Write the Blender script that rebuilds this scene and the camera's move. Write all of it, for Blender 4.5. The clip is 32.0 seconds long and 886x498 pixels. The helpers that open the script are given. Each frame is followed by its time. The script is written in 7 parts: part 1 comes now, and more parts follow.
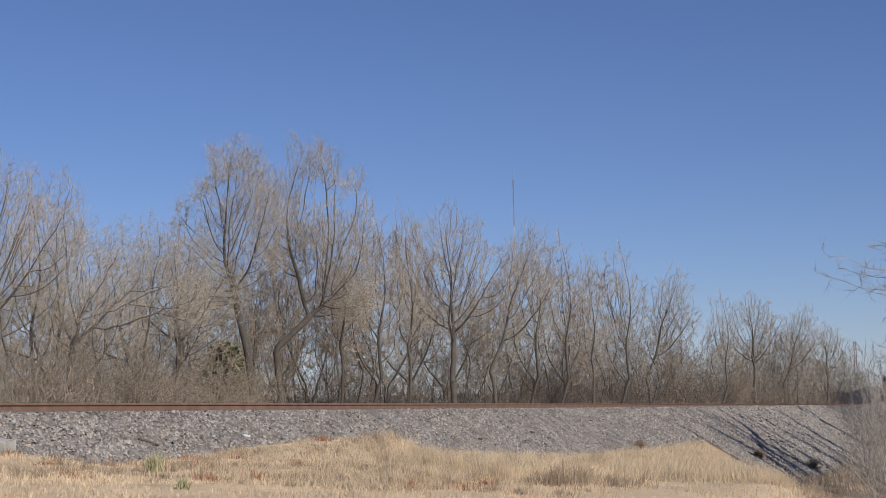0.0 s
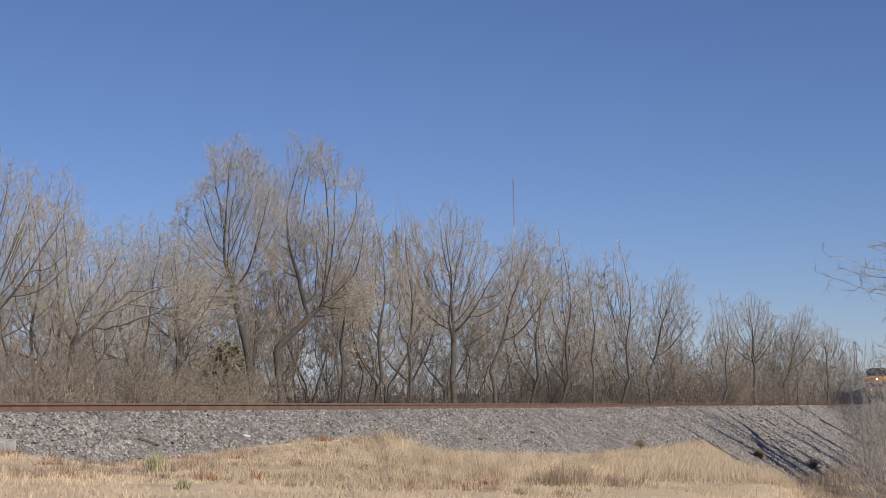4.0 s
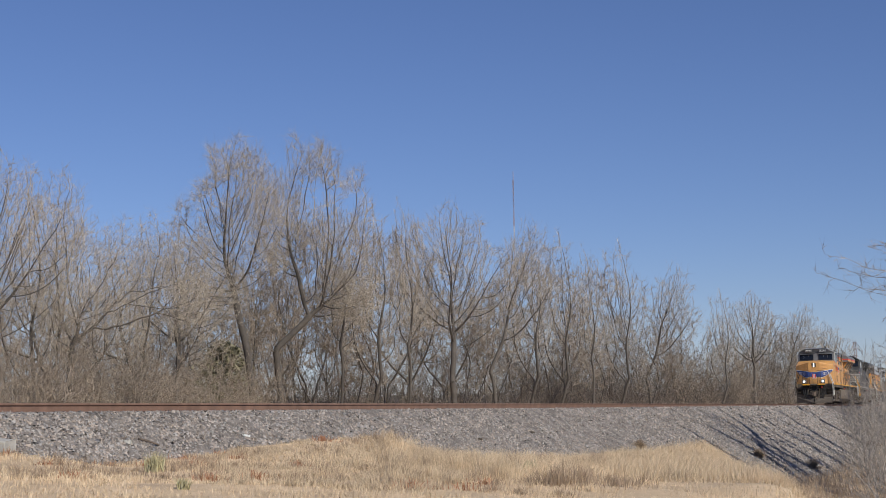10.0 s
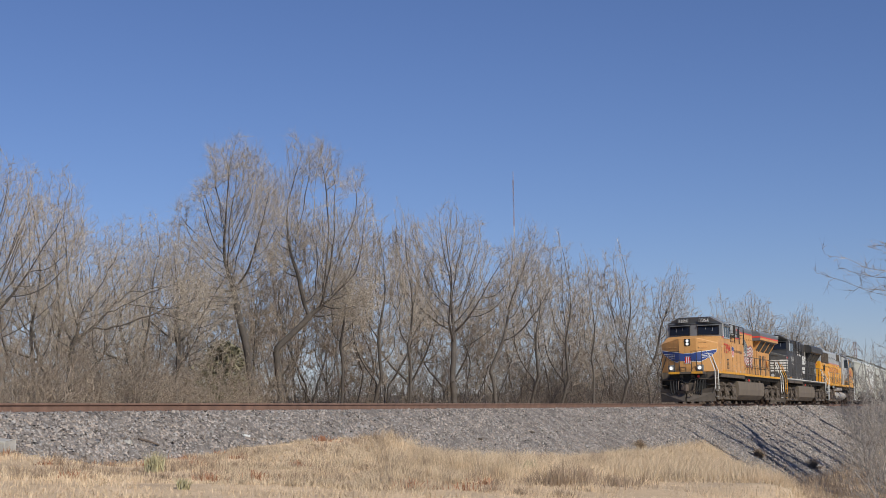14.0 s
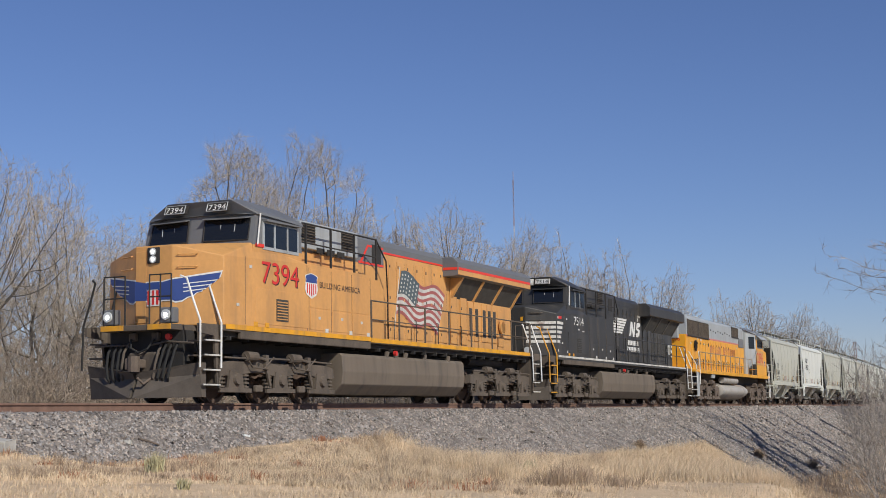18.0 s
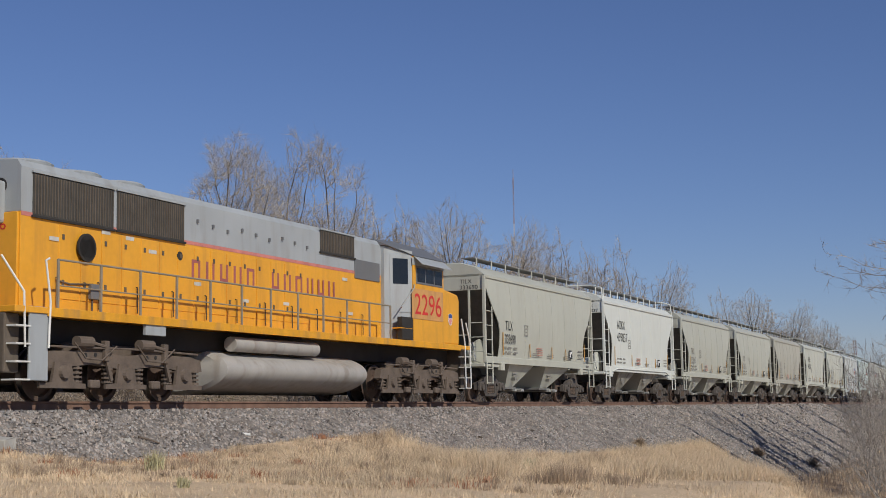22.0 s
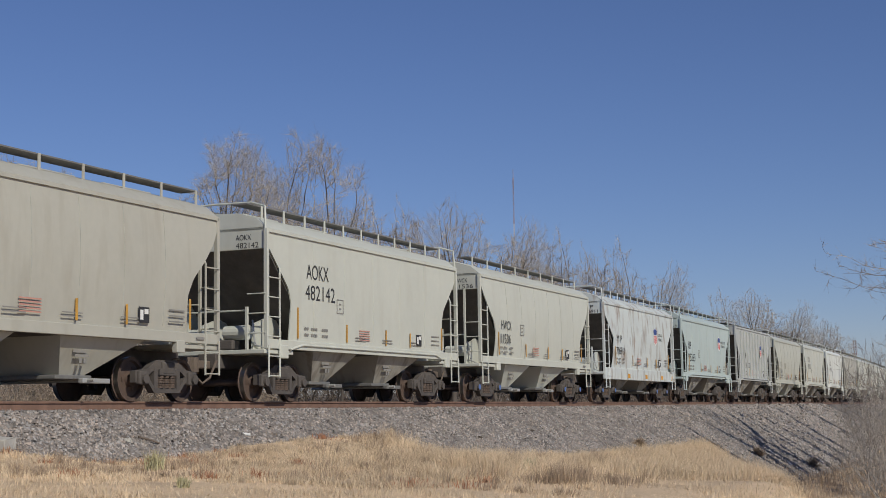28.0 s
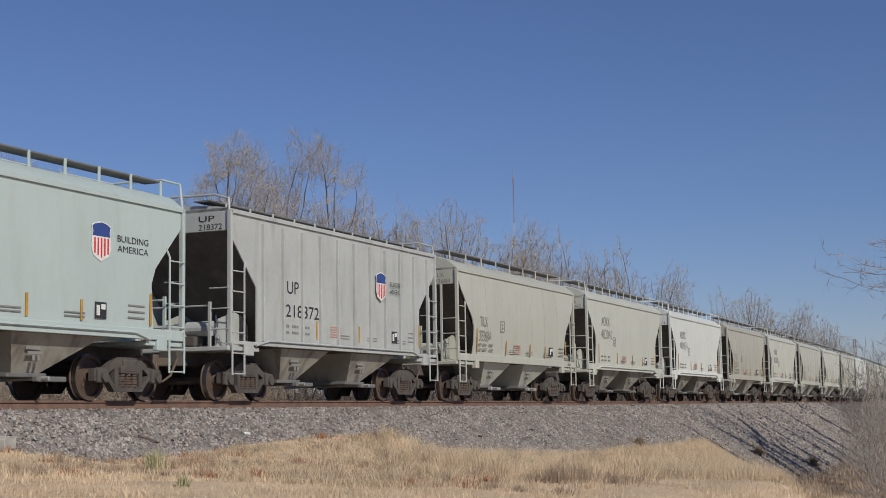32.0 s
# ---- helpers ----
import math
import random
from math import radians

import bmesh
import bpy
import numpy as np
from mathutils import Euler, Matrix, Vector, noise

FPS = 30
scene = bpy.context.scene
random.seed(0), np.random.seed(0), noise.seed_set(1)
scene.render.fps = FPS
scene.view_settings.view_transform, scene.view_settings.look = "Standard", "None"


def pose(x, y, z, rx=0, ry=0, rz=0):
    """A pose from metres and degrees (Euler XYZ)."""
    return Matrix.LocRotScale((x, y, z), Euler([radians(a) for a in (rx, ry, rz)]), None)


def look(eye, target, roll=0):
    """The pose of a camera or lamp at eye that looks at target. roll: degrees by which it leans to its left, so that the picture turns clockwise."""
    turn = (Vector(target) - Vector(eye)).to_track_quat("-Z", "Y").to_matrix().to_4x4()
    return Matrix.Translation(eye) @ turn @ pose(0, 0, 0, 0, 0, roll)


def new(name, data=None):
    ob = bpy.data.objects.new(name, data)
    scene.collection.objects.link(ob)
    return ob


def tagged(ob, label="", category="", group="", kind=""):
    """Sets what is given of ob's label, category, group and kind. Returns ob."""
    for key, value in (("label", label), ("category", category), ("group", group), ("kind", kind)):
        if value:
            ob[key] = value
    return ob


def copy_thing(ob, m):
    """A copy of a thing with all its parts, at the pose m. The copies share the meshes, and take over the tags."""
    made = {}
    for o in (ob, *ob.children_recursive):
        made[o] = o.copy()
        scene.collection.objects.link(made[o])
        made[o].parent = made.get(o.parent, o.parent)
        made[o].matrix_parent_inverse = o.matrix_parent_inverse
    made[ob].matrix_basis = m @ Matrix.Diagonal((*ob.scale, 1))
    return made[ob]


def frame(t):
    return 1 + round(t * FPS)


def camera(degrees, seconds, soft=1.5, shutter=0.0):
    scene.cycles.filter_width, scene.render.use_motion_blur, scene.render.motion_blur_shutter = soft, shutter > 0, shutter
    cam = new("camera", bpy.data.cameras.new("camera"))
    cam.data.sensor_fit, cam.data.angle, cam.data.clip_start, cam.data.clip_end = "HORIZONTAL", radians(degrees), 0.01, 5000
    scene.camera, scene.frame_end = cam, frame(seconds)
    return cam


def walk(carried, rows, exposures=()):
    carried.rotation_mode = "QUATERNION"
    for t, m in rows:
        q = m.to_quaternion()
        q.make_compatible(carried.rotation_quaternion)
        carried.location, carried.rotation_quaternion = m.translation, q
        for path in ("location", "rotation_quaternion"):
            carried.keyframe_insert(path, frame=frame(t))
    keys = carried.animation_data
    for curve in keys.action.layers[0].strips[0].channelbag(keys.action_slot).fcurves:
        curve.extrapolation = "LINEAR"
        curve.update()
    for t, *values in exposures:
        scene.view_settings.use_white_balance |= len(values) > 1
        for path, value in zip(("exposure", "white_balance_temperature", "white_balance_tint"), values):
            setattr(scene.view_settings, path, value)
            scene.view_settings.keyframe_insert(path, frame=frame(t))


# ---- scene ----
# One plan: x runs along the track, away from the camera; y is across it; z = 0 is the top of the rail.
EYE = (0.0, 0.0, -0.325)
YAW, PITCH, ROLL = 65.576, 6.570, -0.9215
CURVE = 0.39e-3                       # the track's curvature, 1/m
SIDE = 17.301                         # the wagons' side from the camera
CENTRE = SIDE + 1.53                  # the track's centre line


def aim(dp):
    p, a = radians(PITCH + dp), radians(YAW)
    return look(EYE, (EYE[0] + math.sin(a) * math.cos(p), EYE[1] + math.cos(a) * math.cos(p), EYE[2] + math.sin(p)), ROLL)


cam = camera(34.356, 32.0, soft=0.7)
walk(cam, [(t, aim(d)) for t, d in ((0, 0), (18.4, 0), (19, -0.034), (20, -0.036), (20.8, -0.07), (24.5, -0.07), (25, -0.036),
                                     (25.5, -0.036), (27.5, -0.07), (31, -0.07), (32, -0.104))],
     exposures=((0, 0.18), (18, 0.18), (19.5, 0.20), (21, 0.0), (23, -0.08), (25, -0.15), (28, -0.06), (30, -0.13), (32, -0.08)))

# ---- daylight
SUN_AZ, SUN_EL = radians(209), radians(36)     # from +y towards +x
world = bpy.data.worlds.new("sky")
scene.world = world
world.use_nodes = True
wn = world.node_tree.nodes
sky = wn.new("ShaderNodeTexSky")
sky.sky_type, sky.sun_disc = "NISHITA", False
sky.sun_elevation, sky.sun_rotation = SUN_EL, SUN_AZ
sky.air_density, sky.dust_density, sky.ozone_density = 1.0, 0.0, 6.0
wn["Background"].inputs["Strength"].default_value = 0.06
tint = wn.new("ShaderNodeVectorMath")          # the clear, dry winter blue
tint.operation = "MULTIPLY"
tint.inputs[1].default_value = (1.05, 1.0, 1.22)
world.node_tree.links.new(sky.outputs[0], tint.inputs[0])
world.node_tree.links.new(tint.outputs[0], wn["Background"].inputs["Color"])
sun = new("sun", bpy.data.lights.new("sun", "SUN"))
sun.data.energy, sun.data.angle, sun.data.color = 3.35, radians(0.5), (1.0, 0.945, 0.83)
sun_to = Vector((math.sin(SUN_AZ) * math.cos(SUN_EL), math.cos(SUN_AZ) * math.cos(SUN_EL), math.sin(SUN_EL)))
sun.matrix_world = look((0, 0, 60), Vector((0, 0, 60)) - sun_to)


# ---- materials
def material(name, colour, rough=0.6, metal=0.0, second=None, vary=0.15, scale=3.0, fine=40.0, bump=0.0, stain=None, stain_amount=0.0,
             stain_scale=1.2, stain_run=(3.0, 3.0, 0.5), stretch=(1, 1, 1), glow=None, spread=0.0):
    """A surface with variation at two scales, an optional stain with streaks, bump, and a shade that varies from piece to piece."""
    m = bpy.data.materials.new(name)
    m.use_nodes = True
    n, l = m.node_tree.nodes, m.node_tree.links
    b = n["Principled BSDF"]
    co = n.new("ShaderNodeTexCoord")
    mp = n.new("ShaderNodeMapping")
    mp.inputs["Scale"].default_value = stretch
    l.new(co.outputs["Object"], mp.inputs["Vector"])
    big, small = n.new("ShaderNodeTexNoise"), n.new("ShaderNodeTexNoise")
    big.inputs["Scale"].default_value, big.inputs["Detail"].default_value = scale, 4
    small.inputs["Scale"].default_value, small.inputs["Detail"].default_value = fine, 3
    for t in (big, small):
        l.new(mp.outputs[0], t.inputs["Vector"])
    add = n.new("ShaderNodeMath")
    add.operation = "MULTIPLY_ADD"
    l.new(small.outputs["Fac"], add.inputs[0])
    add.inputs[1].default_value = 0.5
    l.new(big.outputs["Fac"], add.inputs[2])
    ramp = n.new("ShaderNodeMapRange")
    ramp.inputs["From Min"].default_value, ramp.inputs["From Max"].default_value = 0.45, 1.05
    ramp.inputs["To Min"].default_value, ramp.inputs["To Max"].default_value = 1 - vary, 1 + vary
    l.new(add.outputs[0], ramp.inputs["Value"])
    out = ramp.outputs[0]
    if spread:
        info = n.new("ShaderNodeNewGeometry" if spread < 0 else "ShaderNodeObjectInfo")
        rr = n.new("ShaderNodeMapRange")
        rr.inputs["To Min"].default_value, rr.inputs["To Max"].default_value = 1 - abs(spread), 1 + abs(spread)
        l.new(info.outputs["Random Per Island" if spread < 0 else "Random"], rr.inputs["Value"])
        mul = n.new("ShaderNodeMath")
        mul.operation = "MULTIPLY"
        l.new(out, mul.inputs[0])
        l.new(rr.outputs[0], mul.inputs[1])
        out = mul.outputs[0]
    mix = n.new("ShaderNodeVectorMath")
    mix.operation = "SCALE"
    mix.inputs[0].default_value = colour
    if second:                                  # single pieces lean to a second colour
        isle, hue = n.new("ShaderNodeNewGeometry"), n.new("ShaderNodeTexWhiteNoise")
        hue.noise_dimensions = "1D"
        l.new(isle.outputs["Random Per Island"], hue.inputs["W"])
        two = n.new("ShaderNodeMix")
        two.data_type = "RGBA"
        two.inputs["A"].default_value, two.inputs["B"].default_value = (*colour, 1), (*second, 1)
        l.new(hue.outputs["Value"], two.inputs["Factor"])
        l.new(two.outputs["Result"], mix.inputs[0])
    l.new(out, mix.inputs["Scale"])
    final = mix.outputs[0]
    if stain:
        st = n.new("ShaderNodeTexNoise")
        st.inputs["Scale"].default_value, st.inputs["Detail"].default_value = stain_scale, 8
        sm = n.new("ShaderNodeMapping")
        sm.inputs["Scale"].default_value = stain_run
        l.new(co.outputs["Object"], sm.inputs["Vector"])
        l.new(sm.outputs[0], st.inputs["Vector"])
        sr = n.new("ShaderNodeMapRange")
        sr.inputs["From Min"].default_value, sr.inputs["From Max"].default_value = 0.5, 0.75
        sr.inputs["To Max"].default_value = stain_amount
        l.new(st.outputs["Fac"], sr.inputs["Value"])
        mc = n.new("ShaderNodeMix")
        mc.data_type = "RGBA"
        l.new(sr.outputs[0], mc.inputs["Factor"])
        l.new(final, mc.inputs["A"])
        mc.inputs["B"].default_value = (*stain, 1)
        final = mc.outputs["Result"]
    l.new(final, b.inputs["Base Color"])
    b.inputs["Roughness"].default_value, b.inputs["Metallic"].default_value = rough, metal
    if bump:
        bu = n.new("ShaderNodeBump")
        bu.inputs["Strength"].default_value, bu.inputs["Distance"].default_value = bump, 0.02
        l.new(small.outputs["Fac"], bu.inputs["Height"])
        l.new(bu.outputs[0], b.inputs["Normal"])
    if glow:
        b.inputs["Emission Color"].default_value, b.inputs["Emission Strength"].default_value = (*glow[:3], 1), glow[3]
    return m


DUST = (0.20, 0.155, 0.115)
M = dict(
    orange=material("faded_orange_paint", (0.63, 0.325, 0.108), 0.48, vary=0.13, scale=0.7, fine=9, stain=(0.27, 0.17, 0.095), stain_amount=0.5, stain_scale=0.9),
    yellow=material("yellow_paint", (0.78, 0.37, 0.03), 0.42, vary=0.09, scale=0.8, fine=9, stain=(0.35, 0.17, 0.05), stain_amount=0.35),
    sill_yellow=material("sill_yellow_paint", (0.72, 0.34, 0.02), 0.5, vary=0.15, stain=DUST, stain_amount=0.5),
    grey=material("grey_paint", (0.15, 0.155, 0.162), 0.5, vary=0.1, scale=1, stain=(0.2, 0.18, 0.16), stain_amount=0.3),
    light_grey=material("light_grey_paint", (0.36, 0.385, 0.40), 0.5, vary=0.1, scale=1, stain=(0.22, 0.19, 0.16), stain_amount=0.4),
    black=material("black_paint", (0.040, 0.039, 0.037), 0.48, vary=0.2, scale=0.6, stain=(0.11, 0.097, 0.082), stain_amount=0.6, stain_scale=0.5),
    red=material("red_paint", (0.62, 0.035, 0.03), 0.5, vary=0.1),
    stripe_red=material("reflective_red_stripe", (0.75, 0.05, 0.03), 0.45, vary=0.06),
    blue=material("blue_paint", (0.035, 0.07, 0.25), 0.5, vary=0.1),
    navy=material("faded_navy_paint", (0.085, 0.115, 0.125), 0.5, vary=0.2),
    flag_red=material("faded_red_decal", (0.37, 0.11, 0.10), 0.5, vary=0.2),
    white=material("white_paint", (0.74, 0.74, 0.71), 0.5, vary=0.08, stain=DUST, stain_amount=0.35),
    faded_white=material("weathered_white_paint", (0.58, 0.57, 0.53), 0.6, vary=0.15, stain=(0.1, 0.09, 0.08), stain_amount=0.5),
    plough=material("grimy_plough", (0.098, 0.082, 0.068), 0.85, vary=0.3, scale=3, stain=(0.12, 0.095, 0.075), stain_amount=0.5),
    flaked_white=material("flaking_white_paint", (0.60, 0.59, 0.55), 0.6, vary=0.12, stain=(0.20, 0.11, 0.075), stain_amount=1.0, stain_scale=2.2, stain_run=(2.0, 2.0, 1.5)),
    frame=material("dusty_underframe", (0.115, 0.092, 0.072), 0.85, vary=0.3, scale=2, fine=25, bump=0.2, stain=(0.045, 0.04, 0.036), stain_amount=0.6),
    tank=material("dusty_fuel_tank", (0.16, 0.13, 0.10), 0.75, vary=0.15, scale=1.2, stain=(0.075, 0.068, 0.06), stain_amount=0.7, stretch=(2, 2, 0.4)),
    tank_grey=material("silver_grey_tank", (0.38, 0.36, 0.335), 0.6, vary=0.12, stain=(0.20, 0.16, 0.11), stain_amount=0.6),
    # near-black parts; also stands in for the shade inside holes and recesses
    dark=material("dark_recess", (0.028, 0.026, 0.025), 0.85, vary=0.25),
    grille=material("dusty_screen", (0.055, 0.052, 0.047), 0.8, vary=0.3, scale=4, fine=60),
    glass=material("dark_window_glass", (0.012, 0.014, 0.018), 0.06, vary=0.05),
    rubber=material("black_rubber", (0.02, 0.02, 0.02), 0.8),
    wheel=material("rusty_wheel", (0.095, 0.064, 0.049), 0.75, vary=0.3, scale=5),
    tread=material("polished_tread", (0.42, 0.40, 0.38), 0.3, metal=1.0),
    truck=material("dark_grey_truck_casting", (0.088, 0.076, 0.068), 0.8, vary=0.3, scale=4, bump=0.2),
    rust_truck=material("rusty_truck_casting", (0.135, 0.104, 0.082), 0.85, vary=0.3, scale=4, bump=0.2),
    rail=material("rusty_rail", (0.195, 0.115, 0.083), 0.8, vary=0.25, scale=3, fine=30, bump=0.15, stain=(0.10, 0.06, 0.045), stain_amount=0.6),
    rail_top=material("worn_rail_head", (0.30, 0.24, 0.21), 0.4, metal=0.5),
    tie=material("weathered_tie", (0.115, 0.088, 0.07), 0.9, vary=0.3, fine=30, bump=0.3, spread=0.25),
    lamp=material("lit_headlight", (1, 1, 1), 0.2, glow=(1.0, 0.93, 0.8, 14.0)),
    lens=material("unlit_lens", (0.6, 0.62, 0.62), 0.12, vary=0.05),
    rail_grey=material("dull_handrail_paint", (0.27, 0.235, 0.18), 0.6, vary=0.2),
    brush_steel=material("galvanised_steel", (0.40, 0.40, 0.385), 0.5, metal=0.3, vary=0.15),
    beige=material("grey_beige_paint", (0.475, 0.48, 0.415), 0.5, vary=0.05, scale=0.6, fine=6, stain=(0.33, 0.29, 0.22), stain_amount=0.21),
    beige_light=material("pale_beige_paint", (0.53, 0.54, 0.475), 0.5, vary=0.05, scale=0.6, fine=6, stain=(0.36, 0.32, 0.25), stain_amount=0.17),
    beige_dark=material("dusty_beige_paint", (0.43, 0.42, 0.36), 0.55, vary=0.06, scale=0.6, fine=6, stain=(0.27, 0.225, 0.165), stain_amount=0.30),
    car_white=material("off_white_paint", (0.66, 0.68, 0.635), 0.48, vary=0.04, scale=0.6, fine=6, stain=(0.42, 0.38, 0.31), stain_amount=0.12),
    car_green=material("pale_green_grey_paint", (0.46, 0.535, 0.515), 0.5, vary=0.05, scale=0.6, fine=6, stain=(0.33, 0.31, 0.27), stain_amount=0.18),
    car_rib=material("pale_grey_paint", (0.45, 0.465, 0.445), 0.5, vary=0.10, scale=0.8, fine=7, stain=(0.27, 0.25, 0.22), stain_amount=0.4),
    car_rust=material("peeling_pale_blue_paint", (0.56, 0.60, 0.585), 0.55, vary=0.07, scale=0.8, fine=8, stain=(0.25, 0.17, 0.12), stain_amount=1.0, stain_scale=1.0, stain_run=(2.6, 2.6, 0.9)),
    # grime, darkened further to carry the shade under the hoppers' sloping ends
    shade_grime=material("grimy_underside", (0.095, 0.088, 0.078), 0.9, vary=0.35, scale=1.5, stain=(0.17, 0.15, 0.125), stain_amount=0.5),
    grate=material("dull_steel_grating", (0.16, 0.158, 0.15), 0.7, vary=0.2),
    bearing_blue=material("blue_bearing_cap", (0.09, 0.16, 0.38), 0.6, vary=0.2),
    pink=material("faded_pink_stripe", (0.55, 0.20, 0.17), 0.6, vary=0.25),
    seam=material("seam_shadow_grey", (0.40, 0.40, 0.35), 0.6, vary=0.2),
    mark=material("black_lettering", (0.03, 0.03, 0.032), 0.6),
    small_mark=material("faded_lettering", (0.24, 0.23, 0.21), 0.6),
    red_mark=material("red_notice", (0.48, 0.24, 0.19), 0.6),
    spring=material("rusty_springs", (0.105, 0.075, 0.058), 0.85, vary=0.3, scale=8),
    bay_grime=material("dirty_bay_sheet", (0.33, 0.31, 0.262), 0.8, vary=0.2, scale=1.2, stain=(0.14, 0.11, 0.085), stain_amount=0.75),
    amber=material("amber_reflector", (0.50, 0.27, 0.05), 0.4, vary=0.2),
    concrete=material("pale_concrete", (0.45, 0.43, 0.39), 0.85, vary=0.15, bump=0.2),
    ballast=material("grey_ballast", (0.19, 0.166, 0.146), 0.9, vary=0.75, scale=2, fine=22, bump=1.0),
    stone=material("ballast_stone", (0.285, 0.275, 0.265), 0.85, vary=0.25, scale=1.2, fine=60, spread=-0.45, second=(0.345, 0.285, 0.24)),
    soil=material("dry_grass_soil", (0.60, 0.45, 0.295), 0.95, vary=0.3, scale=0.8, fine=14, bump=0.6, stain=(0.36, 0.26, 0.16), stain_amount=0.5, stain_scale=0.25),
    straw=material("dry_straw", (0.63, 0.49, 0.33), 0.75, vary=0.2, scale=0.5, spread=-0.22),
    straw_pale=material("pale_tall_straw", (0.62, 0.485, 0.325), 0.75, vary=0.22, scale=0.7, spread=-0.2),
    dull_straw=material("dull_brown_straw", (0.53, 0.42, 0.29), 0.8, vary=0.2, scale=0.6, spread=-0.3),
    weed=material("grey_brown_weed", (0.35, 0.26, 0.18), 0.85, vary=0.2, spread=-0.35),
    russet=material("russet_leaves", (0.36, 0.17, 0.09), 0.8, vary=0.2, spread=-0.3),
    green_blade=material("grey_green_blade", (0.42, 0.38, 0.22), 0.6, vary=0.2, spread=-0.3),
    bark=material("grey_brown_bark", (0.095, 0.082, 0.070), 0.9, vary=0.35, scale=2, fine=18, bump=0.4, spread=0.2),
    pale_bark=material("pale_bark", (0.29, 0.26, 0.225), 0.9, vary=0.3, scale=2, fine=18, bump=0.4),
    twig=material("grey_tan_twigs", (0.40, 0.348, 0.28), 0.9, vary=0.2, scale=0.5, spread=-0.5),
    brush=material("grey_brown_brush", (0.275, 0.227, 0.178), 0.9, vary=0.2, scale=0.5, spread=-0.5),
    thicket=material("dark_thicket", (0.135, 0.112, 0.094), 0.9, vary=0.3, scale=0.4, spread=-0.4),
    grey_twig=material("grey_bush_twigs", (0.31, 0.282, 0.252), 0.9, vary=0.2, scale=0.5, spread=-0.4),
    cedar=material("dull_cedar_green", (0.19, 0.175, 0.11), 0.9, vary=0.3, scale=2, spread=-0.4),
    # lightened grey-brown: the distance haze is mixed into the colour
    far_wood=material("far_woods", (0.25, 0.225, 0.205), 0.95, vary=0.35, scale=0.08, fine=0.9, stretch=(1, 1, 0.3)),
    mast_white=material("mast_white_paint", (0.55, 0.55, 0.56), 0.6, vary=0.15),
    mast=material("mast_steel", (0.28, 0.22, 0.23), 0.6, vary=0.2),
)


# ---- mesh helpers
def part(name, bm, mat, parent, label=""):
    me = bpy.data.meshes.new(name)
    bm.normal_update()
    bm.to_mesh(me)
    bm.free()
    me.materials.append(mat)
    ob = new(name, me)
    ob.parent = parent
    if label:
        ob["label"] = label
    return ob


def box(x0, x1, y0, y1, z0, z1, bev=0.0, bm=None):
    bm = bm or bmesh.new()
    made = bmesh.ops.create_cube(bm, size=1.0, matrix=Matrix.LocRotScale(((x0 + x1) / 2, (y0 + y1) / 2, (z0 + z1) / 2), None, (abs(x1 - x0), abs(y1 - y0), abs(z1 - z0))))
    if bev:
        edges = list({e for v in made["verts"] for e in v.link_edges})
        bmesh.ops.bevel(bm, geom=edges, offset=bev, segments=2, affect="EDGES", profile=0.5)
    return bm


def prism(pts, axis, lo, hi, bm=None, bev=0.0):
    """A polygon pulled along an axis: 'x' takes (y, z), 'y' takes (x, z), 'z' takes (x, y)."""
    bm = bm or bmesh.new()
    put = {"x": lambda a, b, c: (c, a, b), "y": lambda a, b, c: (a, c, b), "z": lambda a, b, c: (a, b, c)}[axis]
    v0 = [bm.verts.new(put(a, b, lo)) for a, b in pts]
    v1 = [bm.verts.new(put(a, b, hi)) for a, b in pts]
    faces = [bm.faces.new(v0), bm.faces.new(v1[::-1])]
    for i in range(len(pts)):
        j = (i + 1) % len(pts)
        faces.append(bm.faces.new((v0[j], v0[i], v1[i], v1[j])))
    bmesh.ops.recalc_face_normals(bm, faces=faces)
    if bev:
        bmesh.ops.bevel(bm, geom=list({e for f in faces for e in f.edges}), offset=bev, segments=2, affect="EDGES", profile=0.5)
    return bm


def hull(rings, bm=None, caps=True):
    """Skins a list of rings of equally many points."""
    bm = bm or bmesh.new()
    vs = [[bm.verts.new(p) for p in r] for r in rings]
    k = len(vs[0])
    faces = []
    for a, b in zip(vs, vs[1:]):
        for i in range(k):
            faces.append(bm.faces.new((a[i], a[(i + 1) % k], b[(i + 1) % k], b[i])))
    if caps:
        faces += [bm.faces.new(vs[0][::-1]), bm.faces.new(vs[-1])]
    bmesh.ops.recalc_face_normals(bm, faces=faces)
    return bm


def rod(p, q, r, n=8, bm=None, r2=None):
    p, q = Vector(p), Vector(q)
    d = (q - p).normalized()
    a = d.orthogonal().normalized()
    b = d.cross(a)
    ring = lambda c, rr: [c + (a * math.cos(2 * math.pi * i / n) + b * math.sin(2 * math.pi * i / n)) * rr for i in range(n)]
    return hull([ring(p, r), ring(q, r if r2 is None else r2)], bm)


def tube(pts, r, n=6, bm=None):
    """A rod bent along a line of points, in one piece."""
    pts = [Vector(p) for p in pts]
    rings, a = [], None
    for i, p in enumerate(pts):
        d = ((pts[i] - pts[i - 1]).normalized() if i else Vector()) + ((pts[i + 1] - pts[i]).normalized() if i < len(pts) - 1 else Vector())
        d = d.normalized() if d.length > 1e-6 else (pts[i] - pts[i - 1]).normalized()
        a = d.orthogonal().normalized() if a is None else (a - d * a.dot(d)).normalized()
        b = d.cross(a)
        rings.append([p + (a * math.cos(2 * math.pi * k / n) + b * math.sin(2 * math.pi * k / n)) * r for k in range(n)])
    return hull(rings, bm)


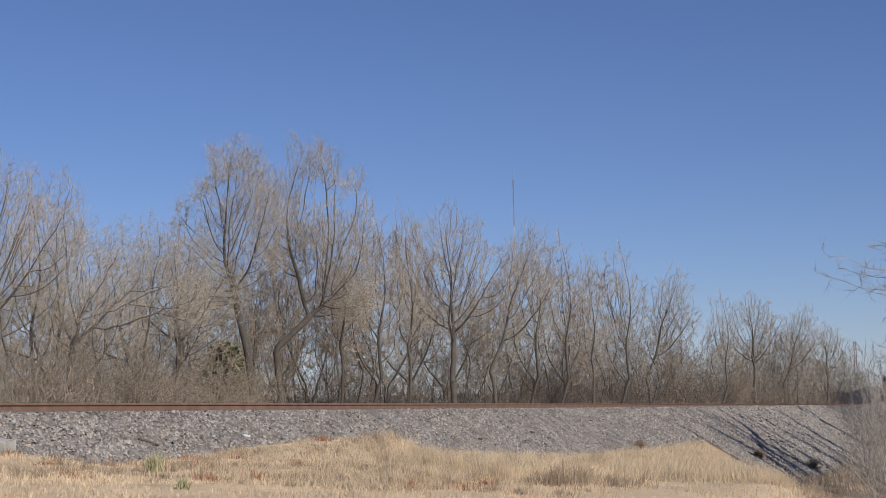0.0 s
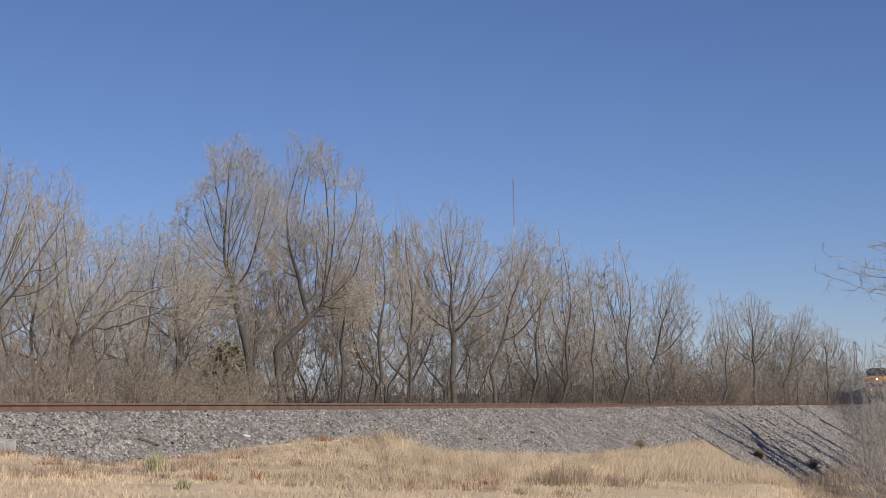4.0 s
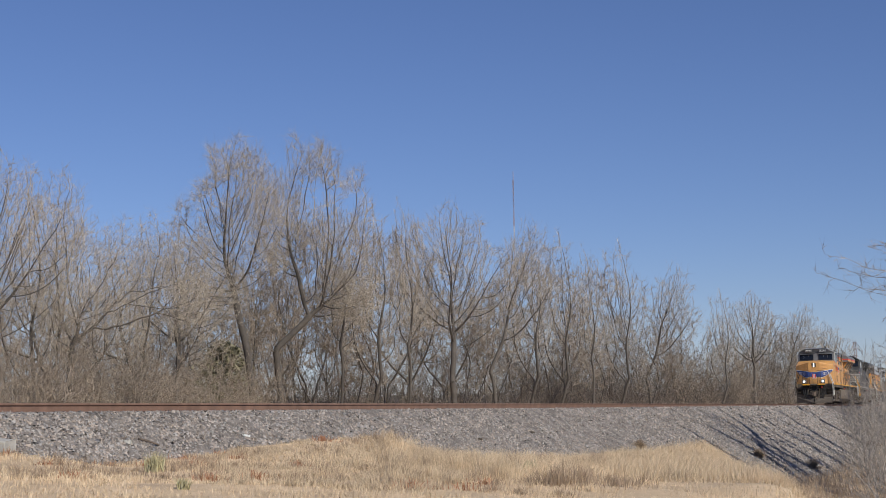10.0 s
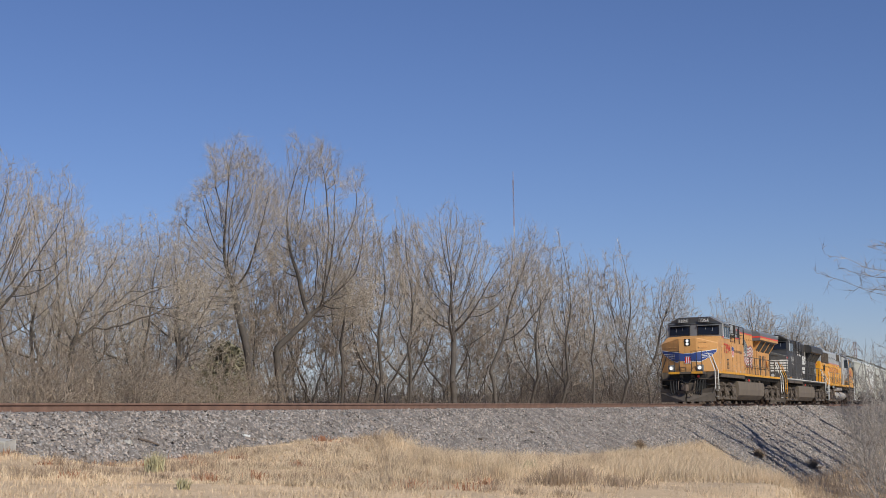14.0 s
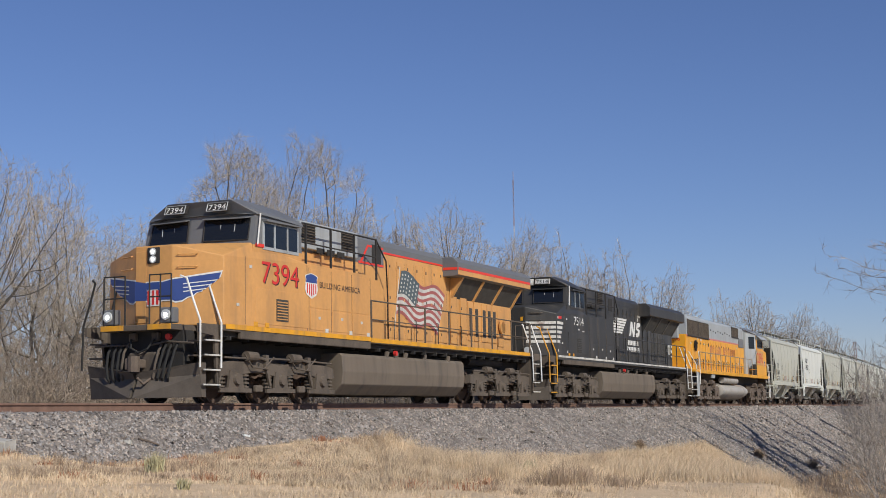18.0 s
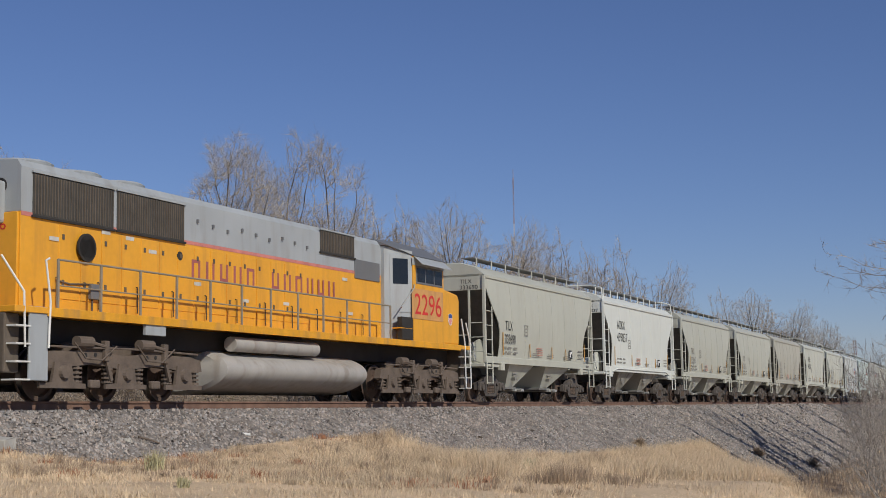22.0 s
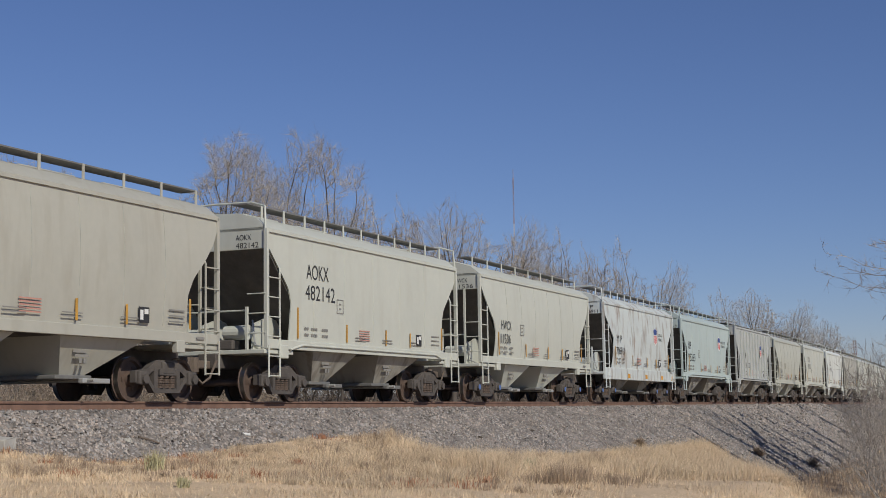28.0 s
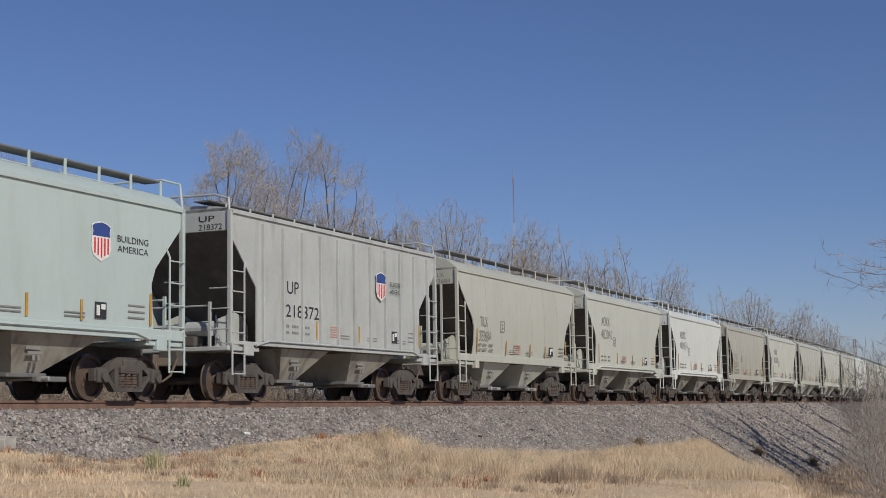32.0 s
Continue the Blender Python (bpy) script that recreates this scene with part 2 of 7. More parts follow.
def lathe(profile, axis="y", n=28, bm=None):
    """Turns (radius, along) pairs round an axis through the origin."""
    rings = []
    for i in range(n):
        c, s = math.cos(2 * math.pi * i / n), math.sin(2 * math.pi * i / n)
        if axis == "y":
            rings.append([(r * c, a, r * s) for r, a in profile])
        elif axis == "z":
            rings.append([(r * c, r * s, a) for r, a in profile])
        else:
            rings.append([(a, r * c, r * s) for r, a in profile])
    bm = bm or bmesh.new()
    vs = [[bm.verts.new(p) for p in r] for r in rings]
    faces = []
    for i in range(n):
        a, b = vs[i], vs[(i + 1) % n]
        for j in range(len(profile) - 1):
            faces.append(bm.faces.new((a[j], a[j + 1], b[j + 1], b[j])))
    for j in (0, -1):
        if profile[j][0] > 1e-4:
            faces.append(bm.faces.new([v[j] for v in vs]))
    bmesh.ops.recalc_face_normals(bm, faces=faces)
    return bm


def smooth(ob, angle=35):
    for p in ob.data.polygons:
        p.use_smooth = True
    ob.data.set_sharp_from_angle(angle=radians(angle))
    return ob


def letters(text, parent, mat, u0, u1, z0, z1, y, label="", rows=1, name="lettering"):
    """Flat lettering on a side that faces the camera, fitted into the given rectangle."""
    cu = bpy.data.curves.new("text", "FONT")
    cu.body = text
    tmp = bpy.data.objects.new("text", cu)
    me = bpy.data.meshes.new_from_object(tmp)
    bpy.data.objects.remove(tmp)
    bpy.data.curves.remove(cu)
    co = np.empty(len(me.vertices) * 3)
    me.vertices.foreach_get("co", co)
    co = co.reshape(-1, 3)
    lo, hi = co.min(0), co.max(0)
    q = np.empty_like(co)
    q[:, 0] = u0 + (co[:, 0] - lo[0]) / (hi[0] - lo[0]) * (u1 - u0)
    q[:, 2] = z0 + (co[:, 1] - lo[1]) / (hi[1] - lo[1]) * (z1 - z0)
    q[:, 1] = y
    me.vertices.foreach_set("co", q.ravel())
    me.name = name
    me.materials.clear()
    me.materials.append(mat)
    ob = new(name, me)
    ob.parent = parent
    if label:
        ob["label"] = label
    return ob


def bars(rects, parent, mat, y, name="marking", label=""):
    """Plain bars for small writing: (u0, u1, z0, z1) each, in one flat mark."""
    bm = bmesh.new()
    for u0, u1, z0, z1 in rects:
        box(u0, u1, y - 0.002, y + 0.004, z0, z1, bm=bm)
    return part(name, bm, mat, parent, label)


def mesh_np(name, verts, faces, mat):
    """A mesh from arrays: faces is (n, 3) or (n, 4)."""
    me = bpy.data.meshes.new(name)
    k = faces.shape[1]
    me.vertices.add(len(verts))
    me.vertices.foreach_set("co", np.asarray(verts, np.float32).ravel())
    me.loops.add(faces.size)
    me.loops.foreach_set("vertex_index", np.asarray(faces, np.int32).ravel())
    me.polygons.add(len(faces))
    me.polygons.foreach_set("loop_start", np.arange(0, faces.size, k, dtype=np.int32))
    me.update(calc_edges=True)
    me.materials.append(mat)
    return me


def along(s, across=0.0):
    """The place at arc length s on the track, shifted across it (positive: away from the camera)."""
    h = CURVE * s
    return math.sin(h) / CURVE - across * math.sin(h), CENTRE + (1 - math.cos(h)) / CURVE + across * math.cos(h)


# ---- ground and track
TOE = ((-60, -0.9), (10, -0.85), (18, -0.87), (19.4, -1.06), (20.5, -1.12), (22.7, -1.04), (23.6, -1.05), (24.6, -0.95), (26.2, -0.92), (28, -0.88), (31, -0.88), (31.8, -1.1), (33.6, -1.5),
       (34.2, -1.72), (36, -1.62), (41.4, -1.75), (43.9, -2.0), (47.8, -1.95), (49.5, -1.84), (53, -1.58), (59, -1.58), (64, -1.9), (120, -2.1), (400, -2.3))


def off_track(x, y):
    return np.hypot(x, y - (CENTRE + 1 / CURVE)) - 1 / CURVE


def natural(x, y):
    """The height of the ground without the railway bank."""
    x, y = np.asarray(x, float), np.asarray(y, float)
    d = off_track(x, y)
    toe = np.interp(x, [a for a, _ in TOE], [b for _, b in TOE])
    plain = np.interp(x, [-60, 10, 25, 35, 50, 62, 400], [-0.9, -0.85, -1.12, -1.5, -1.76, -1.72, -2.3])
    k = np.clip((d - 3.0) / 2.4, 0, 1)
    k = k * k * (3 - 2 * k)                                      # the humps at the toe flatten out across the field
    near = toe * (1 - k) + plain * k - 0.045 * np.clip(d - 3.2, -2, 40)
    lumps = 0.045 * np.sin(x * 1.35 + 0.8 * y + 1.6 * np.sin(0.7 * y)) * np.sin(1.1 * y - 0.45 * x) + 0.06 * np.sin(x * 0.55 + 0.4 * y) * np.sin(0.5 * y + 0.2 * x + 1) + 0.02 * np.sin(3.1 * x + 1.3 * y) * np.sin(2.3 * y - 1.7 * x)
    near += lumps * np.clip((x - 12) / 6, 0, 1) * np.clip((d - 3.3) / 1.2, 0, 1) * np.clip((75 - x) / 10, 0, 1)
    fall = np.clip((x - 55 + 3.5 * (14 - y)) / 7, 0, 1)          # a hollow beyond the mound
    near -= 1.6 * fall * fall * (3 - 2 * fall) * np.clip((130 - x) / 40, 0, 1)
    far = -1.15 + 0.25 * np.sin(x * 0.11) * np.sin(y * 0.13 + 1) - 0.002 * np.clip(-d, 0, 200)
    k = np.clip((d + 1.0) / 2.0, 0, 1)
    return far * (1 - k) + near * k


def bank(d):
    d = np.abs(d)
    return -0.205 - np.clip(d - 1.75, 0, None) / 1.8


def sheet(name, xs, ys, fn, mat):
    X, Y = np.meshgrid(xs, ys, indexing="ij")
    v = np.stack([X, Y, fn(X, Y)], -1).reshape(-1, 3)
    n, m = len(xs), len(ys)
    i = (np.arange(n - 1)[:, None] * m + np.arange(m - 1)[None]).ravel()
    me = mesh_np(name, v, np.stack([i, i + m, i + m + 1, i + 1], -1), mat)
    for p in me.polygons:
        p.use_smooth = True
    return new(name, me)


rng = np.random.default_rng(7)
gx = np.concatenate([[-1500, -600, -250, -120, -60, -25], np.arange(-5, 10, 0.8), np.arange(10, 66, 0.33), np.arange(66, 100, 0.8), np.arange(100, 300, 8), [320, 400, 600, 1000, 1800, 3200]])
gy = np.concatenate([[-2500, -900, -300, -120, -50, -20], np.arange(-6, 3, 0.8), np.arange(3, 17, 0.33), np.arange(17, 24, 0.8), np.arange(24, 120, 6), [140, 200, 320, 600, 1200, 2400, 4500]])
tagged(sheet("ground", gx, gy, natural, M["soil"]), "tan dry winter grassland soil beside the railway bank", "ground", kind="structure")

bs = np.concatenate([np.arange(-60, 10, 2.0), np.arange(10, 90, 0.35), np.arange(90, 420, 3.0)])
bd = np.concatenate([np.arange(-9, -2, 1.0), np.linspace(-1.75, 1.75, 9), np.arange(2.0, 6, 0.22), np.arange(6, 14, 0.8)])
SS, DD = np.meshgrid(bs, bd, indexing="ij")
hh = CURVE * SS
bx = np.sin(hh) / CURVE + DD * np.sin(hh)
by = CENTRE + (1 - np.cos(hh)) / CURVE - DD * np.cos(hh)
bz = bank(DD) + rng.normal(0, 0.008, DD.shape)
n_, m_ = SS.shape
ii = (np.arange(n_ - 1)[:, None] * m_ + np.arange(m_ - 1)[None]).ravel()
ballast = new("ballast_bed", mesh_np("ballast_bed", np.stack([bx, by, bz], -1).reshape(-1, 3), np.stack([ii, ii + 1, ii + m_ + 1, ii + m_], -1), M["ballast"]))
tagged(ballast, "grey crushed-stone railway ballast bank", "ballast", kind="structure")

# single stones on the near shoulder
N = 105000
st_s = 13 * (115 / 13) ** rng.random(N)
st_d = 1.0 + rng.random(N) * np.where(st_s > 45, 6.5, 4.4)
st_h = CURVE * st_s
px = np.sin(st_h) / CURVE + st_d * np.sin(st_h)
py = CENTRE + (1 - np.cos(st_h)) / CURVE - st_d * np.cos(st_h)
keep = (bank(st_d) > natural(px, py) - 0.04) & (np.abs(st_d - 0.75) > 0.14)
px, py, pz = px[keep], py[keep], (bank(st_d) - 0.004)[keep]
N = len(px)
# a half-buried wedge of stone: four corners below, a short ridge above
corner = np.array([(-1, -1, -0.6), (1, -1, -0.6), (1, 1, -0.6), (-1, 1, -0.6), (-0.45, 0, 1), (0.45, 0, 1)], float)
size = rng.uniform(0.017, 0.036, (N, 1, 1)) * rng.uniform(0.75, 1.35, (N, 1, 3)) * (np.maximum(1, st_s[keep] / 46))[:, None, None]
v = corner[None] * size * rng.uniform(0.6, 1.2, (N, 6, 3)) + rng.normal(0, 0.3, (N, 6, 3)) * size
a, b = rng.uniform(0, 6.28, (N, 1)), rng.normal(0, 0.5, (N, 1))
y2, z2 = v[..., 1] * np.cos(b) - v[..., 2] * np.sin(b), v[..., 1] * np.sin(b) + v[..., 2] * np.cos(b)
x1, y1 = v[..., 0] * np.cos(a) - y2 * np.sin(a), v[..., 0] * np.sin(a) + y2 * np.cos(a)
v = np.stack([x1 + px[:, None], y1 + py[:, None], z2 + pz[:, None]], -1).reshape(-1, 3)
tri = np.array([(0, 1, 5), (0, 5, 4), (2, 3, 4), (2, 4, 5), (1, 2, 5), (3, 0, 4)])
f = (np.arange(N)[:, None, None] * 6 + tri[None]).reshape(-1, 3)
tagged(new("ballast_stones", mesh_np("ballast_stones", v, f, M["stone"])), "loose grey and pinkish crushed stones on the bank", "stones", kind="stuff")

# rails: head, web and foot, swept along the curve
RAIL = [(-0.069, -0.181), (0.069, -0.181), (0.069, -0.170), (0.012, -0.150), (0.009, -0.052), (0.037, -0.040), (0.037, -0.008), (0.028, 0.0),
        (-0.028, 0.0), (-0.037, -0.008), (-0.037, -0.040), (-0.009, -0.052), (-0.012, -0.150), (-0.069, -0.170)]
track = tagged(new("railway_track"), "single railway track with rusty rails on wooden ties", "railway track", kind="structure")
for across in (-0.755, 0.755):
    rings = []
    for s in np.concatenate([np.arange(-60, 120, 4.0), np.arange(120, 420, 8.0)]):
        x, y = along(s, across)
        h = CURVE * s
        rings.append([(x - yy * math.sin(h), y + yy * math.cos(h), zz) for yy, zz in RAIL])
    part("rail", hull(rings), M["rail"], track, "rust-brown steel rail")
tie_me = None
for i in range(240):
    s = 2 + i * 0.52
    x, y = along(s)
    if tie_me is None:
        o = part("tie", box(-0.115, 0.115, -1.28, 1.28, -0.36, -0.186, 0.01), M["tie"], track)
        tie_me = o.data
    else:
        o = new("tie", tie_me)
        o.parent = track
    o.matrix_basis = pose(x, y, rng.normal(0, 0.004), 0, 0, math.degrees(CURVE * s) + rng.normal(0, 0.4))
anchor_me = None
for i in range(150):
    s = 12 + i * 0.52
    x, y = along(s, -0.755)
    if anchor_me is None:
        bm = box(-0.03, 0.03, -0.10, -0.055, -0.185, -0.150, 0.006)
        box(0.10, 0.16, -0.09, -0.06, -0.20, -0.160, bm=bm)
        box(-0.09, 0.09, -0.16, 0.16, -0.187, -0.1815, bm=bm)
        o = part("tie_plate", bm, M["rail"], track)
        anchor_me = o.data
    else:
        o = new("tie_plate", anchor_me)
        o.parent = track
    o.matrix_basis = pose(x, y, 0, 0, 0, math.degrees(CURVE * s))

# ---- rolling stock: u runs back from the front coupler, y = -1.53 is the side towards the camera
def wheelset(parent, u, r, name="wheelset"):
    me = bpy.data.meshes.get("wheelset_%d" % round(r * 1000))
    if me is None:
        bm = bmesh.new()
        for sgn in (-1, 1):
            y = 0.755 * sgn
            lathe([(0.09, y + 0.10 * sgn), (0.15, y + 0.10 * sgn), (0.17, y + 0.03 * sgn), (r * 0.80, y + 0.01 * sgn), (r * 0.85, y + 0.075 * sgn), (r, y + 0.075 * sgn), (r + 0.003, y - 0.035 * sgn),
                   (r + 0.028, y - 0.05 * sgn), (r + 0.024, y - 0.07 * sgn), (r * 0.84, y - 0.07 * sgn), (r * 0.8, y - 0.03 * sgn), (0.17, y - 0.05 * sgn), (0.09, y - 0.08 * sgn)], bm=bm)
            for k in range(3):       # marks cast in the plate, which show the turning
                c, s = math.cos(k * 2.1), math.sin(k * 2.1)
                box(c * r * 0.5 - 0.03, c * r * 0.5 + 0.03, y + 0.015 * sgn, y + 0.035 * sgn, s * r * 0.5 - 0.05, s * r * 0.5 + 0.05, bm=bm)
        rod((0, -1.0, 0), (0, 1.0, 0), 0.085, 12, bm)
        me = bpy.data.meshes.new("wheelset_%d" % round(r * 1000))
        bm.normal_update()
        bm.to_mesh(me)
        bm.free()
        me.materials.append(M["wheel"])
        me.materials.append(M["tread"])
        for p in me.polygons:
            c = p.center
            p.use_smooth = True
            if abs(math.hypot(c.x, c.z) - r) < 0.012:
                p.material_index = 1
        me.set_sharp_from_angle(angle=radians(40))
    ob = new(name, me)
    ob.parent = parent
    ob.matrix_parent_inverse = Matrix.Translation((u, 0, r))
    return ob


def spring(u, y, z0, z1, r, bm, turns=4):
    for k in range(turns):
        z = z0 + (k + 0.5) * (z1 - z0) / turns
        rod((u, y, z - 0.022), (u, y, z + 0.016), r, 10, bm)
    rod((u, y, z0), (u, y, z1), r * 0.6, 8, bm)


def loco_truck(thing, axles, r, name, mat, hi=0.0):
    """A three-axle locomotive truck: side frames with journal boxes, springs, brake gear and traction motors."""
    a, mid, b = axles
    m1, m2 = (a + mid) / 2, (mid + b) / 2
    shade_discs = bmesh.new()
    bm = bmesh.new()
    for y in (-1.28, 1.28):
        sg = -1 if y < 0 else 1
        top = 1.02 + hi
        # the beam over the springs, humped between the axles
        prism([(a - 0.72, 0.62), (a - 0.66, 0.86), (a - 0.30, 0.92), (m1 - 0.55, 0.94), (m1 - 0.30, top), (m1 + 0.30, top), (m1 + 0.55, 0.92), (mid, 0.88), (m2 - 0.55, 0.92), (m2 - 0.30, top), (m2 + 0.30, top),
               (m2 + 0.55, 0.94), (b + 0.30, 0.92), (b + 0.66, 0.86), (b + 0.72, 0.62), (b + 0.30, 0.60), (m2, 0.70), (mid, 0.60), (m1, 0.70), (a - 0.30, 0.60)], "y", y - 0.09, y + 0.09, bm)
        for u in axles:
            # pedestal, journal cap and the two spring seats
            prism([(u - 0.24, 0.72), (u + 0.24, 0.72), (u + 0.32, 0.34), (u + 0.66, 0.32), (u + 0.66, 0.23), (u - 0.66, 0.23), (u - 0.66, 0.32), (u - 0.32, 0.34)], "y", y - 0.07, y + sg * 0.13, bm)
            rod((u, y + sg * 0.10, 0.53), (u, y + sg * 0.20, 0.53), 0.15, 14, bm, r2=0.12)
            for du in (-0.50, 0.50):
                spring(u + du, y + sg * 0.02, 0.32, 0.66, 0.115, bm)
        for u in (m1, m2):
            rod((u - 0.62, y + sg * 0.14, 1.05 + hi), (u - 0.18, y + sg * 0.14, 1.05 + hi), 0.11, 12, bm)
            rod((u - 0.18, y + sg * 0.14, 1.05 + hi), (u + 0.25, y + sg * 0.16, 0.98 + hi), 0.035, 6, bm)
            box(u + 0.22, u + 0.36, y + sg * 0.06, y + sg * 0.18, 0.76, 1.10 + hi, 0.02, bm)
            prism([(u + 0.26, 0.84), (u + 0.34, 0.84), (u + 0.52, 0.40), (u + 0.44, 0.38)], "y", y + sg * 0.10, y + sg * 0.15, bm)
            box(u - 0.20, u + 0.10, y + sg * 0.06, y + sg * 0.17, 0.24, 0.40, 0.03, bm)
            # flat near-black discs paint the shade of holes onto the solid frame
            rod((u - 0.28, y + sg * 0.088, 0.86), (u - 0.28, y + sg * 0.095, 0.86), 0.055, 10, shade_discs)
            rod((u + 0.02, y + sg * 0.088, 0.88), (u + 0.02, y + sg * 0.095, 0.88), 0.045, 10, shade_discs)
            tube([(u - 0.7, y + sg * 0.16, 1.10), (u - 0.4, y + sg * 0.20, 0.80), (u + 0.1, y + sg * 0.20, 0.78), (u + 0.6, y + sg * 0.16, 1.06)], 0.018, 6, bm)
        tube([(a - 0.5, y + sg * 0.13, 1.00), (a + 0.2, y + sg * 0.15, 1.00), (mid, y + sg * 0.15, 1.02), (b - 0.3, y + sg * 0.13, 1.00), (b + 0.5, y + sg * 0.13, 0.98)], 0.022, 6, bm)
        tube([(a - 0.6, y + sg * 0.10, 0.60), (a - 0.72, y + sg * 0.12, 0.40), (a - 0.66, y + sg * 0.12, 0.30)], 0.022, 6, bm)
    for u in axles:
        box(u - 0.35, u + 0.35, -0.55, 0.55, 0.32, 0.85, 0.08, bm)
    box(a + 0.6, b - 0.6, -0.95, 0.95, 0.75, 1.12, 0.05, bm)
    t = part("truck", bm, mat, thing, name)
    part("frame_hole", shade_discs, M["dark"], t)
    for u in axles:
        wheelset(t, u, r)
    return t


def rails_on_posts(thing, u0, u1, y, z0, z1, step, mat, mid=None, name="handrail"):
    bm = bmesh.new()
    tube([(u0, y, z1), (u1, y, z1)], 0.021, 8, bm)
    if mid:
        tube([(u0, y, mid), (u1, y, mid)], 0.014, 6, bm)
    rail = part(name, bm, mat, thing)
    n = max(1, round((u1 - u0) / step))
    for i in range(n + 1):
        u = u0 + (u1 - u0) * i / n
        part("post", box(u - 0.025, u + 0.025, y - 0.018, y + 0.018, z0, z1 + 0.01), mat, rail)
    return rail


def flag_decal(thing, y):
    """A waving striped flag on the hood, each stripe a patch of its own colour."""
    u0, u1, z0, z1 = 11.62, 14.75, 2.32, 3.85
    pole = lambda v: 11.62 - 0.42 * (1 - v)
    wave = lambda a: 0.115 * math.sin(a * 9.6 + 0.3) - 0.40 * a

    def cell(mat, a0, a1, v0, v1, name, lift):
        bm = bmesh.new()
        n = max(2, int((a1 - a0) * 26))
        prev = None
        for i in range(n + 1):
            a = a0 + (a1 - a0) * i / n
            here = []
            for vv in (v0, v1):
                u = pole(vv) + 0.10 + a * (u1 - u0) * (0.94 + 0.06 * vv)
                here.append(bm.verts.new((u, y - lift, 2.50 + vv * 1.28 + wave(a))))
            if prev:
                bm.faces.new((prev[0], here[0], here[1], prev[1]))
            prev = here
        return part(name, bm, mat, flag)

    flag = part("flag_decal", rod((11.19, y - 0.006, 2.0), (11.63, y - 0.006, 3.92), 0.012, 6), M["faded_white"], thing, "faded waving striped flag decal")
    for k in range(13):
        cell(M["flag_red"] if k % 2 == 0 else M["faded_white"], 0.0, 1.0, 1 - (k + 1) / 13, 1 - k / 13, "stripe", 0.004)
    cell(M["navy"], 0.0, 0.40, 6 / 13, 1.0, "canton", 0.008)
    for i in range(6):
        for j in range(5):
            a, v = 0.04 + 0.063 * i, 0.52 + 0.095 * j
            u = pole(v) + 0.10 + a * (u1 - u0) * (0.94 + 0.06 * v)
            z = 2.50 + v * 1.28 + wave(a)
            part("star", box(u - 0.035, u + 0.035, y - 0.013, y - 0.010, z - 0.03, z + 0.03), M["faded_white"], flag)


def shield(thing, u0, u1, z0, z1, y):
    """A plain railway shield: navy head, red and white stripes, no wording."""
    w, h = u1 - u0, z1 - z0
    out = [(0.5, 0), (0.12, 0.14), (0, 0.35), (0.06, 0.72), (0, 0.88), (0.2, 0.95), (0.5, 1.0), (0.8, 0.95), (1, 0.88), (0.94, 0.72), (1, 0.35), (0.88, 0.14)]
    s = part("shield_emblem", prism([(u0 + a * w, z0 + b * h) for a, b in out], "y", y - 0.004, y), M["white"], thing, "plain shield emblem in navy, red and white")
    top = [(0.06, 0.62), (0.10, 0.72), (0.05, 0.86), (0.22, 0.92), (0.5, 0.96), (0.78, 0.92), (0.95, 0.86), (0.90, 0.72), (0.94, 0.62)]
    part("shield_head", prism([(u0 + a * w, z0 + b * h) for a, b in top], "y", y - 0.007, y - 0.003), M["blue"], s)
    bm = bmesh.new()
    for k in range(5):
        a = 0.14 + 0.165 * k
        box(u0 + a * w, u0 + (a + 0.075) * w, y - 0.007, y - 0.003, z0 + (0.10 + 0.10 * abs(k - 2) / 2) * h, z0 + 0.58 * h, bm=bm)
    part("shield_stripes", bm, M["red"], s)
    return s


def stairs(thing, u, sgn, rail_mat, step_mat, front=1):
    """The step well at a corner: a side plate, four treads and two bent grab rails."""
    d = front
    bm = prism([(u + 0.15 * d, 1.70), (u + 0.95 * d, 1.70), (u + 0.95 * d, 0.33), (u + 0.88 * d, 0.33), (u + 0.75 * d, 1.45), (u + 0.15 * d, 1.50)], "y", sgn * 1.50, sgn * 1.44)
    prism([(u + 0.90 * d, 1.70), (u + 0.95 * d, 1.70), (u + 0.95 * d, 0.33), (u + 0.90 * d, 0.33)], "y", sgn * 1.50, sgn * 0.95, bm)
    w = part("step_well", bm, M["frame"], thing)
    for k in range(4):
        z = 0.38 + 0.32 * k
        st = part("step", box(u + (0.30 + 0.02 * k) * d, u + 0.92 * d, sgn * 1.52, sgn * (1.20 - 0.05 * k), z - 0.02, z + 0.015), M["frame"], w)
        part("step_edge", box(u + (0.28 + 0.02 * k) * d, u + 0.93 * d, sgn * 1.545, sgn * 1.515, z - 0.012, z + 0.022), step_mat, st)
    for uu, q in ((0.12, 0.55), (0.95, 0.0)):
        part("grab_rail", tube([(u + (uu - q * 0.3) * d, sgn * 1.15, 2.72), (u + uu * d, sgn * 1.20, 2.68), (u + uu * d + 0.02 * d, sgn * 1.36, 2.2), (u + uu * d + 0.03 * d, sgn * 1.53, 1.75), (u + uu * d, sgn * 1.545, 0.75)], 0.024, 8), rail_mat, w, "bent grab rail")
    return w


